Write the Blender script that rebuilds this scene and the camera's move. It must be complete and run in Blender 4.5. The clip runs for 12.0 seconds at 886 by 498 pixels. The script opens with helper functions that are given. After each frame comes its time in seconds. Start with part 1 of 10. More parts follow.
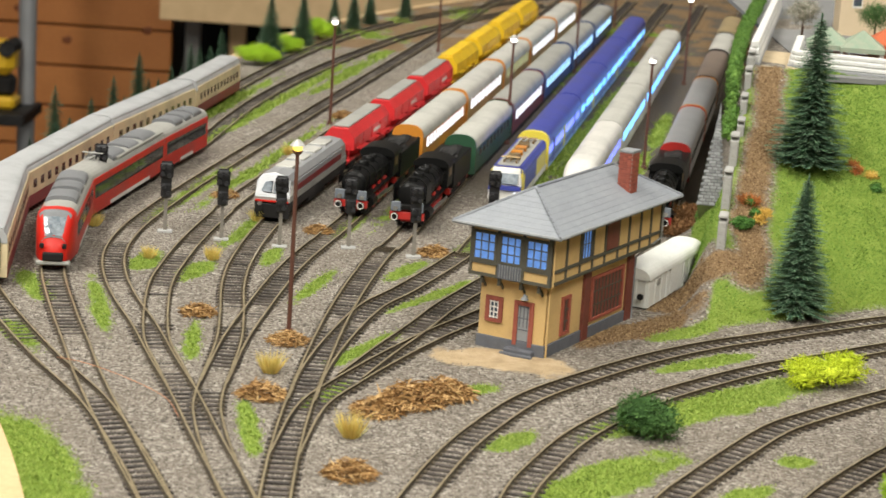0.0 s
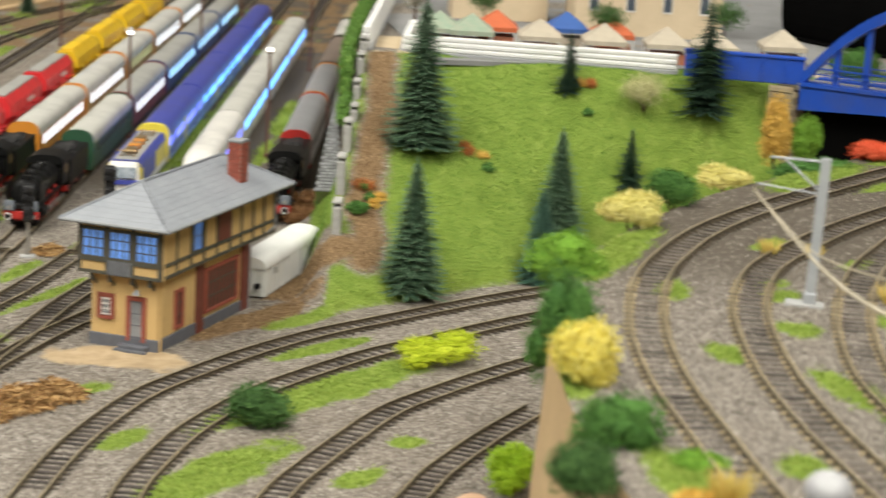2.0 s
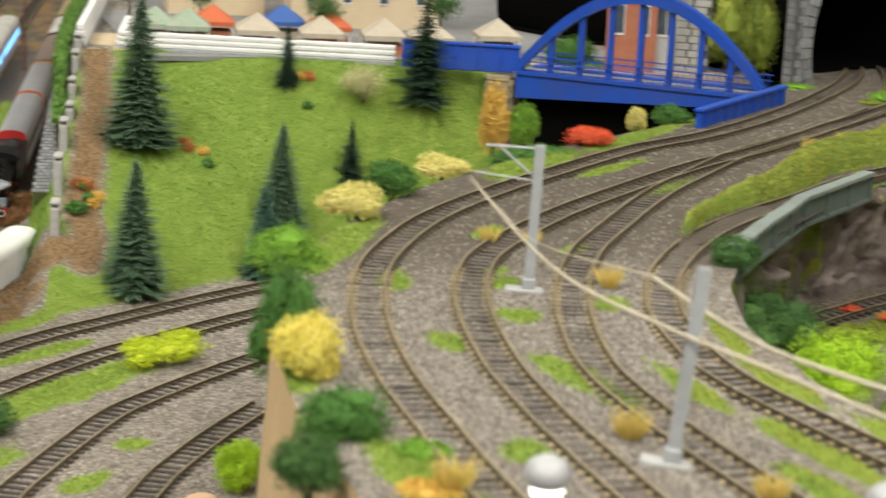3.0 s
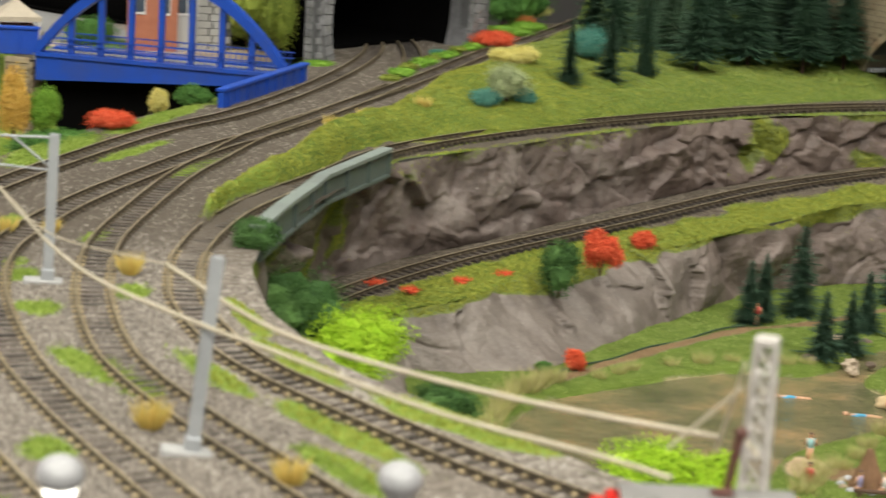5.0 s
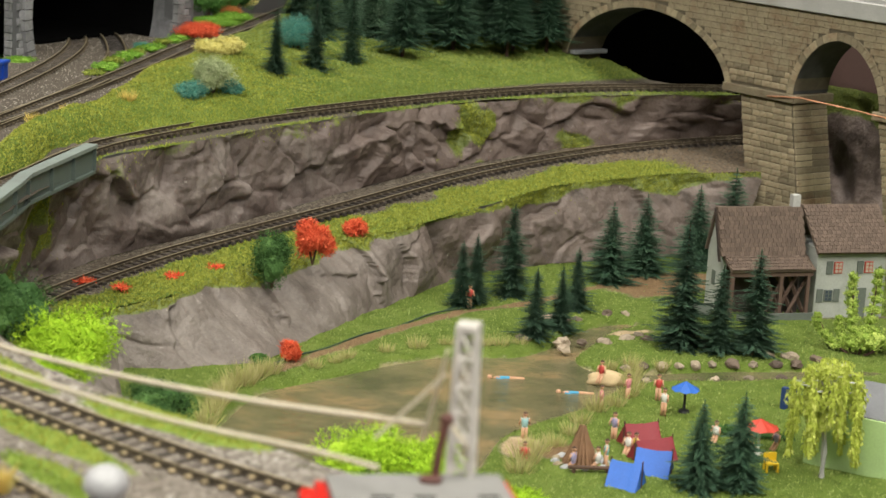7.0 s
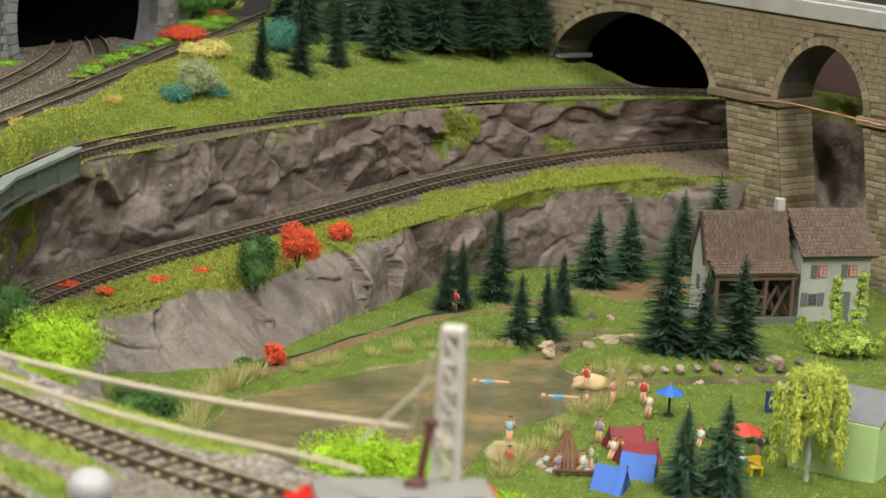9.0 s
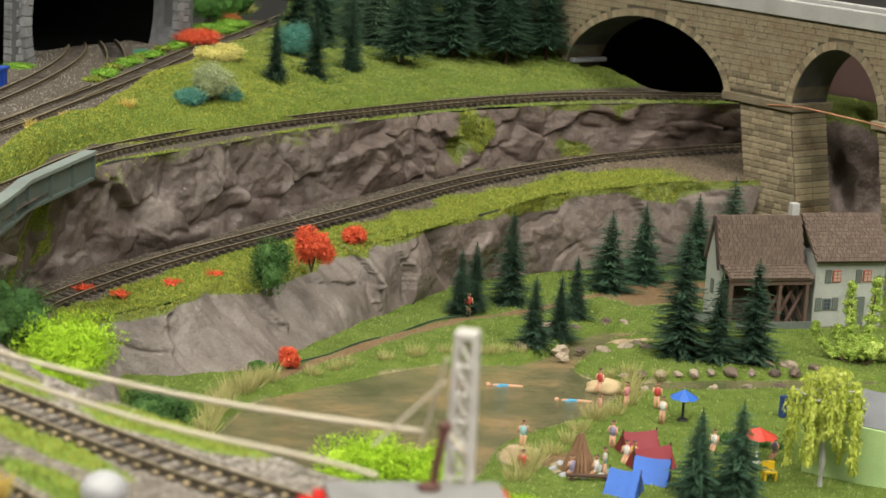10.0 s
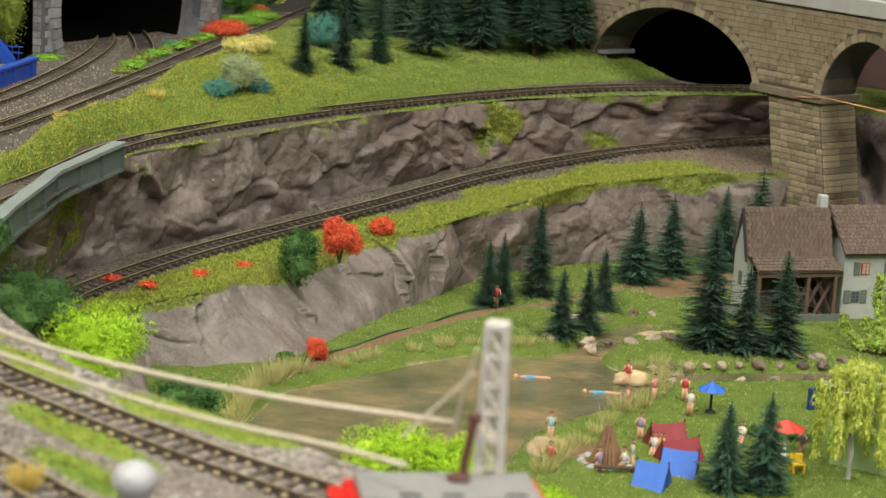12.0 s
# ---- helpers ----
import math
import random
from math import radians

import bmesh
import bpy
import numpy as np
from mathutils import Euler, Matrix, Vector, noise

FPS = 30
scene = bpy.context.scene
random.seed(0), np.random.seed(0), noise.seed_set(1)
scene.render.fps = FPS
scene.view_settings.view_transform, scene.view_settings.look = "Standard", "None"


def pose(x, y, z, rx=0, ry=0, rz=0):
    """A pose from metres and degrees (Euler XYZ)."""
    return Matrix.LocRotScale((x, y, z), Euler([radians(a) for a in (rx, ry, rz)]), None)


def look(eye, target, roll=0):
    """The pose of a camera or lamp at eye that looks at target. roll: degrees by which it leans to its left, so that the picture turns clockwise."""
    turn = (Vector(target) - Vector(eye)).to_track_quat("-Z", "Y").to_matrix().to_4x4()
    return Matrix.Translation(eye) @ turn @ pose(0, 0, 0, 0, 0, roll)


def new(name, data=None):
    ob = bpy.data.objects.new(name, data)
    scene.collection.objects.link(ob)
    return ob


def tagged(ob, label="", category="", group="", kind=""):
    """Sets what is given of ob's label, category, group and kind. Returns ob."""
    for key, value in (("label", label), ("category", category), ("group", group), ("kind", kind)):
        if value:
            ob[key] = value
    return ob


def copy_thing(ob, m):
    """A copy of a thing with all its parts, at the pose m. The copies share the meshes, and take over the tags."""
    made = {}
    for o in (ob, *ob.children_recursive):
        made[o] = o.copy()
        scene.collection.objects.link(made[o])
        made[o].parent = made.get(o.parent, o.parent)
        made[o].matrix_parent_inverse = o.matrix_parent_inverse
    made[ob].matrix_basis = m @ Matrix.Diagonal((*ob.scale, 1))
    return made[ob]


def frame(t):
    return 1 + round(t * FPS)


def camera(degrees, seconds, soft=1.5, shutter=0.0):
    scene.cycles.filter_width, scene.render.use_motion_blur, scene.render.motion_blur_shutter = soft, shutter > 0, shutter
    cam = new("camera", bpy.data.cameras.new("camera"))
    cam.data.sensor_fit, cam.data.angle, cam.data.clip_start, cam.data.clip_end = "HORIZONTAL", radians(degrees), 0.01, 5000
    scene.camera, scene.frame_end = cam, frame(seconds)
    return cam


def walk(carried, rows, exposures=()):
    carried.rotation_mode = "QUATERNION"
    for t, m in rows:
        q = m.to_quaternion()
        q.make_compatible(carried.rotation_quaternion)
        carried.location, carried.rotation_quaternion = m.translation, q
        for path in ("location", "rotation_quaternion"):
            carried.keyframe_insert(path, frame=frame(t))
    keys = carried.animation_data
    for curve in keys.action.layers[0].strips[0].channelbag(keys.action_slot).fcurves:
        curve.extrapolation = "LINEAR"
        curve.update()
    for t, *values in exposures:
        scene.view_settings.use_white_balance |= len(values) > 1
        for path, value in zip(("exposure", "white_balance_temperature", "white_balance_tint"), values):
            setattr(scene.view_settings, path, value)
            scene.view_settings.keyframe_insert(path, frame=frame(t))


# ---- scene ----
import collections
import itertools

S = 0.001  # everything below is drawn up in millimetres


def aim(x, y, z, yaw, pitch, roll):
    a, p = radians(yaw), radians(pitch)
    eye = Vector((x, y, z)) * S
    way = Vector((-math.sin(a) * math.cos(p), math.cos(a) * math.cos(p), math.sin(p)))
    return look(eye, eye + way, roll)


cam = camera(24.0, 12.0, soft=1.5, shutter=0.5)
cam.data.dof.use_dof = True
cam.data.dof.focus_distance = 0.92
cam.data.dof.aperture_fstop = 34.0
ROWS = [
    (0.0, 0, 0, 229, 0, -12.90, 3.77), (0.5, 3, 0, 229, -.72, -12.82, 3.73), (1.0, 9, 0, 230, -1.91, -12.80, 3.66),
    (1.5, 14, 0, 230, -5.68, -12.75, 3.57), (2.0, 19, -1, 231, -9.62, -12.67, 3.27), (2.5, 21, 0, 231, -13.22, -12.60, 3.12),
    (3.0, 22, 0, 231, -17.23, -12.46, 3.0), (3.2, 22.5, 0, 231.5, -18.39, -12.54, 2.9), (4.8, 26, -3, 236, -28.88, -12.59, 3.60),
    (5.0, 27, -4, 236, -30.11, -12.53, 3.70), (5.5, 28, -5, 237, -32.88, -12.54, 3.56), (6.0, 28, -6, 237.5, -35.45, -12.46, 3.40),
    (6.5, 30, -6, 237, -37.51, -12.37, 3.25), (7.0, 31, -5, 237, -37.96, -12.41, 3.22), (7.5, 31, -5, 237, -38.16, -12.46, 3.22),
    (9.5, 31, -5, 237, -38.38, -12.23, 3.34), (10.0, 31, -5, 237, -37.98, -12.2, 3.39), (10.5, 30, -5, 237, -37.68, -12.2, 3.39),
    (11.0, 30, -5, 237, -37.46, -12.22, 3.39), (11.5, 30, -5, 237, -37.34, -12.25, 3.35), (12.0, 30, -5, 237, -37.26, -12.47, 3.35),
]
walk(cam, [(t, aim(*r)) for t, *r in ROWS], exposures=[(0.0, -0.05), (2.0, -0.1), (5.0, -0.1), (12.0, -0.1)])

# ---- light: a bright hall with ceiling panels ----
world = bpy.data.worlds.new("hall_air")
scene.world = world
world.use_nodes = True
world.node_tree.nodes["Background"].inputs[0].default_value = (0.9, 0.95, 1.0, 1)
world.node_tree.nodes["Background"].inputs[1].default_value = 0.015


def ceiling_lamp(x, y, z, sx, sy, watts, colour=(1.0, 0.965, 0.87)):
    data = bpy.data.lights.new("overhead_light", "AREA")
    data.shape, data.size, data.size_y, data.energy, data.color = "RECTANGLE", sx, sy, watts, colour
    ob = new("overhead_light", data)
    ob.matrix_world = pose(x, y, z, 0, 0, 0)
    return ob


for lx, ly, watts in ((-0.9, 0.1, 54), (0.9, 0.1, 30), (-0.9, 2.2, 32), (0.9, 2.2, 14)):
    ceiling_lamp(lx, ly, 1.86, 0.35, 1.25, watts)
# Added unseen pair behind the camera, to brighten the surfaces facing it.
for lx in (-0.8, 0.6):
    ceiling_lamp(lx, -1.5, 1.86, 0.35, 1.25, 52)

# ---- helpers of this scene ----
rng = random.Random(7)


def thing(name, label="", category="", x=0, y=0, z=0, rz=0, group="", kind="", scale=1.0):
    ob = new(name)
    ob.empty_display_size = 0.005
    ob.matrix_basis = pose(x * S, y * S, z * S, 0, 0, rz) @ Matrix.Diagonal((scale, scale, scale, 1))
    return tagged(ob, label, category, group, kind)


def mesh_of(name, bm, *mats, smooth=False):
    for v in bm.verts:
        v.co *= S
    me = bpy.data.meshes.new(name)
    bm.normal_update()
    bm.to_mesh(me)
    bm.free()
    for m in mats:
        me.materials.append(m)
    if smooth:
        me.polygons.foreach_set("use_smooth", [True] * len(me.polygons))
    return me


def part(name, bm, material, parent=None, label="", kind="", smooth=False):
    mats = material if isinstance(material, (list, tuple)) else [material]
    ob = new(name, mesh_of(name, bm, *mats, smooth=smooth))
    ob.parent = parent
    return tagged(ob, label, kind=kind)


def lone(name, bm, material, label, category, x=0, y=0, z=0, rz=0, group="", kind="", smooth=False):
    ob = part(name, bm, material, smooth=smooth)
    ob.matrix_basis = pose(x * S, y * S, z * S, 0, 0, rz)
    return tagged(ob, label, category, group, kind)


def piece(name, me, parent, m):
    ob = new(name, me)
    ob.parent = parent
    ob.matrix_basis = m
    return ob


def mm(x, y, z, rx=0, ry=0, rz=0):
    return pose(x * S, y * S, z * S, rx, ry, rz)


def box(bm, x0, x1, y0, y1, z0, z1, bevel=0.0, mi=0):
    r = bmesh.ops.create_cube(bm, size=1)
    for v in r["verts"]:
        v.co = Vector(((x0 + x1) / 2 + v.co.x * (x1 - x0), (y0 + y1) / 2 + v.co.y * (y1 - y0), (z0 + z1) / 2 + v.co.z * (z1 - z0)))
    fs = {f for v in r["verts"] for f in v.link_faces}
    for f in fs:
        f.material_index = mi
    if bevel:
        es = {e for f in fs for e in f.edges}
        bmesh.ops.bevel(bm, geom=list(es), offset=bevel, segments=1, affect="EDGES")
    return bm


def cyl(bm, p0, p1, r0, r1=None, n=10, caps=True):
    p0, p1 = Vector(p0), Vector(p1)
    r1 = r0 if r1 is None else r1
    d = (p1 - p0)
    m = d.to_track_quat("Z", "Y").to_matrix()
    a, b = [], []
    for i in range(n):
        w = 2 * math.pi * i / n
        o = m @ Vector((math.cos(w), math.sin(w), 0))
        a.append(bm.verts.new(p0 + o * r0))
        b.append(bm.verts.new(p1 + o * r1))
    for i in range(n):
        bm.faces.new((a[i], a[(i + 1) % n], b[(i + 1) % n], b[i]))
    if caps:
        bm.faces.new(a[::-1])
        bm.faces.new(b)
    return bm


def prism(bm, outline, x0, x1, mi=0):
    """Extrudes an outline of (y, z), counter-clockwise, along x."""
    a = [bm.verts.new((x0, y, z)) for y, z in outline]
    b = [bm.verts.new((x1, y, z)) for y, z in outline]
    n = len(a)
    fs = [bm.faces.new((a[i], a[(i + 1) % n], b[(i + 1) % n], b[i])) for i in range(n)]
    fs += [bm.faces.new(a[::-1]), bm.faces.new(b)]
    for f in fs:
        f.material_index = mi
    bmesh.ops.recalc_face_normals(bm, faces=fs)
    return bm


def tube(bm, pts, r, n=5):
    pts = [Vector(p) for p in pts]
    rings = []
    for i, p in enumerate(pts):
        d = (pts[min(i + 1, len(pts) - 1)] - pts[max(i - 1, 0)]).normalized()
        m = d.to_track_quat("Z", "Y").to_matrix()
        rr = r(i / (len(pts) - 1)) if callable(r) else r
        rings.append([bm.verts.new(p + m @ Vector((math.cos(w), math.sin(w), 0)) * rr) for w in (2 * math.pi * k / n for k in range(n))])
    for a, b in zip(rings, rings[1:]):
        for k in range(n):
            bm.faces.new((a[k], a[(k + 1) % n], b[(k + 1) % n], b[k]))
    bm.faces.new(rings[0][::-1])
    bm.faces.new(rings[-1])
    return bm


def blob(bm, c, r, sub=2, rough=0.15, seed=0):
    v = bmesh.ops.create_icosphere(bm, subdivisions=sub, radius=1)["verts"]
    rx, ry, rz = r if isinstance(r, tuple) else (r, r, r)
    for q in v:
        k = 1 + rough * noise.noise(q.co * 1.7 + Vector((seed * 3.1, seed, 0)))
        q.co = Vector((c[0] + q.co.x * rx * k, c[1] + q.co.y * ry * k, c[2] + q.co.z * rz * k))
    return bm


def lattice(i, j, seed):
    h = (i.astype(np.int64) * 374761393 + j.astype(np.int64) * 668265263 + seed * 974634777) & 0xFFFFFFFF
    h = ((h ^ (h >> 13)) * 1274126177) & 0xFFFFFFFF
    return ((h ^ (h >> 16)) & 0xFFFF) / 32767.5 - 1


def fbm(x, y, size, octaves=4, seed=0, ridged=False):
    x, y = np.broadcast_arrays(np.asarray(x, float), np.asarray(y, float))
    out, amp, tot = np.zeros(x.shape), 1.0, 0.0
    for o in range(octaves):
        u, v = x / size * 2 ** o + 17.3 * o, y / size * 2 ** o + 9.1 * o
        i, j = np.floor(u), np.floor(v)
        f, g = u - i, v - j
        f, g = f * f * (3 - 2 * f), g * g * (3 - 2 * g)
        w = (lattice(i, j, seed) * (1 - f) + lattice(i + 1, j, seed) * f) * (1 - g) + (lattice(i, j + 1, seed) * (1 - f) + lattice(i + 1, j + 1, seed) * f) * g
        out += amp * ((1 - 2 * np.abs(w)) if ridged else w)
        tot += amp
        amp *= 0.5
    return out / tot


def spline(pts, step=2.0):
    """A smooth line through points of 2 or 3 numbers, in even steps."""
    p = np.array(pts, float)
    q = np.vstack([2 * p[0] - p[1], p, 2 * p[-1] - p[-2]])
    out = []
    for i in range(len(p) - 1):
        a, b, c, d = q[i:i + 4]
        t = np.linspace(0, 1, 24, endpoint=False)[:, None]
        out.append(0.5 * (2 * b + (c - a) * t + (2 * a - 5 * b + 4 * c - d) * t ** 2 + (3 * b - a - 3 * c + d) * t ** 3))
    out = np.vstack(out + [p[-1:]])
    for _ in range(6):
        out[1:-1] = (out[:-2] + 2 * out[1:-1] + out[2:]) / 4
    s = np.concatenate([[0], np.cumsum(np.linalg.norm(np.diff(out, axis=0), axis=1))])
    at = np.linspace(0, s[-1], max(2, int(s[-1] / step) + 1))
    return np.stack([np.interp(at, s, out[:, k]) for k in range(out.shape[1])], 1)


def resample(p, n):
    p = np.asarray(p, float)
    s = np.concatenate([[0], np.cumsum(np.linalg.norm(np.diff(p, axis=0), axis=1))])
    at = np.linspace(0, s[-1], n)
    return np.stack([np.interp(at, s, p[:, k]) for k in range(p.shape[1])], 1)


def grid_mesh(name, P, material, attrs=None, smooth=True):
    """A mesh from an array of points (rows, columns, 3)."""
    r, c = P.shape[:2]
    idx = np.arange(r * c).reshape(r, c)
    f = np.stack([idx[:-1, :-1], idx[:-1, 1:], idx[1:, 1:], idx[1:, :-1]], -1).reshape(-1, 4)
    me = bpy.data.meshes.new(name)
    me.from_pydata((P.reshape(-1, 3) * S).tolist(), [], f.tolist())
    me.materials.append(material)
    for k, v in (attrs or {}).items():
        me.attributes.new(k, "FLOAT", "POINT").data.foreach_set("value", np.asarray(v, np.float32).ravel())
    if smooth:
        me.polygons.foreach_set("use_smooth", [True] * len(me.polygons))
    me.update()
    return me


# ---- materials ----
def nodes_of(name):
    m = bpy.data.materials.new(name)
    m.use_nodes = True
    return m, m.node_tree.nodes, m.node_tree.links, m.node_tree.nodes["Principled BSDF"]


def rgba(c):
    return (*c, 1)


def noise_node(N, L, scale, detail=5, rough=0.6, vec=None):
    n = N.new("ShaderNodeTexNoise")
    n.inputs["Scale"].default_value, n.inputs["Detail"].default_value, n.inputs["Roughness"].default_value = scale, detail, rough
    if vec:
        L.new(vec, n.inputs["Vector"])
    return n.outputs["Fac"]


def ramp(N, L, fac, stops):
    r = N.new("ShaderNodeValToRGB")
    e = r.color_ramp.elements
    while len(e) < len(stops):
        e.new(0.5)
    for k, (pos, c) in zip(e, stops):
        k.position, k.color = pos, rgba(c)
    L.new(fac, r.inputs["Fac"])
    return r.outputs["Color"]


def mix(N, L, fac, a, b, mode="MIX"):
    n = N.new("ShaderNodeMix")
    n.data_type, n.blend_type = "RGBA", mode
    for s, v in ((n.inputs[0], fac), (n.inputs[6], a), (n.inputs[7], b)):
        if isinstance(v, bpy.types.NodeSocket):
            L.new(v, s)
        else:
            s.default_value = v if isinstance(v, (int, float)) else rgba(v)
    return n.outputs[2]


def relief(N, L, p, height, depth_mm, strength=1.0):
    b = N.new("ShaderNodeBump")
    b.inputs["Strength"].default_value, b.inputs["Distance"].default_value = strength, depth_mm * S
    L.new(height, b.inputs["Height"])
    L.new(b.outputs[0], p.inputs["Normal"])


def paint(name, c1, c2=None, size=4.0, rough=0.55, metal=0.0, bump=0.08, vary=0.0, spec=0.5, dirt=None, grain=0.6):
    """A surface of two close colours at two scales: size of the patches and grain, in mm."""
    m, N, L, p = nodes_of(name)
    c2 = c2 or tuple(min(1, v * 0.8) for v in c1)
    co = N.new("ShaderNodeTexCoord").outputs["Object"]
    big, fine = noise_node(N, L, 1000 / size, 4, 0.6, co), noise_node(N, L, 1000 / grain, 3, 0.6, co)
    col = ramp(N, L, big, [(0.35, c1), (0.65, c2)])
    col = mix(N, L, 0.35, col, ramp(N, L, fine, [(0.3, tuple(v * 0.72 for v in c1)), (0.7, tuple(min(1, v * 1.18) for v in c1))]))
    if dirt:
        col = mix(N, L, ramp(N, L, noise_node(N, L, 1000 / (size * 2.7), 6, 0.7, co), [(0.5, (0, 0, 0)), (0.72, (1, 1, 1))]), col, dirt)
    if vary:
        o = N.new("ShaderNodeObjectInfo")
        r = N.new("ShaderNodeMapRange")
        r.inputs[3].default_value, r.inputs[4].default_value = 1 - vary, 1 + vary
        L.new(o.outputs["Random"], r.inputs[0])
        v = N.new("ShaderNodeHueSaturation")
        L.new(r.outputs[0], v.inputs["Value"])
        L.new(col, v.inputs["Color"])
        col = v.outputs[0]
    L.new(col, p.inputs["Base Color"])
    p.inputs["Roughness"].default_value, p.inputs["Metallic"].default_value = rough, metal
    p.inputs["Specular IOR Level"].default_value = spec
    if bump:
        relief(N, L, p, fine, bump)
    return m


def glow(name, colour, strength):
    m, N, L, p = nodes_of(name)
    co = N.new("ShaderNodeTexCoord").outputs["Object"]
    L.new(ramp(N, L, noise_node(N, L, 160, 2, 0.5, co), [(0.3, tuple(v * 0.55 for v in colour)), (0.65, colour)]), p.inputs["Emission Color"])
    p.inputs["Emission Strength"].default_value = strength
    p.inputs["Base Color"].default_value = rgba(tuple(v * 0.5 for v in colour))
    p.inputs["Roughness"].default_value = 0.2
    return m


def leafy(name, c1, c2, c3, rough=0.75, sheen=0.0):
    m, N, L, p = nodes_of(name)
    r = N.new("ShaderNodeNewGeometry").outputs["Random Per Island"]
    L.new(ramp(N, L, r, [(0.0, c1), (0.5, c2), (1.0, c3)]), p.inputs["Base Color"])
    p.inputs["Roughness"].default_value = rough
    p.inputs["Specular IOR Level"].default_value = 0.25
    return m


def ground_material(name, mats, turf=1.0):
    """Ballast or soil, with grass, earth and sand laid over by the sheet's own masks."""
    m, N, L, p = nodes_of(name)
    co = N.new("ShaderNodeTexCoord").outputs["Object"]
    v = N.new("ShaderNodeTexVoronoi")
    v.inputs["Scale"].default_value = 900
    L.new(co, v.inputs["Vector"])
    sep = N.new("ShaderNodeSeparateColor")
    L.new(v.outputs["Color"], sep.inputs[0])
    stones = ramp(N, L, sep.outputs[0], [(0.0, mats[0]), (0.45, mats[1]), (0.8, mats[2]), (1.0, mats[3])])
    broad = noise_node(N, L, 28, 5, 0.65, co)
    stones = mix(N, L, ramp(N, L, broad, [(0.42, (0, 0, 0)), (0.68, (0.55, 0.55, 0.55))]), stones, mats[4])
    fine = noise_node(N, L, 1500, 3, 0.7, co)
    mid = noise_node(N, L, 110, 5, 0.7, co)

    def layer(col, attr, tones, detail):
        a = N.new("ShaderNodeAttribute")
        a.attribute_name = attr
        q = N.new("ShaderNodeMath")
        q.operation = "ADD"
        L.new(a.outputs["Fac"], q.inputs[0])
        w = N.new("ShaderNodeMath")
        w.operation = "MULTIPLY_ADD"
        L.new(noise_node(N, L, 420, 4, 0.7, co), w.inputs[0])
        w.inputs[1].default_value, w.inputs[2].default_value = 0.7, -0.35
        L.new(w.outputs[0], q.inputs[1])
        k = ramp(N, L, q.outputs[0], [(0.34, (0, 0, 0)), (0.74, (1, 1, 1))])
        c = ramp(N, L, detail, [(0.25, tones[0]), (0.5, tones[1]), (0.75, tones[2])])
        return mix(N, L, k, col, c)

    # Darker tone by mask, including a painted shadow before the tunnel.
    stones = layer(stones, "darkened", ((0.06, 0.05, 0.04), (0.11, 0.092, 0.072), (0.17, 0.145, 0.115)), fine)
    col = layer(stones, "earth", ((0.11, 0.066, 0.034), (0.215, 0.138, 0.072), (0.35, 0.245, 0.135)), fine)
    col = layer(col, "sand", ((0.34, 0.25, 0.15), (0.48, 0.36, 0.22), (0.60, 0.47, 0.31)), mid)
    col = layer(col, "grass", [tuple(v * turf for v in c) for c in ((0.14, 0.215, 0.032), (0.195, 0.285, 0.046), (0.275, 0.355, 0.075))], mid)
    L.new(col, p.inputs["Base Color"])
    p.inputs["Roughness"].default_value = 0.9
    p.inputs["Specular IOR Level"].default_value = 0.2
    h = N.new("ShaderNodeMath")
    h.operation = "ADD"
    L.new(v.outputs["Distance"], h.inputs[0])
    L.new(fine, h.inputs[1])
    relief(N, L, p, h.outputs[0], 0.8, 0.9)
    return m


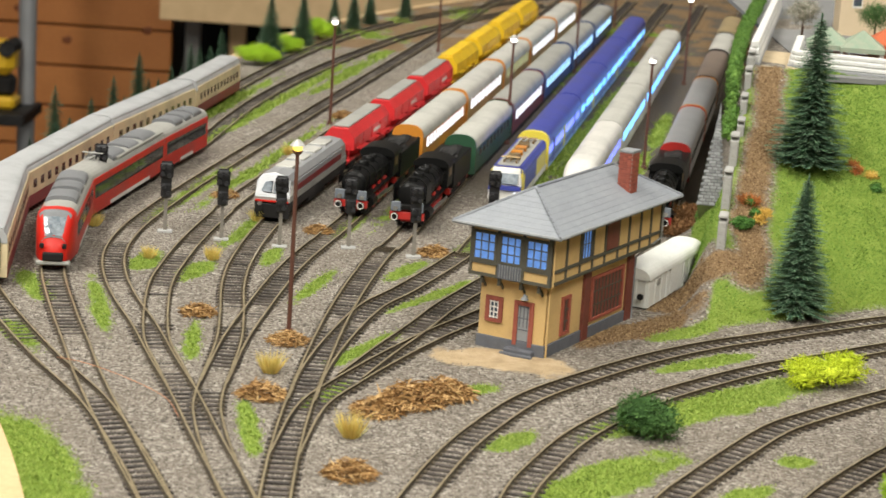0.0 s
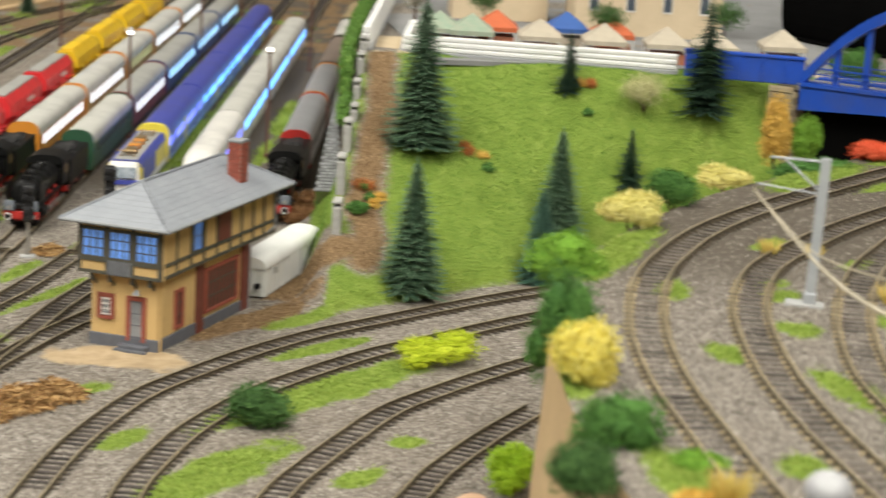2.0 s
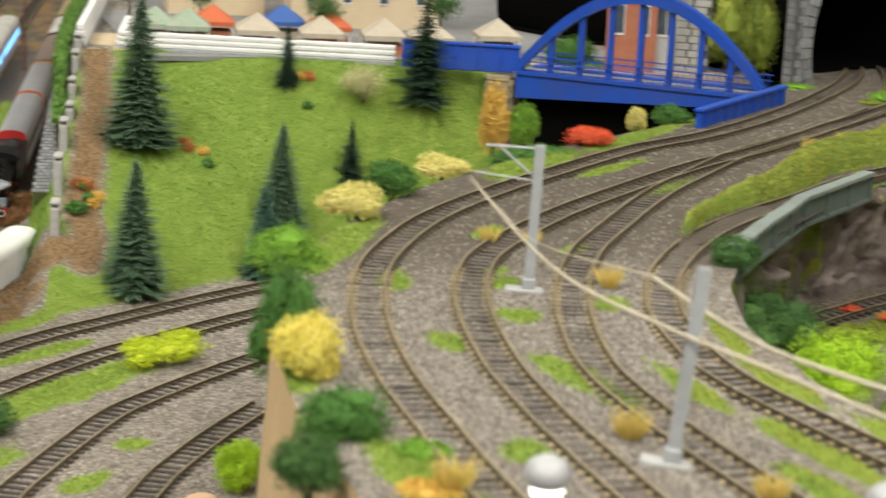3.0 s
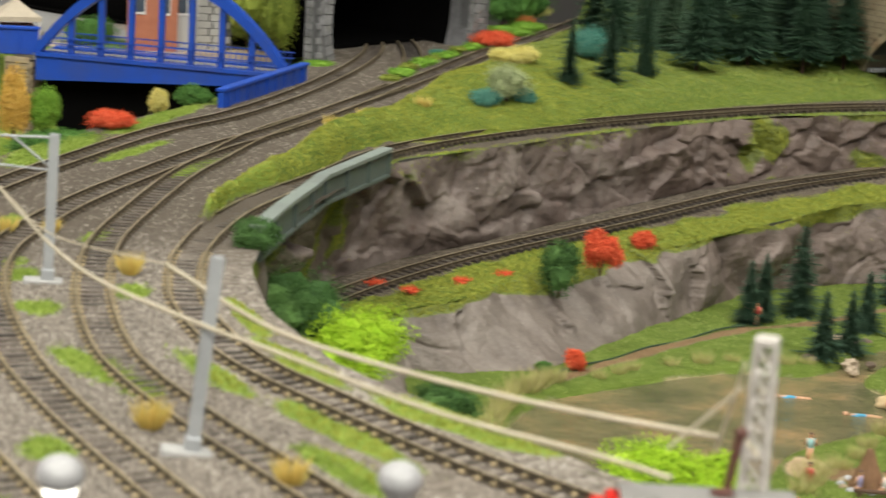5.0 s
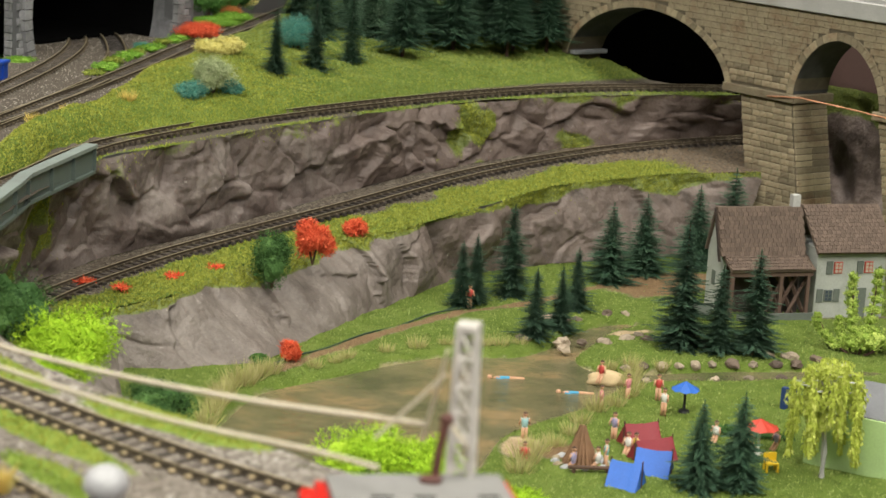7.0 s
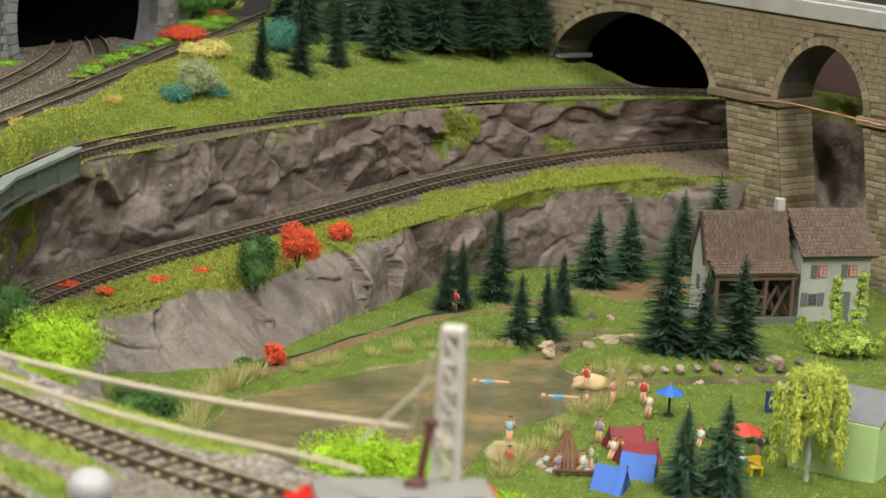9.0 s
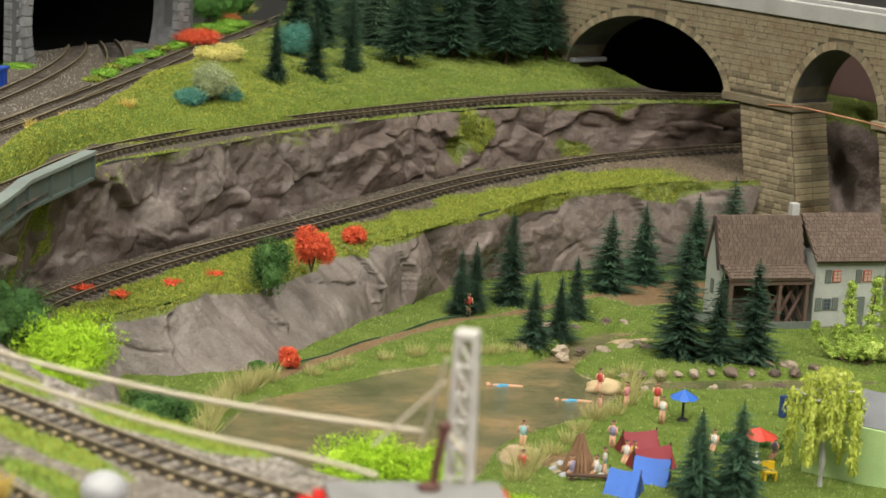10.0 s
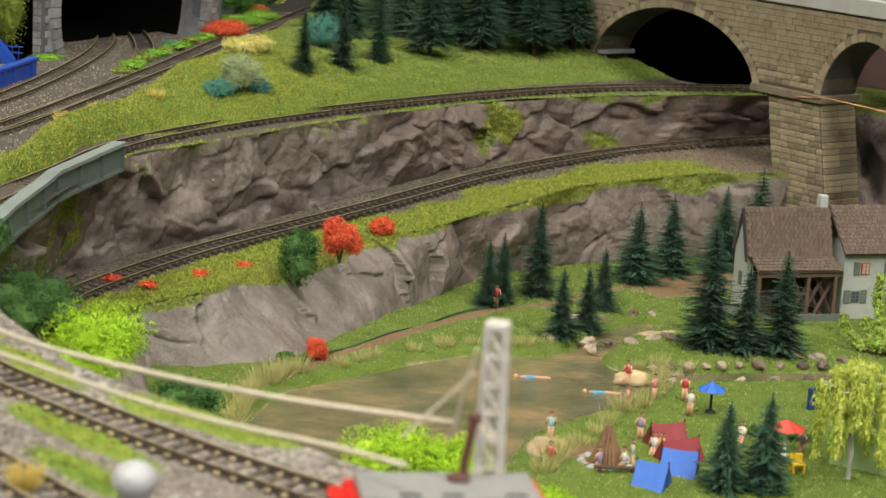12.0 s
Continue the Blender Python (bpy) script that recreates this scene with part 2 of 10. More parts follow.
def rock_material(name, dark, mid_tone, light, stain):
    m, N, L, p = nodes_of(name)
    co = N.new("ShaderNodeTexCoord").outputs["Object"]
    big, mid, fine = noise_node(N, L, 26, 5, 0.6, co), noise_node(N, L, 62, 6, 0.62, co), noise_node(N, L, 700, 4, 0.7, co)
    col = ramp(N, L, mid, [(0.34, dark), (0.47, mid_tone), (0.66, light)])
    col = mix(N, L, ramp(N, L, big, [(0.45, (0, 0, 0)), (0.68, (0.7, 0.7, 0.7))]), col, stain)
    b_ = N.new("ShaderNodeAttribute")
    b_.attribute_name = "brown"
    col = mix(N, L, b_.outputs["Fac"], col, ramp(N, L, mid, [(0.30, (0.045, 0.031, 0.026)), (0.5, (0.115, 0.082, 0.068)), (0.72, (0.20, 0.155, 0.135))]))
    col = mix(N, L, 0.30, col, ramp(N, L, fine, [(0.3, tuple(v * 0.7 for v in mid_tone)), (0.7, tuple(v * 1.9 for v in mid_tone))]))
    col = mix(N, L, ramp(N, L, noise_node(N, L, 330, 3, 0.55, co), [(0.70, (0, 0, 0)), (0.76, (0.7, 0.7, 0.7))]), col, (0.42, 0.38, 0.35))
    a = N.new("ShaderNodeAttribute")
    a.attribute_name = "grass"
    q = N.new("ShaderNodeMath")
    q.operation = "ADD"
    L.new(a.outputs["Fac"], q.inputs[0])
    w = N.new("ShaderNodeMath")
    w.operation = "MULTIPLY_ADD"
    L.new(mid, w.inputs[0])
    w.inputs[1].default_value, w.inputs[2].default_value = 1.2, -0.6
    L.new(w.outputs[0], q.inputs[1])
    g = ramp(N, L, fine, [(0.25, (0.06, 0.085, 0.015)), (0.75, (0.17, 0.205, 0.035))])
    col = mix(N, L, ramp(N, L, q.outputs[0], [(0.45, (0, 0, 0)), (0.6, (1, 1, 1))]), col, g)
    L.new(col, p.inputs["Base Color"])
    p.inputs["Roughness"].default_value = 0.6
    warp = N.new("ShaderNodeVectorMath")
    warp.operation = "MULTIPLY_ADD"
    tint = N.new("ShaderNodeTexNoise")
    tint.inputs["Scale"].default_value, tint.inputs["Detail"].default_value = 45, 4
    L.new(co, tint.inputs["Vector"])
    L.new(tint.outputs["Color"], warp.inputs[0])
    warp.inputs[1].default_value = (0.03, 0.03, 0.03)
    L.new(co, warp.inputs[2])
    crack = N.new("ShaderNodeTexVoronoi")
    crack.feature, crack.inputs["Scale"].default_value = "DISTANCE_TO_EDGE", 24
    L.new(warp.outputs[0], crack.inputs["Vector"])
    edge = N.new("ShaderNodeMapRange")
    edge.inputs[2].default_value, edge.inputs[4].default_value = 0.06, 0.16
    L.new(crack.outputs["Distance"], edge.inputs[0])
    h, h2 = N.new("ShaderNodeMath"), N.new("ShaderNodeMath")
    h.operation, h2.operation = "MULTIPLY_ADD", "ADD"
    L.new(noise_node(N, L, 190, 5, 0.7, co), h.inputs[0])
    h.inputs[1].default_value = 0.6
    L.new(mid, h.inputs[2])
    L.new(h.outputs[0], h2.inputs[0])
    L.new(edge.outputs[0], h2.inputs[1])
    relief(N, L, p, h2.outputs[0], 2.0, 0.9)
    return m


BALLAST = ground_material("ballast", ((0.100, 0.086, 0.072), (0.226, 0.198, 0.168), (0.315, 0.282, 0.242), (0.49, 0.452, 0.40), (0.19, 0.16, 0.128)))
DARK_BALLAST = ground_material("dark_brown_ballast", ((0.06, 0.048, 0.036), (0.11, 0.09, 0.07), (0.165, 0.14, 0.11), (0.25, 0.22, 0.18), (0.10, 0.078, 0.055)), 0.62)
SOIL = ground_material("meadow_soil", ((0.10, 0.11, 0.05), (0.20, 0.19, 0.10), (0.26, 0.23, 0.15), (0.40, 0.36, 0.28), (0.14, 0.11, 0.07)), 0.62)
ROCK = rock_material("brown_rock", (0.034, 0.024, 0.021), (0.122, 0.096, 0.084), (0.29, 0.25, 0.228), (0.098, 0.066, 0.058))
ROCK_LIGHT = rock_material("pale_rock", (0.070, 0.056, 0.048), (0.150, 0.127, 0.110), (0.225, 0.197, 0.175), (0.120, 0.093, 0.079))
RAIL_HEAD = paint("rail_head", (0.39, 0.322, 0.205), (0.21, 0.17, 0.107), 7, 0.34, 0.4, 0.02)
RAIL_WEB = paint("rail_web", (0.070, 0.053, 0.033), (0.036, 0.027, 0.018), 9, 0.6, 0.1, 0.03)
CHAIR = paint("rail_chair", (0.17, 0.138, 0.09), (0.08, 0.063, 0.042), 3, 0.4, 0.2, 0.05)
SLEEPER = paint("sleeper_brown", (0.042, 0.034, 0.029), (0.078, 0.064, 0.054), 3, 0.75, 0, 0.1, vary=0.45)
WOOD_ROOM = paint("orange_timber", (0.52, 0.20, 0.055), (0.40, 0.14, 0.035), 120, 0.45, 0, 0.3, grain=6)
PLASTER = paint("hall_plaster", (0.20, 0.195, 0.19), (0.165, 0.16, 0.155), 300, 0.9, 0, 0.2, grain=5)
PLY = paint("pale_plywood", (0.62, 0.44, 0.24), (0.52, 0.36, 0.19), 30, 0.6, 0, 0.1, grain=2)

# ---- the hall ----
def wall(name, x0, x1, y0, y1, z0, z1, material, label):
    return lone(name, box(bmesh.new(), x0, x1, y0, y1, z0, z1), material, label, "wall" if "wall" in name else name, kind="structure")


FLOOR_M = paint("hall_floor", (0.20, 0.19, 0.18), (0.15, 0.145, 0.14), 200, 0.6, 0, 0.2, grain=4)
wall("floor", -3500, 3500, -2500, 4500, -1020, -1000, FLOOR_M, "grey hall floor under the layout")
wall("ceiling", -3500, 3500, -2500, 4500, 1900, 1920, PLASTER, "pale hall ceiling with light panels")
wall("wall_north", -3500, 3500, 4500, 4600, -1000, 1900, PLASTER, "pale plastered hall wall")
wall("wall_south", -3500, 3500, -2600, -2500, -1000, 1900, PLASTER, "pale plastered hall wall")
wall("wall_west", -3600, -3500, -2500, 4500, -1000, 1900, PLASTER, "pale plastered hall wall")
wall("wall_east", 3500, 3600, -2500, 4500, -1000, 1900, PLASTER, "pale plastered hall wall")

# ---- lie of the land ----
DIR = np.array((0.1651, 0.9863))  # the way the yard's tracks run


def yard(u, y):
    return ((u + 0.165 * y) / 0.986, y)


def smooth01(v):
    v = np.clip(v, 0, 1)
    return v * v * (3 - 2 * v)


def hill(x, y):
    """Height of the board: flat yard, and the meadow slope that climbs to the street."""
    x, y = np.asarray(x, float), np.asarray(y, float)
    u = 0.986 * x - 0.165 * y
    foot, wall_y = 880 + 0.65 * np.clip(x - 118, 0, 195), 1106 - 0.30 * np.clip(x - 182, 0, 150)
    slope = 85 * np.clip((y - foot) / (wall_y - foot), 0, 1) ** 0.82
    slope = np.where(slope < 8, slope ** 2 / 16 + slope / 2, slope)
    mound = 21 * np.exp(-((x - 137) / 11) ** 2 - ((y - 1042) / 22) ** 2)
    steep = smooth01((y - 975) / 45)  # beside the retaining wall the bank falls off at once
    return np.maximum(slope * smooth01((u + 47 - 11 * steep) / (17 - 8 * steep)), mound)


def ellipses(x, y, rows, seed=1, wobble=0.35, size=9):
    out = np.zeros(np.broadcast(x, y).shape)
    n = fbm(x, y, size, 3, seed)
    for cx, cy, a, b, ang in rows:
        c, s = math.cos(radians(ang)), math.sin(radians(ang))
        dx, dy = x - cx, y - cy
        r = np.hypot((dx * c + dy * s) / a, (dy * c - dx * s) / b)
        out = np.maximum(out, smooth01((1.25 - r + wobble * n) * 1.6))
    return out


# turf between the tracks: centre, half length, half width, turn
TURF_A = [(-178, 880, 30, 6, 113), (-167, 800, 26, 7, 117), (-133, 650, 62, 17, 112), (-143, 850, 50, 4, 104), (-112, 922, 22, 7, 80),
          (-98, 806, 30, 3.5, 95), (-64, 700, 34, 4, 100), (-137, 935, 20, 7, 90), (-57, 905, 36, 4, 78), (-48, 1035, 30, 5, 80)]
TURF_B = [(-81, 960, 22, 4, 85), (-27, 815, 40, 4, 66), (-3, 905, 42, 4, 62), (16, 763, 13, 6, 40), (29, 704, 17, 6, 55),
          (112, 824, 28, 6.5, 40), (110, 766, 76, 13.5, 44), (60, 668, 44, 14, 52), (129, 701, 8, 7, 40), (106, 660, 14, 6, 50)]
TURF_C = [(100, 1150, 60, 5, 80.5), (119, 1270, 55, 4, 80.5), (142, 1400, 80, 6, 80.5), (59, 1150, 40, 4, 80.5), (76, 1255, 40, 5, 80.5), (-16, 950, 26, 5, 70), (13, 1008, 30, 5, 70), (-40, 745, 26, 5, 70), (-100, 1010, 45, 4, 82), (-136, 1100, 90, 5, 81),
          (-105, 1200, 150, 4, 80.5), (-165, 1330, 190, 8, 80.5), (-120, 1420, 240, 5, 80.5), (-60, 1700, 260, 7, 80.5), (0, 1250, 220, 5, 80.5)]
TURF_D = [(95, 1700, 240, 7, 80.5), (60, 1720, 240, 6, 80.5), (150, 1650, 200, 6, 80.5), (30, 2050, 120, 30, 70), (60, 1240, 190, 6, 80.5), (100, 1400, 300, 9, 80.5), (-215, 900, 60, 10, 100), (-60, 1880, 200, 26, 72), (140, 1860, 190, 60, 80)]


def yard_masks(x, y):
    u = 0.986 * x - 0.165 * y
    g = np.zeros(x.shape)
    for rows in (TURF_A, TURF_B, TURF_C, TURF_D):
        g = np.maximum(g, ellipses(x, y, rows))
    n = fbm(x, y, 30, 4, 5)
    # the meadow: from behind the curved tracks up to the street
    front = 870 + np.where(x < 115, 0.95, 0.66) * (x - 115).clip(-60, 190)
    meadow = smooth01((y - front) / 14) * smooth01((u + 34 + 17 * smooth01((y - 935) / 30) * (1 - smooth01((y - 1045) / 30))) / 7) * (y < 1112)
    lane = np.exp(-((u + 16 + 5 * n) / 8.5) ** 2) * smooth01((y - 902) / 20) * (y < 1112)
    yard_earth = ellipses(x, y, [(86, 868, 46, 10.5, 50), (121, 919, 25, 8.5, 36), (104, 925, 22, 14, 70)], 3)
    earth = np.maximum(np.maximum(lane * 1.1, yard_earth), 0.75 * smooth01((y - 1560) / 200) * smooth01((n + 0.25) / 0.3))
    sand = ellipses(x, y, [(30, 806, 30, 17, -25), (12, 806, 14, 12, 0)], 4)
    g = np.maximum(g, meadow) * (1 - np.clip(earth * 1.4, 0, 1)) * (1 - np.clip(sand * 1.3, 0, 1))
    g = np.maximum(g, 0.9 * ellipses(x, y, [(108, 870, 26, 7, 45)], 6))
    # Darker tone between the trains of the far yard.
    darkened = 0.75 * smooth01((y - 1040) / 160) * smooth01((u + 262) / 20) * smooth01((-44 - u) / 10)
    return {"grass": g, "earth": earth, "sand": sand, "darkened": darkened}


BOARD_EDGE = [(-105, 540), (-127, 620), (-149, 686), (-185, 780), (-215, 860), (-236, 950), (-240, 1050), (-225, 1163), (-203, 1318), (-185, 1480), (-155, 1706), (-100, 1914), (-10, 2113), (90, 2290), (160, 2400)]
edge_line = spline(BOARD_EDGE, 4)
ys = np.concatenate([np.arange(540, 1130, 3.0), np.arange(1130, 2400, 8.0)])
left_x = np.interp(ys, edge_line[:, 1], edge_line[:, 0])
X = left_x[:, None] + (560 - left_x)[:, None] * np.linspace(0, 1, 250)[None, :]
Y = np.repeat(ys[:, None], 250, 1)
Zg = hill(X, Y) + 0.5 * fbm(X, Y, 7, 3, 2) + 1.6 * fbm(X, Y, 40, 3, 8) * smooth01((Y - 880) / 40) * (hill(X, Y) > 2)
Zg = np.where((X > 300) & (Y < 900), -70, Zg)
yard_grid, yard_mask = np.stack([X, Y, Zg], -1), yard_masks(X, Y)
ground = new("ground", grid_mesh("ground", yard_grid, BALLAST, yard_mask))
tagged(ground, "grey-brown gravel model ground with turf patches and meadow slope", "ground", kind="structure")
bm = bmesh.new()
rows_ = [[bm.verts.new((x, y, z)) for z in (0.8, -70)] + [bm.verts.new((x - 9, y, z)) for z in (-70, 0.8)] for x, y in edge_line[::6]]
for p, q in zip(rows_, rows_[1:]):
    for i in range(4):
        bm.faces.new((p[i], p[(i + 1) % 4], q[(i + 1) % 4], q[i]))
bmesh.ops.recalc_face_normals(bm, faces=bm.faces[:])
lone("board_rim", bm, PLY, "pale plywood rim of the layout's baseboard", "board edge", kind="structure")

# ---- the raised plateau of the curved line, and the bank beside it ----
STATIONS_L = [(132, 330), (131, 400), (132, 470), (141, 535), (157, 595), (178, 643), (208, 692), (245, 740), (290, 785), (340, 832), (388, 868), (432, 905), (480, 955), (520, 1008), (560, 1070), (620, 1140)]
STATIONS_M = [(238, 330), (234, 400), (233, 465), (245, 525), (266, 578), (291, 623), (325, 675), (362, 720), (400, 765), (428, 806), (483, 853), (530, 898), (568, 935), (633, 999), (720, 1085), (830, 1180)]
STATIONS_E = [(300, 330), (284, 400), (271, 465), (277, 525), (293, 573), (313, 608), (345, 650), (385, 698), (425, 737), (452, 775), (505, 794), (575, 820), (640, 840), (736, 860), (809, 850), (890, 828)]
EDGE_Z = [85, 85, 85, 85, 85, 84.5, 83, 81, 78, 76.5, 76, 76, 76, 76, 76, 76]


def paired(a, n):
    a = np.asarray(a, float)
    at = np.linspace(0, len(a) - 1, n)
    k = np.arange(len(a))
    out = np.stack([np.interp(at, k, a[:, c]) for c in range(a.shape[1])], 1)
    for _ in range(10):
        out[1:-1] = (out[:-2] + 2 * out[1:-1] + out[2:]) / 4
    return out


NR = 300
PL, PM, PE = paired(STATIONS_L, NR), paired(STATIONS_M, NR), paired(STATIONS_E, NR)
ze = paired([(z, 0) for z in EDGE_Z], NR)[:, 0]
v = np.linspace(0, 1, 46)[None, :, None]
flat = PL[:, None] * (1 - v) + PM[:, None] * v
zz = 85 + 0.5 * fbm(flat[..., 0], flat[..., 1], 7, 3, 12)
PLATEAU_TURF_A = [(190, 590, 14, 5, 80), (186, 520, 11, 5, 90), (222, 585, 10, 6, 60), (215, 545, 9, 7, 80), (262, 628, 12, 4, 55), (210, 480, 30, 6, 100),
                  (236, 470, 26, 5, 92), (330, 770, 30, 4, 42), (240, 655, 12, 4, 50)]
PLATEAU_TURF_B = [(226, 600, 8, 4, 60), (247, 555, 10, 6, 70), (176, 425, 10, 8, 90), (370, 845, 60, 7, 44), (440, 915, 60, 8, 48), (300, 780, 46, 10, 45), (185, 640, 50, 8, 62), (140, 520, 60, 7, 85), (148, 405, 46, 9, 95), (345, 735, 30, 4, 44), (246, 412, 30, 6, 98), (276, 414, 34, 8, 106), (234, 390, 24, 6, 95), (262, 470, 26, 5, 92), (268, 520, 22, 4, 80)]


def plateau_masks(x, y, bank=None):
    g = np.maximum(ellipses(x, y, PLATEAU_TURF_A, 21), ellipses(x, y, PLATEAU_TURF_B, 22))
    # Darker with distance; the second step paints the shadow before the tunnel.
    return {"grass": g if bank is None else np.maximum(g, bank), "earth": 0 * x, "sand": 0 * x, "darkened": 0.85 * smooth01((y - 470) / 210) + 0.4 * smooth01((y - 940) / 90) + 0 * x}


plateau_mask = plateau_masks(flat[..., 0], flat[..., 1])
plateau = new("plateau", grid_mesh("plateau", np.dstack([flat, zz]), BALLAST, plateau_mask))
tagged(plateau, "raised grey gravel trackbed of the curved line with turf patches", "ground", kind="structure")

v2 = np.linspace(0, 1, 50)[None, :]
q = PM[:, None] * (1 - v2[..., None]) + PE[:, None] * v2[..., None]
far = smooth01((np.arange(NR) / NR - 0.52) / 0.12)[:, None]
zb = ze[:, None] + (85 - ze[:, None]) * (1 - smooth01((v2 - 0.05) / 0.5)) + far * 15 * np.sin(np.pi * np.clip(v2 * 1.25, 0, 1)) ** 0.6 * smooth01((np.arange(NR) / NR - 0.66) / 0.1)[:, None]
zb = zb + 0.5 * fbm(q[..., 0], q[..., 1], 7, 3, 14) + far * (2.4 * fbm(q[..., 0], q[..., 1], 26, 4, 15) + 1.8 * fbm(q[..., 0], q[..., 1], 9, 3, 45)) * (v2 < 0.74)
tip_w = 0.13 + 0.27 * smooth01((np.arange(NR) / NR - 0.37) / 0.15)[:, None]
ridge_on = smooth01((np.arange(NR) / NR - 0.343) / 0.03)[:, None] * (1 - smooth01((np.arange(NR) / NR - 0.62) / 0.12)[:, None])
zb = zb + ridge_on * 6.5 * np.sin(np.pi * np.clip((v2 - 0.03) / tip_w, 0, 1)) ** 0.8 * (1 + 0.35 * fbm(q[..., 0], q[..., 1], 14, 3, 44))
near_bank = smooth01((np.arange(NR) / NR - 0.343) / 0.03)[:, None] * (v2 > 0.03) * (v2 < tip_w + 0.03)
wide_bank = smooth01((np.arange(NR) / NR - 0.62) / 0.05)[:, None] * (v2 > 0.04) * (v2 < 0.8)
edge_turf = smooth01((np.arange(NR) / NR - 0.55) / 0.04)[:, None] * (v2 > 0.93) * (0.6 + 0.6 * fbm(q[..., 0], q[..., 1], 20, 3, 16))
masks2 = plateau_masks(q[..., 0], q[..., 1], np.maximum(np.maximum(near_bank, wide_bank), edge_turf))
bank_grid = np.dstack([q, zb])
bank = new("bank", grid_mesh("bank", bank_grid, DARK_BALLAST, masks2))
# The nearest stretch of the bed gets the paler ballast.
bank.data.materials.append(BALLAST)
bank.data.polygons.foreach_set("material_index", np.repeat(np.arange(NR - 1) < 0.46 * NR, 49).astype(np.int32))
tagged(bank, "grass bank and gravel bed beside the curved track", "ground", kind="structure")


HILL_A, HILL_B = paired([(728, 1068, 88), (760, 1010, 91), (800, 962, 92), (852, 925, 88)], 60), paired([(815, 1170, 128), (850, 1090, 134), (880, 1050, 136), (900, 1010, 134)], 60)
w = np.linspace(0, 1, 30)[None, :, None]
hillside_grid = HILL_A[:, None] * (1 - w) + HILL_B[:, None] * w
hillside_grid[..., 2] += 3 * fbm(hillside_grid[..., 0], hillside_grid[..., 1], 30, 4, 17) - 3 * (1 - w[..., 0])
hillside = new("hillside", grid_mesh("hillside", hillside_grid, SOIL, {"grass": 1 - 0.4 * fbm(hillside_grid[..., 0], hillside_grid[..., 1], 20, 3, 18), "earth": 0 * hillside_grid[..., 0], "sand": 0 * hillside_grid[..., 0]}))
tagged(hillside, "grassy hillside behind the firs", "ground", kind="structure")


FACES = {}


def skirt(name, line, z_top, z_low, out, material, label, rough=5.0, rows=26, seed=3, grass=None, cell=330.0, upright=1.7, flute=0.0):
    """A rough face that falls from one line to another line in front of it."""
    top = np.column_stack([line, z_top])
    low = np.column_stack([out, z_low])
    w = np.linspace(0, 1, rows)[None, :, None]
    P = top[:, None] * (1 - w) + low[:, None] * w
    d = np.gradient(top[:, :2], axis=0)
    nrm = np.stack([d[:, 1], -d[:, 0]], 1)
    nrm /= np.linalg.norm(nrm, axis=1)[:, None]
    s = np.concatenate([[0], np.cumsum(np.linalg.norm(np.diff(top[:, :2], axis=0), axis=1))])[:, None] + 0 * w[..., 0]
    h = P[..., 2]
    e = (top[-1, :2] - top[0, :2]) / np.linalg.norm(top[-1, :2] - top[0, :2])
    s = P[..., :2] @ e
    k = 0.8 * fbm(s, h * 0.6, 46, 3, seed) + 0.4 * fbm(s - 0.1 * h, h * 0.9, 17, 4, seed + 1) + 0.22 * fbm(s * 1.6, h, 9, 4, seed + 2, True)
    fade = np.sin(np.pi * np.clip(w[..., 0] * 0.94 + 0.05, 0, 1)) ** 0.5
    P[..., :2] += nrm[:, None] * (rough * k * fade)[..., None]
    P[..., 2] += rough * 0.35 * fbm(s, h, 11, 3, seed + 5) * fade
    # carved facets divided by narrow creases
    g_ = np.random.default_rng(seed)
    cu, cv = s + 9 * fbm(s, h, 19, 3, seed + 7), h + 6 * fbm(s, h, 15, 3, seed + 8)
    count = int(np.ptp(s) * (np.ptp(h) + 10) / cell)
    cs, ch = g_.uniform(s.min(), s.max(), count), g_.uniform(h.min() - 5, h.max() + 5, count)
    off, ga, gb = g_.normal(0, 0.42, count), g_.normal(0, 0.055, count), g_.normal(0, 0.055, count)
    far2 = np.sqrt((cu[..., None] - cs) ** 2 + upright * (cv[..., None] - ch) ** 2)
    near = np.argmin(far2, -1)
    two = np.partition(far2, 1, -1)
    crease = np.exp(-((two[..., 1] - two[..., 0]) / 1.5) ** 2) * np.clip(0.5 + fbm(s, h, 21, 2, seed + 9), 0, 1)
    facet = off[near] + ga[near] * (cu - cs[near]) + gb[near] * (cv - ch[near]) - 1.0 * crease
    facet[1:-1] = (facet[:-2] + 2 * facet[1:-1] + facet[2:]) / 4
    facet[:, 1:-1] = (facet[:, :-2] + 2 * facet[:, 1:-1] + facet[:, 2:]) / 4
    facet = facet + 0.14 * fbm(s, h, 6, 3, seed + 13, True) + flute * 0.5 * fbm(s + 0.35 * h, h * 0.22, 8, 3, seed + 11)
    P[..., :2] += nrm[:, None] * (rough * 0.9 * facet * fade)[..., None]
    g = np.zeros(k.shape)
    if grass is not None:
        g = grass(s, w[..., 0] + 0 * s, h)
    brown = smooth01((P[..., 0] - 585 + 40 * fbm(s, h, 30, 3, seed + 15)) / 60)
    ob = new(name, grid_mesh(name, P, material, {"grass": g, "brown": brown}))
    FACES[name] = (P, np.clip(g, 0, 1))
    return tagged(ob, label, "rock", kind="structure")


def tufted(seed, top=0.55, spots=0.62):
    def g(s, w, h):
        n = fbm(s, h, 34, 3, seed)
        return np.clip(1.15 - w * 7 + 1.6 * np.clip(fbm(s, 0 * s, 40, 3, seed + 9), -0.2, 1), 0, 1) * top * 1.6 + 1.3 * np.clip(n - 0.28, 0, 1) * spots * 2
    return g


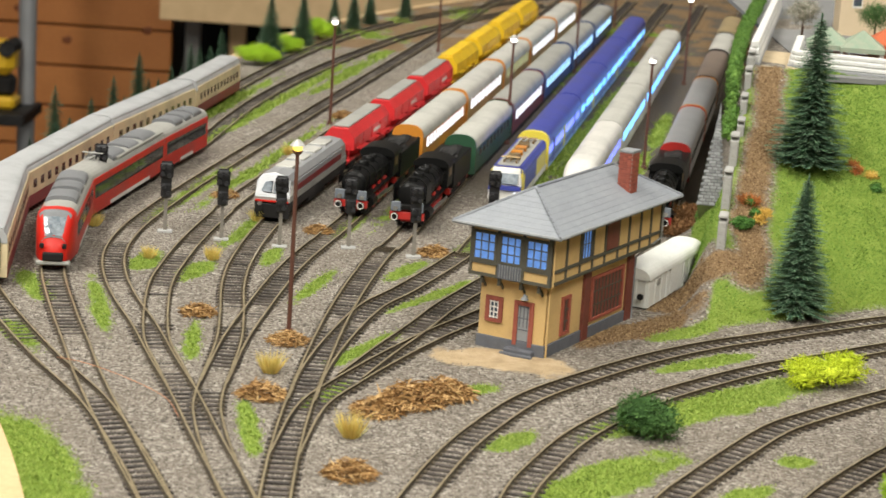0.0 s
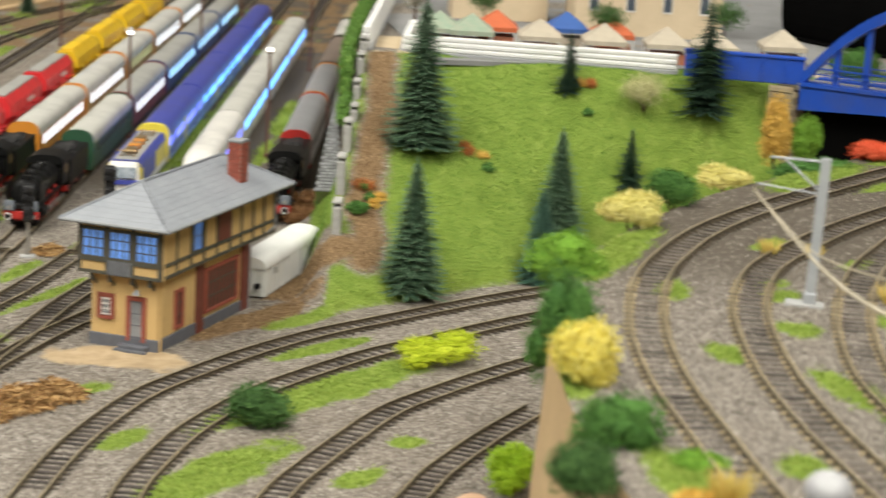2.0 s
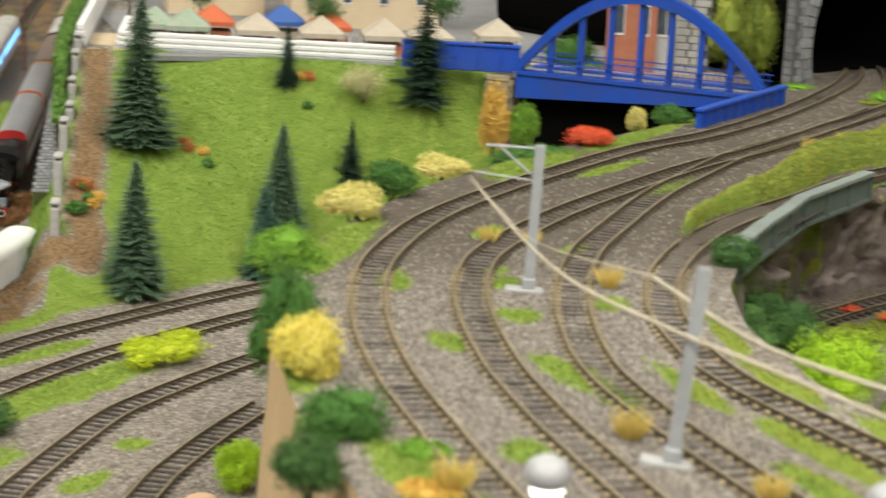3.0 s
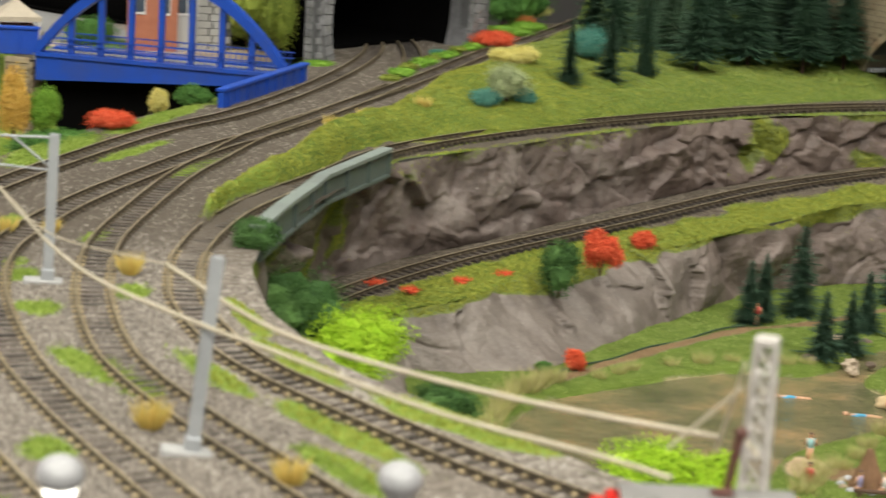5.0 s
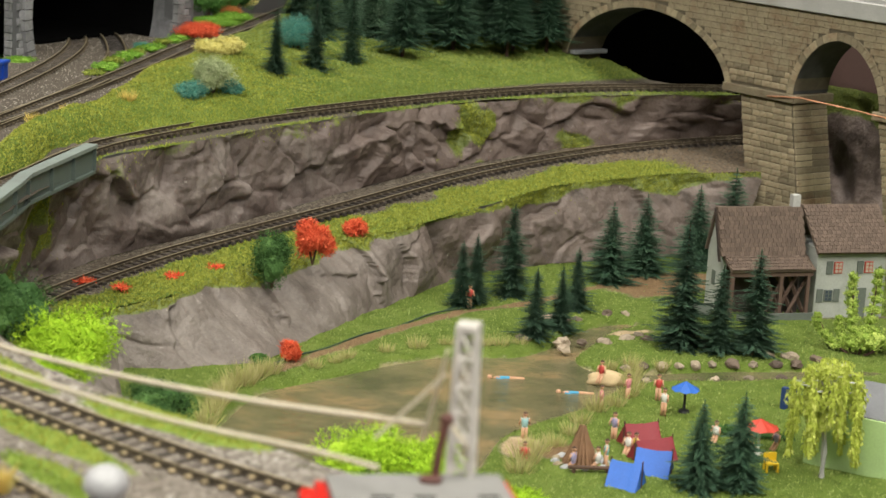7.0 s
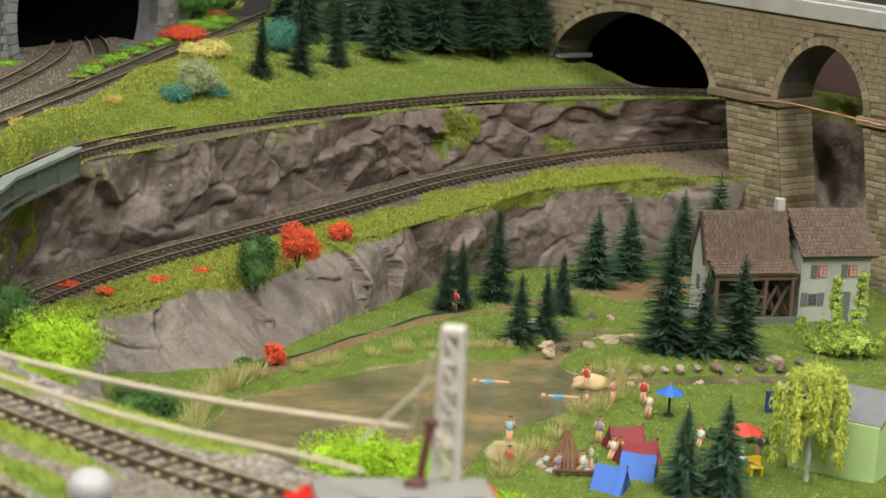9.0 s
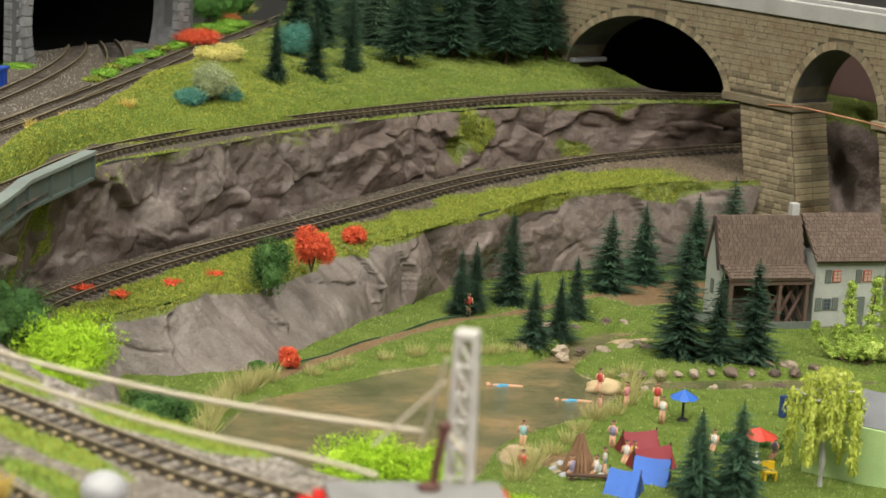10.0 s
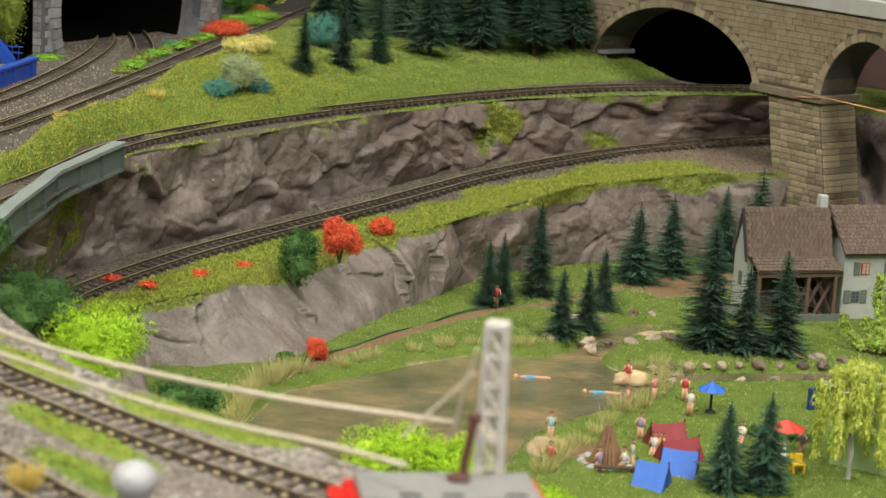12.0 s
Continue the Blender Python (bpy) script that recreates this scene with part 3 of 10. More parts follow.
# outer flank of the plateau, hidden by hedges
skirt("embankment", PL, np.full(NR, 85.0), np.full(NR, 0.0), PL + (PL - PM) / np.linalg.norm(PL - PM, axis=1)[:, None] * 6, PLY, "brown wooden side of the raised trackbed", 0.6, 8)

UPPER_LOW = [(300, 640, 27), (350, 700, 28), (404, 753, 29), (454, 778, 31), (523, 798, 34), (587, 820, 37), (647, 837, 41), (699, 844, 44), (774, 854, 47), (898, 838, 51), (960, 815, 53)]
UPPER_TOP = [(310, 618, 80), (364, 691, 79), (421, 748, 77), (452, 777, 76), (505, 794, 76), (575, 820, 76), (640, 838, 76), (690, 852, 76), (776, 856, 76), (890, 828, 76), (955, 800, 76)]
LEDGE_EDGE = [(330, 590, 20), (380, 660, 23), (419, 718, 25), (457, 719, 28), (515, 752, 30), (567, 770, 32), (602, 765, 33), (659, 778, 37), (723, 794, 41), (794, 785, 44), (850, 766, 45)]
ROCK_FOOT = [(345, 580, 3), (392, 650, 3), (428, 708, 3), (445, 697, 3), (482, 691, 3), (516, 709, 3), (564, 735, 3), (613, 759, 3), (662, 782, 3), (719, 783, 3), (830, 762, 3)]
NC = 640
ut, ul, le, rf = (paired(a, NC) for a in (UPPER_TOP, UPPER_LOW, LEDGE_EDGE, ROCK_FOOT))
skirt("upper_cliff", ut[:, :2], ut[:, 2], ul[:, 2], ul[:, :2], ROCK, "grey-brown carved rock face between two tracks with mossy tufts", 4.2, 58, 31, grass=tufted(41, 0.3, 1.15))
skirt("lower_cliff", le[:, :2], le[:, 2], rf[:, 2], rf[:, :2], ROCK_LIGHT, "pale grey-beige fluted plaster rock face above the bathing lake", 3.0, 58, 51, grass=tufted(47, 1.0, 0.5), cell=520.0, upright=0.4, flute=1.6)
w = np.linspace(0, 1, 24)[None, :, None]
L3 = ul[:, None] * (1 - w) + le[:, None] * w
L3[..., 2] += 0.6 * fbm(L3[..., 0], L3[..., 1], 8, 3, 61)
wg = w[..., 0] + 0 * L3[..., 0]
ledge_grass = smooth01((wg - 0.44 + 0.16 * fbm(L3[..., 0], L3[..., 1], 18, 3, 62)) / 0.15) * smooth01((835 - L3[..., 0]) / 40)
ledge = new("ledge", grid_mesh("ledge", L3, DARK_BALLAST, {"grass": ledge_grass, "earth": 0.45 * smooth01((L3[..., 0] - 720) / 80), "sand": 0 * wg}))
tagged(ledge, "gravel and grass ledge that carries the lower track", "ground", kind="structure")

# ---- the valley with the lake ----
LAKE = [(424, 632), (461, 661), (497, 668), (559, 674), (592, 660), (622, 668), (650, 682), (676, 682), (676, 672), (655, 668), (634, 655), (612, 640), (610, 622), (625, 613), (659, 601), (691, 585), (720, 570), (716, 562), (669, 576), (634, 590), (606, 600), (570, 585), (520, 572), (499, 557), (467, 530), (440, 500), (400, 520), (395, 580)]


def inside(x, y, poly):
    """Signed distance to a closed outline, positive inside."""
    p = np.asarray(poly, float)
    d = np.full(x.shape, 1e9)
    w = np.zeros(x.shape, bool)
    for a, b in zip(p, np.roll(p, -1, 0)):
        e = b - a
        t = np.clip(((x - a[0]) * e[0] + (y - a[1]) * e[1]) / (e @ e + 1e-9), 0, 1)
        d = np.minimum(d, np.hypot(x - a[0] - t * e[0], y - a[1] - t * e[1]))
        cross = (a[1] > y) != (b[1] > y)
        w ^= cross & (x < (b[0] - a[0]) * (y - a[1]) / (b[1] - a[1] + 1e-12) + a[0])
    return np.where(w, d, -d)


SHORE = spline(LAKE + LAKE[:1], 6)


def valley_height(x, y):
    lake = inside(x, y, SHORE)
    z = 3 + 1.4 * fbm(x, y, 60, 3, 71) + 0.5 * fbm(x, y, 9, 3, 72)
    z = z - 6.5 * smooth01((lake + 3) / 10)
    return z


xs, ys = np.arange(300, 1000, 3.2), np.arange(330, 905, 3.2)
X, Y = np.meshgrid(xs, ys)
lake_d = inside(X, Y, SHORE)
Zv = valley_height(X, Y)
PATH = spline([(485, 682), (536, 700), (576, 713), (613, 724), (654, 722), (713, 735), (745, 722), (790, 700)], 4)
pd = np.min(np.hypot(X[..., None] - PATH[:, 0], Y[..., None] - PATH[:, 1]), -1)
earth = smooth01((5.5 - pd + 2 * fbm(X, Y, 12, 3, 73)) / 4)
earth = np.maximum(earth, ellipses(X, Y, [(745, 725, 40, 22, 0), (519, 540, 12, 9, 0)], 75))
sand = np.maximum(0.55 * smooth01((lake_d + 0.5 + 4 * fbm(X, Y, 14, 3, 74)) / 3), ellipses(X, Y, [(506, 552, 15, 7, 40), (660, 660, 14, 3, -10)], 76))
valley_grid, valley_grass = np.dstack([X, Y, Zv]), (1 - earth * 0.95) * (1 - sand)
valley = new("valley", grid_mesh("valley", valley_grid, SOIL, {"grass": valley_grass, "earth": earth, "sand": sand}))
tagged(valley, "green valley meadow round the bathing lake", "ground", kind="structure")


def water_material():
    m, N, L, p = nodes_of("lake_water")
    co = N.new("ShaderNodeTexCoord").outputs["Object"]
    n = noise_node(N, L, 24, 4, 0.6, co)
    L.new(ramp(N, L, n, [(0.32, (0.080, 0.085, 0.042)), (0.5, (0.150, 0.135, 0.072)), (0.68, (0.30, 0.205, 0.105))]), p.inputs["Base Color"])
    p.inputs["Roughness"].default_value = 0.1
    relief(N, L, p, noise_node(N, L, 130, 5, 0.7, co), 0.9, 1.0)
    return m


bm = bmesh.new()
bm.faces.new([bm.verts.new((x, y, 0)) for x, y in SHORE[:-1] + (SHORE[:-1] - SHORE[:-1].mean(0)) * 0.04])
bmesh.ops.triangulate(bm, faces=bm.faces[:])
lone("water", bm, water_material(), "brown-green still water of the bathing lake", "water", kind="structure")
NB = 106
skirt("valley_bank", PE[:NB] + (PM[:NB] - PE[:NB]) / np.linalg.norm(PE[:NB] - PM[:NB], axis=1)[:, None] * 3.5, ze[:NB], np.full(NB, 2.0), PE[:NB] + (PE[:NB] - PM[:NB]) / np.linalg.norm(PE[:NB] - PM[:NB], axis=1)[:, None] * np.interp(np.arange(NB), (0, 70, NB - 1), (34, 26, 6))[:, None], ROCK,
      "steep rock flank under the curved line", 2.0, 24, 81, grass=tufted(83, 0.6, 0.5))

# ---- tracks ----
def sleeper_mesh(half, top, material, chairs=CHAIR, w=0.42):
    """One sleeper with the four small chairs that hold the rails."""
    b = box(bmesh.new(), -half, half, -0.95, 0.95, -0.9, top)
    for s in (-1, 1):
        for e in (-0.95, 0.95):
            box(b, s * 4.95 + e - w, s * 4.95 + e + w, -0.66, 0.66, 0.2, 1.05, mi=1)
    return mesh_of("sleeper", b, material, chairs)


DUSTY_SLEEPER = paint("dusty_sleeper", (0.090, 0.074, 0.060), (0.052, 0.043, 0.036), 3, 0.5, 0, 0.1, vary=0.5)
SLEEPER_MESH, DUSTY_MESH = sleeper_mesh(7.2, 0.50, SLEEPER), sleeper_mesh(6.6, 0.40, DUSTY_SLEEPER)
# Pale colour stands in for the glint on the near rail chairs.
PALE_CHAIR = paint("glint_chair", (0.46, 0.37, 0.22), (0.27, 0.21, 0.12), 3, 0.5, 0.1, 0.05, vary=0.3)
PLATEAU_MESH = sleeper_mesh(6.6, 0.40, DUSTY_SLEEPER, PALE_CHAIR, 0.62)
laid = collections.defaultdict(list)


def track(name, label, pts, z=0.0, lift=0.0, singles=240, first=0, dusty=False):
    line = spline(pts, 1.0)
    if line.shape[1] == 2:
        line = np.column_stack([line, np.full(len(line), float(z))])
    line[:, 2] += -0.05 + lift
    d = np.gradient(line, axis=0)
    d /= np.linalg.norm(d, axis=1)[:, None]
    nrm = np.stack([-d[:, 1], d[:, 0], 0 * d[:, 0]], 1)
    nrm /= np.linalg.norm(nrm, axis=1)[:, None]
    t = thing(name, label, "railway track", kind="structure")
    sub = slice(None, None, 4)
    for side in (1, -1):
        prof = [(-0.7, 0.4), (-0.7, 0.75), (-0.26, 0.95), (-0.26, 1.45), (-0.42, 1.65), (-0.42, 2.0), (0.42, 2.0), (0.42, 1.65), (0.26, 1.45), (0.26, 0.95), (0.7, 0.75), (0.7, 0.4)]
        P = np.stack([line[sub] + nrm[sub] * (side * 4.95 + a) + np.array((0, 0, b)) for a, b in prof], 1)
        r, c = P.shape[:2]
        idx = np.arange(r * c).reshape(r, c)
        f = np.stack([idx[:-1, :-1], idx[1:, :-1], idx[1:, 1:], idx[:-1, 1:]], -1)
        me = bpy.data.meshes.new("rail")
        me.from_pydata((P.reshape(-1, 3) * S).tolist(), [], f.reshape(-1, 4).tolist())
        me.materials.append(RAIL_WEB)
        me.materials.append(RAIL_HEAD)
        mi = np.zeros(f.shape[:2], np.int32)
        mi[:, 5] = 1
        me.polygons.foreach_set("material_index", mi.ravel())
        me.update()
        ob = new("rail", me)
        ob.parent = t
    at = np.arange(2, len(line) - 2, 5.1).astype(int)
    rest, mine = [], []
    r2 = random.Random(len(line) + first)
    for k, i in enumerate(at):
        x, y, zz = line[i]
        cell = (int(x // 8), int(y // 8))
        if any(math.hypot(x - a, y - b) < 4.7 for i_, j_ in itertools.product((-1, 0, 1), (-1, 0, 1)) for a, b in laid[cell[0] + i_, cell[1] + j_]):
            continue  # a turnout shares its long sleepers
        mine.append((cell, (x, y)))
        ang = math.degrees(math.atan2(d[i, 1], d[i, 0])) - 90 + r2.uniform(-1.2, 1.2)
        if first <= k < first + singles:
            sunk = 0.7 * float(smooth01((fbm(np.array(x), np.array(y), 34, 3, 52) - 0.08) * 4)) if zz < 5 and x < 0 else 0.0  # half buried in ballast
            piece("sleeper", PLATEAU_MESH if zz > 80 and y < 600 else DUSTY_MESH if dusty or y > 960 else SLEEPER_MESH, t, mm(x, y, zz - sunk, 0, 0, ang))
        else:
            rest.append((x, y, zz, radians(ang)))
    for cell, p in mine:
        laid[cell].append(p)
    if rest:
        a = np.array(rest)
        base = np.array([(sx * 6.8, sy * 0.95, sz) for sz in (-0.9, 0.42) for sx, sy in ((-1, -1), (1, -1), (1, 1), (-1, 1))])
        c, s = np.cos(a[:, 3])[:, None], np.sin(a[:, 3])[:, None]
        P = np.stack([a[:, :1] + base[:, 0] * c - base[:, 1] * s, a[:, 1:2] + base[:, 0] * s + base[:, 1] * c, a[:, 2:3] + base[:, 2]], -1)
        quads = np.array([(4, 5, 6, 7), (0, 1, 5, 4), (1, 2, 6, 5), (2, 3, 7, 6), (3, 0, 4, 7)])
        f = (np.arange(len(a))[:, None, None] * 8 + quads).reshape(-1, 4)
        me = bpy.data.meshes.new("far_sleepers")
        me.from_pydata((P.reshape(-1, 3) * S).tolist(), [], f.tolist())
        me.materials.append(SLEEPER)
        ob = new("far_sleepers", me)
        ob.parent = t
        tagged(ob, kind="stuff")
    return t


TL = "model railway track with brown sleepers and brassy rails"
A_PTS = [(-77, 590), (-85, 618), (-98, 656), (-121, 714), (-153, 774), (-186, 845), (-207, 903), (-216, 962), (-215, 1023), (-199, 1163), (-172, 1318), (-152, 1480), (-115, 1706), (-57, 1914), (33, 2113), (120, 2260)]
B_PTS = [(-82, 608), (-104, 670), (-128, 742), (-141, 786), (-157, 840), (-173, 901), (-182, 960), (-181, 1030), (-165, 1136), (-152, 1213), (-135, 1401), (-105, 1576), (-53, 1791), (10, 1966), (90, 2150)]
C_PTS = [(-50, 595), (-61, 630), (-76, 679), (-91, 730), (-105, 773), (-119, 818), (-134, 861), (-145, 900), (-152, 940), (-153, 985), (-148, 1040), yard(-320, 1160), yard(-320, 1500), yard(-320, 1900), yard(-320, 2250)]
D_PTS = [(-91, 730), (-101, 764), (-111, 798), (-118, 841), (-123, 889), (-123, 928), (-121, 975), (-115, 1040), yard(-288, 1120), yard(-288, 1600), yard(-288, 2250)]
E_PTS = [(-57, 615), (-68, 654), (-78, 698), (-82, 731), (-83, 801), (-87, 849), (-92, 898), (-93, 947), (-89, 1017), yard(-257, 1100), yard(-257, 1600), yard(-257, 2250)]
F_PTS = [(-82, 745), (-81, 805), (-77, 861), (-71, 925), (-64, 971), (-55, 1018), yard(-222, 1100), yard(-222, 1600), yard(-222, 2250)]
G_PTS = [(-45, 590), (-48, 626), (-49, 707), (-46, 793), (-42, 861), (-36, 924), (-28, 985), yard(-188, 1040), yard(-188, 1600), yard(-188, 2250)]
H_PTS = [(-48, 730), (-46, 773), (-39, 825), (-29, 874), (-15, 910), (9, 984), yard(-151, 1040), yard(-151, 1600), yard(-151, 2250)]
I_PTS = [(-49, 665), (-44, 723), (-33, 758), (-18, 796), (-1, 834), (17, 868), (42, 915), (72, 975), yard(-68, 1170), yard(-68, 1600), yard(-68, 2250)]
J_PTS = [(-32, 765), (-21, 803), (-9, 841), (3, 882), (17, 921), (37, 980), yard(-114, 1130), yard(-114, 1600), yard(-114, 2250)]
for k, pts in enumerate((A_PTS, B_PTS, C_PTS, D_PTS, E_PTS, F_PTS, G_PTS, H_PTS, I_PTS, J_PTS)):
    track("track", TL, pts, 0, 0.02 * k, 130)
for k, pts in enumerate((
        [(-12, 590), (-4, 633), (8, 681), (20, 716), (37, 754), (62, 789), (87, 819), (114, 845), (139, 864), (167, 885), (198, 907), (235, 930)],
        [(24, 600), (29, 640), (38, 672), (54, 713), (80, 757), (107, 789), (132, 814), (159, 835), (189, 859), (225, 885)],
        [(70, 620), (81, 650), (92, 672), (107, 700), (127, 734), (149, 759), (177, 787), (205, 812)],
        [(118, 630), (132, 660), (143, 679), (161, 707), (185, 740)])):
    track("track", TL, pts, 0, 0.02 * k, 130)
R1 = [(159, 330), (159, 407), (160, 445), (162, 488), (169, 538), (184, 594), (202, 634), (227, 675), (261, 716), (302, 758), (356, 809), (406, 845), (467, 903), (541, 988), (587, 1055), (610, 1110)]
R2 = [(190, 330), (189, 421), (190, 464), (194, 505), (205, 560), (222, 606), (243, 639), (277, 681), (320, 725), (365, 768), (412, 806), (470, 860), (530, 920)]
R3 = [(222, 330), (219, 385), (216, 430), (216, 475), (222, 512), (237, 562), (260, 614), (288, 658), (325, 711), (355, 747), (396, 794), (436, 830), (497, 885), (567, 951), (650, 1033), (714, 1087), (831, 1200)]
R4 = [(275, 340, 85), (263, 383, 85), (253, 437, 85), (248, 479, 85), (254, 525, 85), (266, 562, 85), (286, 602, 84.5), (317, 646, 84), (352, 686, 82), (395, 728, 80), (460, 790, 76.5), (541, 828, 76), (645, 855, 76), (747, 870, 76), (825, 866, 76), (901, 838, 76), (960, 800, 76)]
LOW = [(360, 690, 26), (406, 735, 27), (477, 767, 31), (543, 787, 34), (603, 803, 37), (703, 828, 43), (806, 838, 47), (894, 820, 51), (950, 800, 52)]
for k, pts in enumerate((R1, R2, R3)):
    track("track", TL, pts, 85, 0.02 * k, 200, dusty=True)
track("track", TL, [(566, 975), (582, 1000), (600, 1034), (618, 1075), (628, 1110)], 85, 0.1, 10)
track("track", TL, [(x, y, z + (1.0 if x > 400 else 0.0)) for x, y, z in R4], lift=0.05, singles=220, dusty=True)
track("track", TL, LOW, lift=0.4, singles=160)

# ---- the signal box ----
CREAM = paint("ochre_render", (0.60, 0.41, 0.175), (0.54, 0.36, 0.145), 14, 0.8, 0, 0.05, dirt=(0.40, 0.27, 0.12))
SLATE = paint("grey_slate", (0.235, 0.25, 0.275), (0.19, 0.205, 0.23), 7, 0.55, 0, 0.08, vary=0.1)
TIMBER = paint("dark_timber", (0.085, 0.080, 0.060), (0.06, 0.055, 0.04), 4, 0.7, 0, 0.05)
BRICK_RED = paint("brick_red", (0.32, 0.085, 0.055), (0.24, 0.06, 0.04), 3, 0.75, 0, 0.06, vary=0.25)
MORTAR = paint("mortar", (0.40, 0.34, 0.30), (0.33, 0.28, 0.25), 3, 0.9, 0, 0.1)
PLINTH = paint("plinth_grey", (0.12, 0.125, 0.145), (0.09, 0.095, 0.11), 4, 0.8, 0, 0.08)
DOOR_RED = paint("oxide_red", (0.17, 0.045, 0.03), (0.12, 0.032, 0.022), 3, 0.65, 0, 0.05)
GREYPAINT = paint("grey_paint", (0.27, 0.28, 0.29), (0.21, 0.22, 0.23), 3, 0.6, 0, 0.05)
BLUE_LIT = glow("blue_white_lit_room", (0.17, 0.36, 0.85), 0.6)
GLASS_DARK = paint("dark_pane", (0.05, 0.065, 0.085), (0.09, 0.11, 0.14), 3, 0.08, 0, 0)
WHITE_PAINT = paint("white_paint", (0.74, 0.73, 0.69), (0.66, 0.65, 0.61), 8, 0.55, 0, 0.05)


def signal_box():
    """Local x runs along the long side away from the front corner, y across the front."""
    t = thing("signal_box", "ochre half-timbered signal box with grey slate hip roof", "building", 43, 814, 0, 61.5)
    W, Ln = 30.0, 86.0
    bm = box(bmesh.new(), 0, Ln, 0, W, 2, 31)
    part("ground_floor", bm, CREAM, t)
    part("plinth", box(bmesh.new(), -0.7, Ln + 0.7, -0.7, W + 0.7, -1, 5, 0.3), PLINTH, t)
    x0, x1, y0, y1 = -5.0, 105.0, -3.0, W + 3.0
    part("upper_floor", box(bmesh.new(), x0, x1, y0, y1, 31, 53.4), CREAM, t)
    # timbers
    for z in (31.4, 36.4, 51.6):
        for a, b, c, d in ((x0 - 0.5, x1 + 0.5, y0 - 0.6, y0 + 0.2), (x0 - 0.6, x0 + 0.2, y0 - 0.5, y1 + 0.5)):
            part("beam", box(bmesh.new(), a, b, c, d, z - 0.65, z + 0.65), TIMBER, t)
    for x in (x0 + 0.3, 9, 22, 34, 46, 59, 70, 82, 93, x1 - 0.6):
        part("post", box(bmesh.new(), x - 0.6, x + 0.6, y0 - 0.62, y0 + 0.2, 31, 53), TIMBER, t)
    for y in (y0 + 0.2, 9.2, 20.6, y1 - 0.2):
        part("post", box(bmesh.new(), x0 - 0.62, x0 + 0.2, y - 0.6, y + 0.6, 31, 53), TIMBER, t)
    for y in (2, 10, 20, 28):
        bm = bmesh.new()
        prism(bm, [(y - 0.6, 31), (y - 0.6, 27.5), (y + 0.6, 27.5), (y + 0.6, 31)], x0 + 0.6, x0 + 1.8)
        cyl(bm, (x0 + 0.8, y, 30.6), (0, y, 25.5), 0.6, n=5)
        part("bracket", bm, TIMBER, t)

    def window(x, y, z, w, h, face, lit, bars=(1, 2), frame=TIMBER):
        """face 'x': in the front wall; 'y': in the long side."""
        frame_mesh = bmesh.new()
        m = 0.55

        def bar(a0, a1, b0, b1, out0=0.2, out1=0.75, into=None):
            f = into or frame_mesh
            if face == "x":
                box(f, x - out1, x + out0, y + a0, y + a1, z + b0, z + b1)
            else:
                box(f, x + a0, x + a1, y - out1, y + out0, z + b0, z + b1)
        for a in (-w / 2, w / 2):
            bar(a - m, a + m, -h / 2 - m, h / 2 + m)
        for b in (-h / 2, h / 2):
            bar(-w / 2 + m, w / 2 - m, b - m, b + m)
        win = part("window", frame_mesh, frame, t)
        for k in range(1, bars[0] + 1):
            g = bmesh.new()
            a = -w / 2 + w * k / (bars[0] + 1)
            bar(a - 0.22, a + 0.22, -h / 2 + m, h / 2 - m, 0.1, 0.5, g)
            part("glazing_bar", g, frame, win)
        for k in range(1, bars[1] + 1):
            g = bmesh.new()
            b = -h / 2 + h * k / (bars[1] + 1)
            bar(-w / 2 + m, w / 2 - m, b - 0.2, b + 0.2, 0.1, 0.45, g)
            part("glazing_bar", g, frame, win)
        p = bmesh.new()
        if face == "x":
            box(p, x - 0.2, x + 0.1, y - w / 2 + 0.5, y + w / 2 - 0.5, z - h / 2 + 0.5, z + h / 2 - 0.5)
        else:
            box(p, x - w / 2 + 0.5, x + w / 2 - 0.5, y - 0.2, y + 0.1, z - h / 2 + 0.5, z + h / 2 - 0.5)
        part("pane", p, lit, win)
    for y, w in ((3.0, 9.8), (14.9, 9.6), (26.8, 10.0)):
        window(x0, y, 43.2, w, 11.6, "x", BLUE_LIT, (2, 2))
    part("balcony_grille", box(bmesh.new(), x0 - 1.0, x0 - 0.4, 9.6, 20, 31.2, 36.8), GREYPAINT, t)
    for k in range(9):
        part("grille_bar", box(bmesh.new(), x0 - 1.5, x0 - 1.0, 9.9 + k * 1.2, 10.3 + k * 1.2, 31, 37), PLINTH, t)
    window(27.5, y0, 43.5, 8.5, 12.6, "y", BLUE_LIT, (2, 1))
    part("shutter", box(bmesh.new(), 47, 58.3, y0 - 0.75, y0 + 0.2, 37.4, 50.6), DOOR_RED, t)
    # ground floor openings
    for y, z, w, h, n in ((23.2, 16.5, 6, 9, "window"), (9.5, 12.6, 7.0, 17, "door")):
        fr = bmesh.new()
        for a in (-w / 2, w / 2):
            box(fr, -0.9, 0.3, y + a - 0.9, y + a + 0.9, z - h / 2 - 0.6, z + h / 2 + 0.9)
        box(fr, -0.9, 0.3, y - w / 2, y + w / 2, z + h / 2 - 0.8, z + h / 2 + 0.9)
        if n == "window":
            box(fr, -1.1, 0.3, y - w / 2, y + w / 2, z - h / 2 - 0.8, z - h / 2 + 0.6)
        s = part("surround", fr, BRICK_RED, t, "brick red stone surround")
        leaf = bmesh.new()
        box(leaf, -0.35, 0.2, y - w / 2 + 0.8, y + w / 2 - 0.8, z - h / 2, z + h / 2 - 0.7)
        d = part("door" if n == "door" else "pane", leaf, GREYPAINT if n == "door" else GLASS_DARK, s)
        bars = []
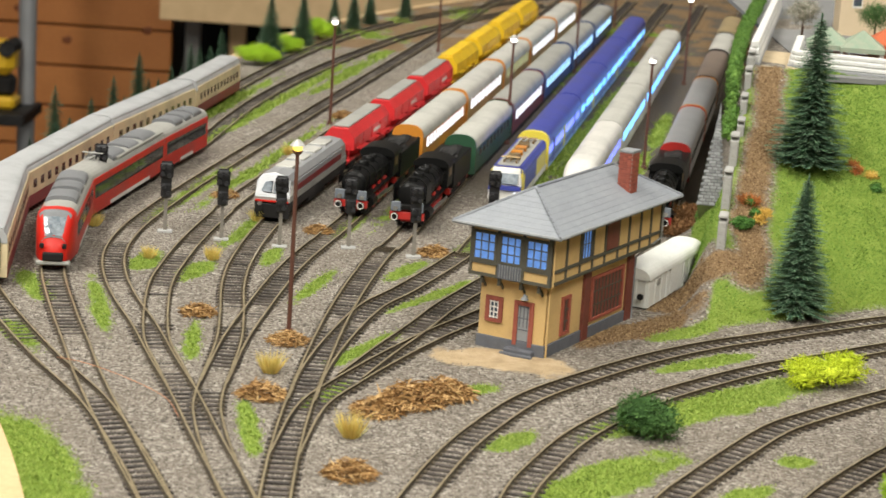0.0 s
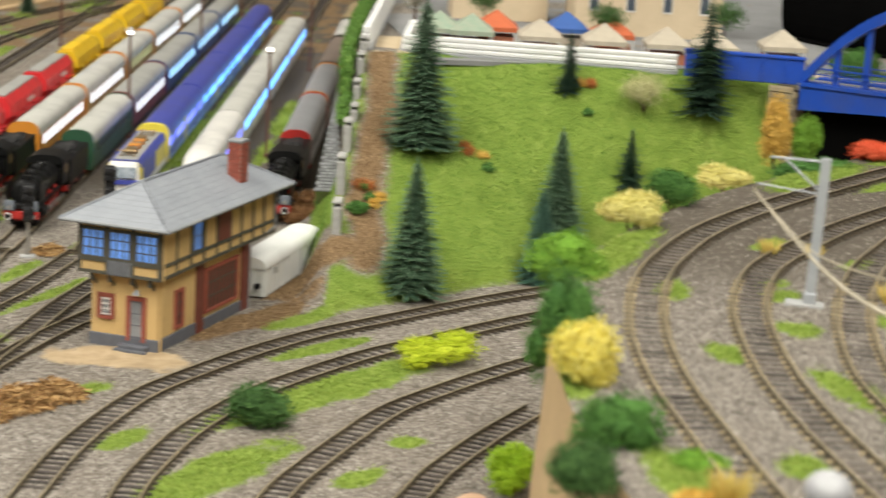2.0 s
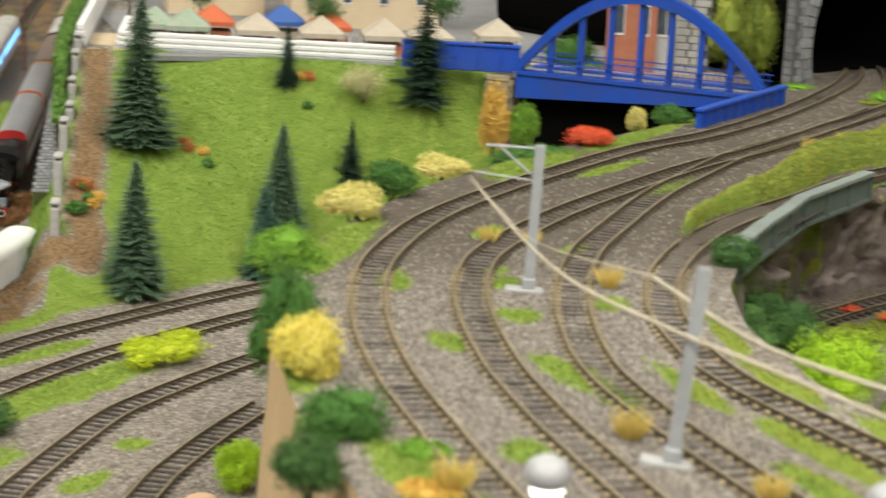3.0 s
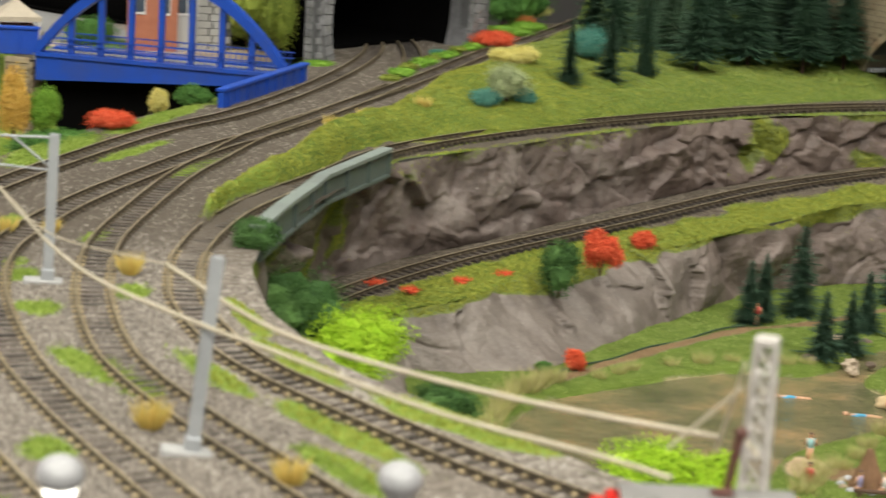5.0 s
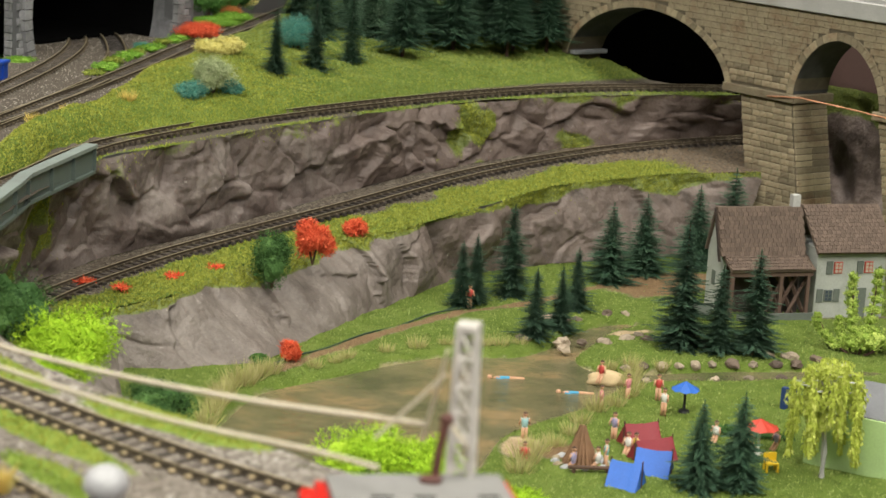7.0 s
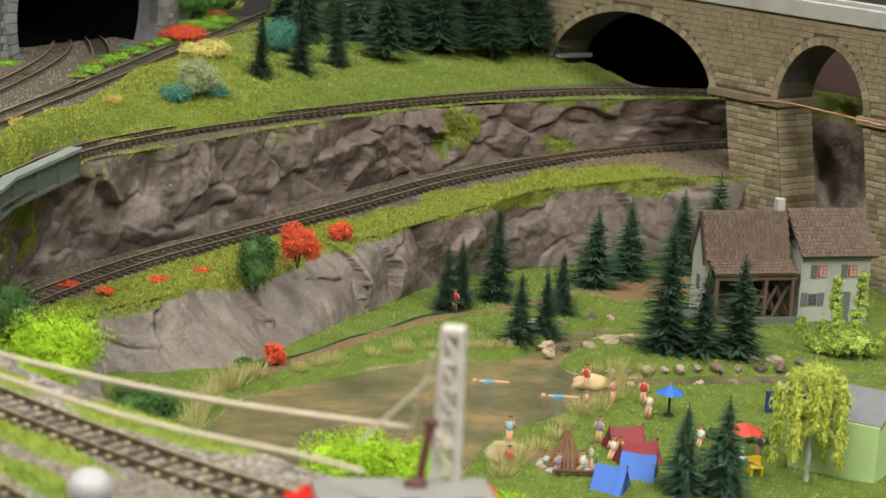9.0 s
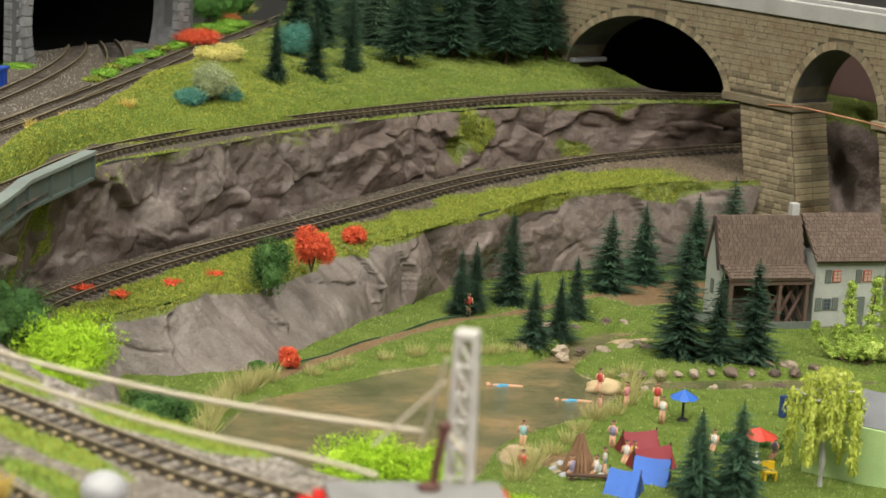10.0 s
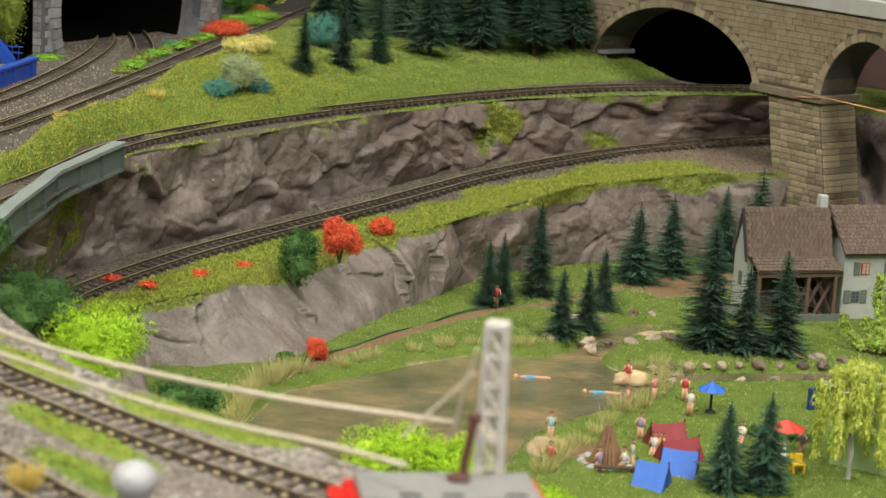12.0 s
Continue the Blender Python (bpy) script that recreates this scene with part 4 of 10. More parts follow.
        for k in range(-1, 2):
            bars.append(bmesh.new())
            box(bars[-1], -0.55, -0.3, y + k * 1.7 - 0.2, y + k * 1.7 + 0.2, z - h / 2 + (7 if n == "door" else 0), z + h / 2 - 0.8)
        for b in np.linspace(z - h / 2 + 1.2, z + h / 2 - 1.4, 4):
            bars.append(bmesh.new())
            box(bars[-1], -0.56, -0.31, y - w / 2 + 0.9, y + w / 2 - 0.9, b - 0.2, b + 0.2)
        for bar in bars:
            part("glazing_bar", bar, WHITE_PAINT if n == "window" else PLINTH, s)
    part("step", box(bmesh.new(), -4, 0, 3.5, 16, -1, 2.2, 0.25), PLINTH, t)
    part("step", box(bmesh.new(), -6, -4, 2.5, 17, -1, 0.9, 0.2), PLINTH, t)
    lamp = bmesh.new()
    cyl(lamp, (0, 8.6, 24.2), (-2.6, 8.6, 25.4), 0.3, n=6)
    cyl(lamp, (-2.6, 8.6, 25.6), (-2.6, 8.6, 23.4), 0.4, 1.7, n=10)
    part("wall_lamp", lamp, GREYPAINT, t)
    # long side: window, doors, columns
    for x, w, z, h, m, frm in ((18, 6.5, 14.5, 15, DOOR_RED, BRICK_RED), (58, 31, 16.5, 18, DOOR_RED, CREAM)):
        fr = bmesh.new()
        for a in (-w / 2, w / 2):
            box(fr, x + a - 0.8, x + a + 0.8, -0.9, 0.3, z - h / 2 - 0.6, z + h / 2 + 0.8)
        for b in (-h / 2, h / 2):
            box(fr, x - w / 2, x + w / 2, -0.9, 0.3, z + b - 0.6, z + b + 0.7)
        s = part("surround", fr, BRICK_RED, t)
        part("door_leaf", box(bmesh.new(), x - w / 2 + 0.7, x + w / 2 - 0.7, -0.3, 0.2, z - h / 2, z + h / 2 - 0.5), m, s)
        for k in range(1, int(w // 3.2)):
            xx = x - w / 2 + k * w / int(w // 3.2)
            part("glazing_bar", box(bmesh.new(), xx - 0.25, xx + 0.25, -0.6, -0.2, z - h / 2 + 0.6, z + h / 2 - 0.6), TIMBER, s)
        for b in (-h / 6, h / 6):
            part("glazing_bar", box(bmesh.new(), x - w / 2 + 0.8, x + w / 2 - 0.8, -0.62, -0.22, z + b - 0.2, z + b + 0.2), TIMBER, s)
    for x in (36.5, 80.5):
        part("pilaster", box(bmesh.new(), x - 3, x + 3, -1.3, 0.4, 0, 31, 0.2), DOOR_RED, t)
    pipe = bmesh.new()
    tube(pipe, [(x1 - 1, y0 - 1.2, 52), (x1 - 1, y0 - 1.2, 34), (84, -1.4, 28), (84, -1.4, 0)], 0.5, 6)
    part("downpipe", pipe, GREYPAINT, t)
    pipe = bmesh.new()
    tube(pipe, [(x0 + 1.2, y0 - 1.0, 52), (x0 + 1.2, y0 - 1.0, 31), (0.6, -1.0, 27), (0.6, -1.0, 0)], 0.45, 6)
    part("downpipe", pipe, CREAM, t)
    # hip roof: a slab with thickness, then rows of slates on the two seen slopes
    ex0, ex1, ey0, ey1, ez, rz_ = x0 - 6, x1 + 6.5, y0 - 6.2, y1 + 6.2, 53.0, 66.6
    my, inset = (ey0 + ey1) / 2, 24.0
    roof = part("roof", bmesh_hip(ex0, ex1, ey0, ey1, ez, rz_, my, inset), SLATE, t)
    edge = bmesh.new()
    for a, b in (((ex0, ey0), (ex1, ey0)), ((ex0, ey0), (ex0, ey1)), ((ex1, ey0), (ex1, ey1)), ((ex0, ey1), (ex1, ey1))):
        tube(edge, [(a[0], a[1], ez - 0.5), (b[0], b[1], ez - 0.5)], 0.75, 6)
    part("gutter", edge, GREYPAINT, t)
    ridge = bmesh.new()
    r0, r1 = (ex0 + inset, my, rz_ + 0.1), (ex1 - inset, my, rz_ + 0.1)
    for a, b in ((r0, r1), (r0, (ex0, ey0, ez)), (r0, (ex0, ey1, ez)), (r1, (ex1, ey0, ez)), (r1, (ex1, ey1, ez))):
        a, b = Vector(a), Vector(b)
        n = int((b - a).length / 2.6)
        for k in range(n):
            ridge = bmesh.new()
            cyl(ridge, a.lerp(b, k / n), a.lerp(b, (k + 0.93) / n), 0.62, 0.72, n=6)
            part("ridge_tile", ridge, SLATE, roof)
    for k in range(1, 9):
        f = k / 9
        z = ez + (rz_ - ez) * f
        for a, b in (((ex0 + inset * f, ey0 + (my - ey0) * f), (ex1 - inset * f, ey0 + (my - ey0) * f)), ((ex0 + inset * f, ey0 + (my - ey0) * f), (ex0 + inset * f, ey1 - (ey1 - my) * f))):
            course = bmesh.new()
            tube(course, [(a[0], a[1], z), (b[0], b[1], z)], 0.09, 4)
            part("slate_course", course, SLATE, roof)
    ch = part("chimney", box(bmesh.new(), 73.0, 79.5, -0.5, 5.0, 54, 75.0), MORTAR, t, "red brick chimney")
    me = mesh_of("brick", box(bmesh.new(), -1.0, 1.0, -0.35, 0.35, -0.42, 0.42), BRICK_RED)
    me2 = mesh_of("brick", box(bmesh.new(), -0.35, 0.35, -1.0, 1.0, -0.42, 0.42), BRICK_RED)
    for r in range(22):
        for k in range(3):
            piece("brick", me, ch, mm(74.1 + k * 2.1 + (0.4 if r % 2 else 0), -0.6, 54.8 + r * 0.93))
        for k in range(3):
            piece("brick", me2, ch, mm(72.9, 0.4 + k * 1.9 + (0.3 if r % 2 else 0), 54.8 + r * 0.93))
    part("chimney_cap", box(bmesh.new(), 72.5, 80.0, -1.0, 5.5, 75.0, 76.2, 0.2), GREYPAINT, ch)
    return t


def bmesh_hip(x0, x1, y0, y1, z0, z1, my, inset):
    bm = bmesh.new()
    lo = [bm.verts.new(p) for p in ((x0, y0, z0), (x1, y0, z0), (x1, y1, z0), (x0, y1, z0))]
    un = [bm.verts.new(p) for p in ((x0, y0, z0 - 1.2), (x1, y0, z0 - 1.2), (x1, y1, z0 - 1.2), (x0, y1, z0 - 1.2))]
    a, b = bm.verts.new((x0 + inset, my, z1)), bm.verts.new((x1 - inset, my, z1))
    for f in ((lo[0], lo[1], b, a), (lo[1], lo[2], b), (lo[2], lo[3], a, b), (lo[3], lo[0], a)):
        bm.faces.new(f)
    for i in range(4):
        bm.faces.new((un[i], un[(i + 1) % 4], lo[(i + 1) % 4], lo[i]))
    bm.faces.new(un[::-1])
    bmesh.ops.recalc_face_normals(bm, faces=bm.faces[:])
    return bm


signal_box()

# ---- signals and yard lamps ----
SIGNAL_BLACK = paint("signal_black", (0.012, 0.012, 0.014), (0.02, 0.02, 0.022), 3, 0.45, 0, 0.03)
POST_GREY = paint("weathered_post", (0.22, 0.20, 0.17), (0.15, 0.135, 0.12), 4, 0.7, 0, 0.05)
CONCRETE = paint("concrete", (0.42, 0.42, 0.41), (0.33, 0.33, 0.32), 3, 0.85, 0, 0.08)
RUST_POST = paint("rust_brown_post", (0.115, 0.045, 0.028), (0.085, 0.033, 0.022), 5, 0.6, 0, 0.03)
LAMP_LIT = glow("lamp_white_light", (1.0, 0.96, 0.85), 7.0)
LAMP_WARM = glow("lamp_amber_light", (1.0, 0.72, 0.12), 2.5)
CAP_GREY = paint("lamp_cap", (0.45, 0.44, 0.42), (0.35, 0.34, 0.33), 3, 0.4, 0.2, 0.02)


def colour_signal():
    t = thing("light_signal", "black colour-light signal on a grey post with concrete foot", "railway signal", group="yard exit signals")
    part("foot", box(bmesh.new(), -3.6, 3.6, -2.4, 2.4, -1, 0.9, 0.25), CONCRETE, t)
    p = bmesh.new()
    box(p, -0.9, 0.9, 0.2, 1.6, 0.9, 26, 0.1)
    part("post", p, POST_GREY, t)
    h = bmesh.new()
    prism(h, [(-0.2, 17.5), (1.4, 17.5), (1.4, 35), (-0.2, 35)], -2.6, 2.6)
    box(h, -3.2, 3.2, -1.0, 1.4, 26.5, 34.6, 0.9)
    box(h, -2.5, 2.5, -1.0, 1.2, 17.0, 24.2, 0.8)
    head = part("head", h, SIGNAL_BLACK, t)
    for x, z in ((-1.5, 32.6), (1.5, 32.6), (-1.5, 29.2), (1.5, 28.2), (-1.2, 22.4), (1.2, 19.4)):
        b = bmesh.new()
        cyl(b, (x, -1.0, z), (x, -3.4, z + 0.15), 1.25, 1.05, n=9)
        part("lamp_hood", b, SIGNAL_BLACK, head)
    return t


first = colour_signal()
first.matrix_basis = mm(-175, 1033, 0, 0, 0, 6)
for x, y in ((-137, 998), (-108, 988), (-79, 981), (-46, 988), (-14, 978), (24, 1030)):
    copy_thing(first, mm(x, y, 0, 0, 0, 5))


def yard_lamp(x, y, top, lit, lean=0.0):
    t = thing("yard_lamp", "tall rust-brown yard lamp mast with a small lit lamp head", "street lamp", x, y, 0, group="yard lamps")
    m = bmesh.new()
    cyl(m, (0, 0, -1), (0, 0, top - 4), 1.0, 0.75, n=8)
    part("mast", m, RUST_POST, t)
    part("foot", box(bmesh.new(), -1.7, 1.7, -1.7, 1.7, -0.8, 2.2, 0.3), RUST_POST, t)
    b = bmesh.new()
    cyl(b, (0, 0, top - 4), (0, 0, top - 2.6), 1.5, 2.3, n=10)
    part("collar", b, RUST_POST, t)
    g = bmesh.new()
    blob(g, (0, 0, top - 1.2), (2.0, 2.0, 2.0), 2, 0.0)
    part("bulb", g, lit, t, "glowing bulb")
    c = bmesh.new()
    cyl(c, (0, 0, top - 0.4), (0, 0, top + 1.9), 3.3, 1.0, n=12)
    part("cap", c, CAP_GREY, t)


yard_lamp(-61, 826, 79, LAMP_WARM)
for x, y, lit in ((-79, 1342, LAMP_LIT), (36, 1311, LAMP_LIT), (119, 1254, LAMP_LIT), (96, 1660, LAMP_LIT), (-15, 1736, LAMP_LIT), (181, 1636, LAMP_LIT), (149, 1992, LAMP_LIT)):
    yard_lamp(x, y, 68, lit)

# ---- rolling stock: local x runs from the front backwards, y to the left, z from the rail head ----
def coat(name, c, rough=0.38, dirt=True, **k):
    return paint(name, c, tuple(v * 0.86 for v in c), 12, rough, 0, 0.02, dirt=tuple(v * 0.55 + 0.03 for v in c) if dirt else None, **k)


BLACK = coat("loco_black", (0.006, 0.006, 0.006), 0.42, False, spec=0.22)
CHASSIS = coat("chassis_black", (0.012, 0.011, 0.011), 0.6, spec=0.25)
WHEEL_RED = coat("wheel_red", (0.42, 0.025, 0.02))
RED = coat("traffic_red", (0.56, 0.018, 0.010), 0.42, spec=0.3)
HOPPER_RED = coat("hopper_red", (0.66, 0.03, 0.035), 0.42)
HOPPER_YELLOW = coat("hopper_yellow", (0.80, 0.52, 0.015), 0.45)
ROOF_GREY = coat("roof_grey", (0.34, 0.335, 0.31), 0.55)
ROOF_PALE = coat("roof_pale", (0.52, 0.51, 0.47), 0.5)
ROOF_DARK = coat("roof_dark", (0.17, 0.175, 0.185), 0.6)
ORANGE = coat("coach_orange", (0.62, 0.24, 0.03))
TAN = coat("coach_tan", (0.42, 0.26, 0.10))
GREEN = coat("coach_green", (0.028, 0.085, 0.045))
WINE = coat("coach_wine", (0.17, 0.022, 0.028))
NAVY = coat("coach_navy", (0.022, 0.05, 0.16))
ROYAL = coat("train_royal_blue", (0.055, 0.07, 0.34), 0.4)
LIGHTBLUE = coat("train_light_blue", (0.26, 0.42, 0.66), 0.4)
YELLOW = coat("train_yellow", (0.74, 0.62, 0.08), 0.4)
WHITE = coat("train_white", (0.76, 0.74, 0.70), 0.3)
CREAMY = coat("train_cream", (0.70, 0.58, 0.36), 0.35)
BEIGE_ROOF = coat("silver_grey_roof", (0.42, 0.43, 0.44), 0.45)
DARKRED = coat("train_dark_red", (0.22, 0.012, 0.018), 0.35)
SILVER = paint("silver_metal", (0.50, 0.51, 0.53), (0.42, 0.43, 0.45), 20, 0.35, 0.5, 0.02)
BROWN_ROOF = coat("brown_roof", (0.20, 0.15, 0.12), 0.6)
OCHRE_ROOF = coat("ochre_roof", (0.33, 0.25, 0.13), 0.6)
STEEL = paint("bright_steel", (0.55, 0.55, 0.55), (0.45, 0.45, 0.45), 4, 0.3, 0.9, 0)
COPPERY = paint("dull_brass", (0.35, 0.24, 0.12), (0.25, 0.17, 0.08), 3, 0.4, 0.6, 0.02)
LIT_WHITE = glow("coach_light_white", (0.92, 0.95, 1.0), 2.2)
LIT_BLUE = glow("coach_light_blue", (0.12, 0.40, 1.0), 4.0)
LIT_COOL = glow("coach_light_cool", (0.40, 0.72, 1.0), 2.4)
LIT_DIM = glow("coach_light_dim", (0.65, 0.68, 0.36), 0.7)
LIT_VIOLET = glow("coach_light_violet", (0.16, 0.20, 0.95), 2.6)
PANE = paint("train_pane", (0.02, 0.023, 0.028), (0.04, 0.045, 0.05), 5, 0.06, 0, 0)
CREAM_PANE = paint("red_brown_pane", (0.055, 0.02, 0.02), (0.10, 0.05, 0.045), 5, 0.1, 0, 0)
# Pale tones paint the reflection in the cab glass.
PANE_BRIGHT = paint("cab_pane_reflection", (0.16, 0.19, 0.22), (0.40, 0.44, 0.48), 3, 0.05, 0, 0)


def along(u, y0):
    x, y = yard(u, y0)
    return x, y, math.degrees(math.atan2(DIR[1], DIR[0]))


def on_track(pts, y0, length):
    """Place and turn of a vehicle whose two ends lie on a track, its front at y0."""
    p = spline(pts, 1.0)
    i = int(np.argmin(np.abs(p[:, 1] - y0) + 1000 * (p[:, 1] < y0 - 30)))
    j = min(len(p) - 1, i + int(length))
    a, b = p[i], p[j]
    return float(a[0]), float(a[1]), math.degrees(math.atan2(b[1] - a[1], b[0] - a[0]))


WHEEL = bmesh.new()
cyl(WHEEL, (0, -0.9, 0), (0, 0.9, 0), 2.8, n=14)
cyl(WHEEL, (0, 0.5, 0), (0, 1.0, 0), 3.2, n=14)
WHEEL_MESH = mesh_of("wheel", WHEEL, CHASSIS)


def bogie(t, x, length=16):
    b = bmesh.new()
    for s in (-1, 1):
        box(b, x - length / 2, x + length / 2, s * 6.4 - 0.6, s * 6.4 + 0.6, 1.6, 4.6, 0.3)
    box(b, x - 3, x + 3, -6, 6, 2.2, 4.4)
    o = part("bogie", b, CHASSIS, t)
    for dx in (-length * 0.32, length * 0.32):
        for s in (-1, 1):
            piece("wheel", WHEEL_MESH, o, mm(x + dx, s * 4.9, 2.8))


def buffers(t, x, way, material=CHASSIS):
    for s in (-1, 1):
        b = bmesh.new()
        cyl(b, (x, s * 5.4, 6.2), (x + way * 2.6, s * 5.4, 6.2), 0.6, n=8)
        cyl(b, (x + way * 2.6, s * 5.4, 6.2), (x + way * 3.2, s * 5.4, 6.2), 1.5, n=12)
        part("buffer", b, material, t)


def shell(w, z0, zs, zt, n=12, flat=0.72):
    """Cross-section with a barrel roof: half width, foot, spring line, crown."""
    out = [(w, z0), (w, zs)]
    for k in range(1, n):
        a = math.pi * k / n
        c, s = math.cos(a), math.sin(a)
        out.append((w * math.copysign(abs(c) ** flat, c), zs + (zt - zs) * abs(s) ** 0.9))
    return out + [(-w, zs), (-w, z0)]


def side_windows(t, xs, z, w, h, lit, half, both=True):
    me = mesh_of("window", box(bmesh.new(), -w / 2, w / 2, -0.14, 0.14, -h / 2, h / 2), lit)
    for x in xs:
        piece("window", me, t, mm(x, -half - 0.05, z))
        if both:
            piece("window", me, t, mm(x, half + 0.05, z))


def coach(u, y0, length, body, roof, band, lit, label, windows=10, wh=5.2, gap=2.2, stripe=None, place=None):
    x, y, r = place or along(u, y0)
    t = thing("coach", label, "railway coach", x, y, 2.0, r, group="stabled coaches")
    ln = length - gap
    half = 8.8
    part("body", prism(bmesh.new(), [(-half, 3.4), (half, 3.4), (half, 18.2), (-half, 18.2)], 0, ln), body, t)
    o = [(a, b) for a, b in shell(half + 0.15, 17.6, 18.8, 25.0)]
    part("roof", prism(bmesh.new(), o, 0.5, ln - 0.5), roof, t, smooth=False)
    for a in (-0.3, ln - 1.2):
        part("end_frame", prism(bmesh.new(), shell(half + 0.45, 3.0, 18.8, 25.6), a, a + 1.5), band, t)
    part("gangway", box(bmesh.new(), -1.4, 0, -3.2, 3.2, 4, 19, 0.4), CHASSIS, t)
    pitch = (ln - 22) / windows
    side_windows(t, [13 + pitch * (k + 0.5) for k in range(windows)], 13.6, pitch * 0.5, wh, lit, half)
    for s in (-1, 1):
        part("sill_strip", box(bmesh.new(), 0.5, ln - 0.5, s * (half + 0.06) - 0.1, s * (half + 0.06) + 0.1, 9.4, 10.2), stripe or body, t)
    for a in (5, ln - 5):
        for s in (-1, 1):
            part("door", box(bmesh.new(), a - 2.2, a + 2.2, s * (half + 0.05) - 0.12, s * (half + 0.05) + 0.12, 4.6, 16.8, 0.08), body, t)
    part("underframe", box(bmesh.new(), 24, ln - 24, -6.5, 6.5, 1.2, 3.4, 0.4), CHASSIS, t)
    bogie(t, 19)
    bogie(t, ln - 19)
    return t


G = "model coach standing in the yard"
coach(-222, 1197, 154, ORANGE, ROOF_PALE, ORANGE, LIT_WHITE, "orange and tan coach with pale roof and lit windows", 12, 5.6, stripe=TAN)
for y0, ln, lit in ((1351, 158, LIT_WHITE), (1509, 137, LIT_DIM), (1646, 160, LIT_WHITE), (1806, 150, LIT_WHITE)):
    coach(-222, y0, ln, TAN, ROOF_PALE, ORANGE, lit, "tan coach with pale roof, orange ends and lit windows", 9, 6.2)
coach(-188, 1175, 145, GREEN, ROOF_PALE, GREEN, PANE, "dark green coach with pale grey roof", 9, 4.2)
coach(-188, 1320, 150, WINE, ROOF_GREY, WINE, LIT_WHITE, "wine red coach with grey roof and lit windows", 9, 5.6)
for y0, ln in ((1470, 165), (1635, 157), (1792, 150)):
    coach(-188, y0, ln, NAVY, ROOF_GREY, NAVY, LIT_COOL, "navy coach with grey roof and blue-white lit windows", 9, 5.6)
coach(-68, 1196, 153, SILVER, SILVER, WHEEL_RED, PANE, "silver coach with a red end", 9, 4.6)
coach(-68, 1349, 145, SILVER, SILVER, ORANGE, PANE, "silver coach with an orange end stripe", 9, 4.6)
coach(-68, 1494, 160, BROWN_ROOF, BROWN_ROOF, CHASSIS, PANE, "brown roofed coach, weathered", 9, 4.2)
coach(-68, 1656, 124, SILVER, ROOF_PALE, CHASSIS, PANE, "pale grey roofed coach, slightly dusty", 8, 4.2)
coach(-68, 1780, 140, TAN, OCHRE_ROOF, CHASSIS, PANE, "ochre roofed coach at the far end", 8, 4.2)


def hopper(y0, ln, paint_, label):
    x, y, r = along(-257, y0)
    t = thing("hopper_wagon", label, "goods wagon", x, y, 2.0, r, group="hopper wagons")
    n = ln - 4
    bm = bmesh.new()
    prism(bm, [(-8.8, 12), (8.8, 12), (8.8, 19), (5.2, 24), (-5.2, 24), (-8.8, 19)], 5, n - 5)
    part("bin", bm, paint_, t)
    for k in range(3):
        b = bmesh.new()
        c = 10 + (n - 20) * (k + 0.5) / 3
        w = (n - 20) / 6 - 1
        bmesh.ops.create_cone(b, cap_ends=True, segments=4, radius1=3.5, radius2=w * 1.2, depth=8, matrix=Matrix.Translation((c, 0, 8)) @ Matrix.Rotation(radians(45), 4, "Z"))
        part("chute", b, paint_, t)
    for k in range(5):
        xx = 7 + (n - 14) * k / 4
        for s in (-1, 1):
            part("rib", box(bmesh.new(), xx - 0.5, xx + 0.5, s * 8.9 - 0.3, s * 8.9 + 0.3, 12, 19), paint_, t)
    part("lid", box(bmesh.new(), 10, n - 10, -4.6, 4.6, 24, 25.2, 0.4), ROOF_GREY if paint_ is HOPPER_RED else paint_, t)
    part("frame", box(bmesh.new(), 0, n, -6.5, 6.5, 4.2, 6.2, 0.3), paint_, t)
    for a in (1.5, n - 1.5):
        b = bmesh.new()
        for s in (-1, 1):
            cyl(b, (a, s * 7, 5), (a, s * 7, 17), 0.35, n=5)
        box(b, a - 0.3, a + 0.3, -7, 7, 16.4, 17)
        box(b, a - 1.5, a + 1.5, -8, 8, 6, 6.8)
        part("end_platform", b, paint_, t)
    if paint_ is HOPPER_RED:
        part("emblem", box(bmesh.new(), n * 0.55, n * 0.72, -9.15, -8.85, 14.2, 16.4), WHITE, t)
    buffers(t, 0, -1)
    bogie(t, 15, 12)
    bogie(t, n - 15, 12)


for y0 in (1172, 1285, 1396):
    hopper(y0, 112, HOPPER_RED, "bright red hopper wagon with grey roof lid")
for k in range(4):
    hopper(1508 + 112 * k, 111, HOPPER_YELLOW, "bright yellow hopper wagon")


APRON = coat("apron_grey", (0.16, 0.18, 0.21), 0.5)


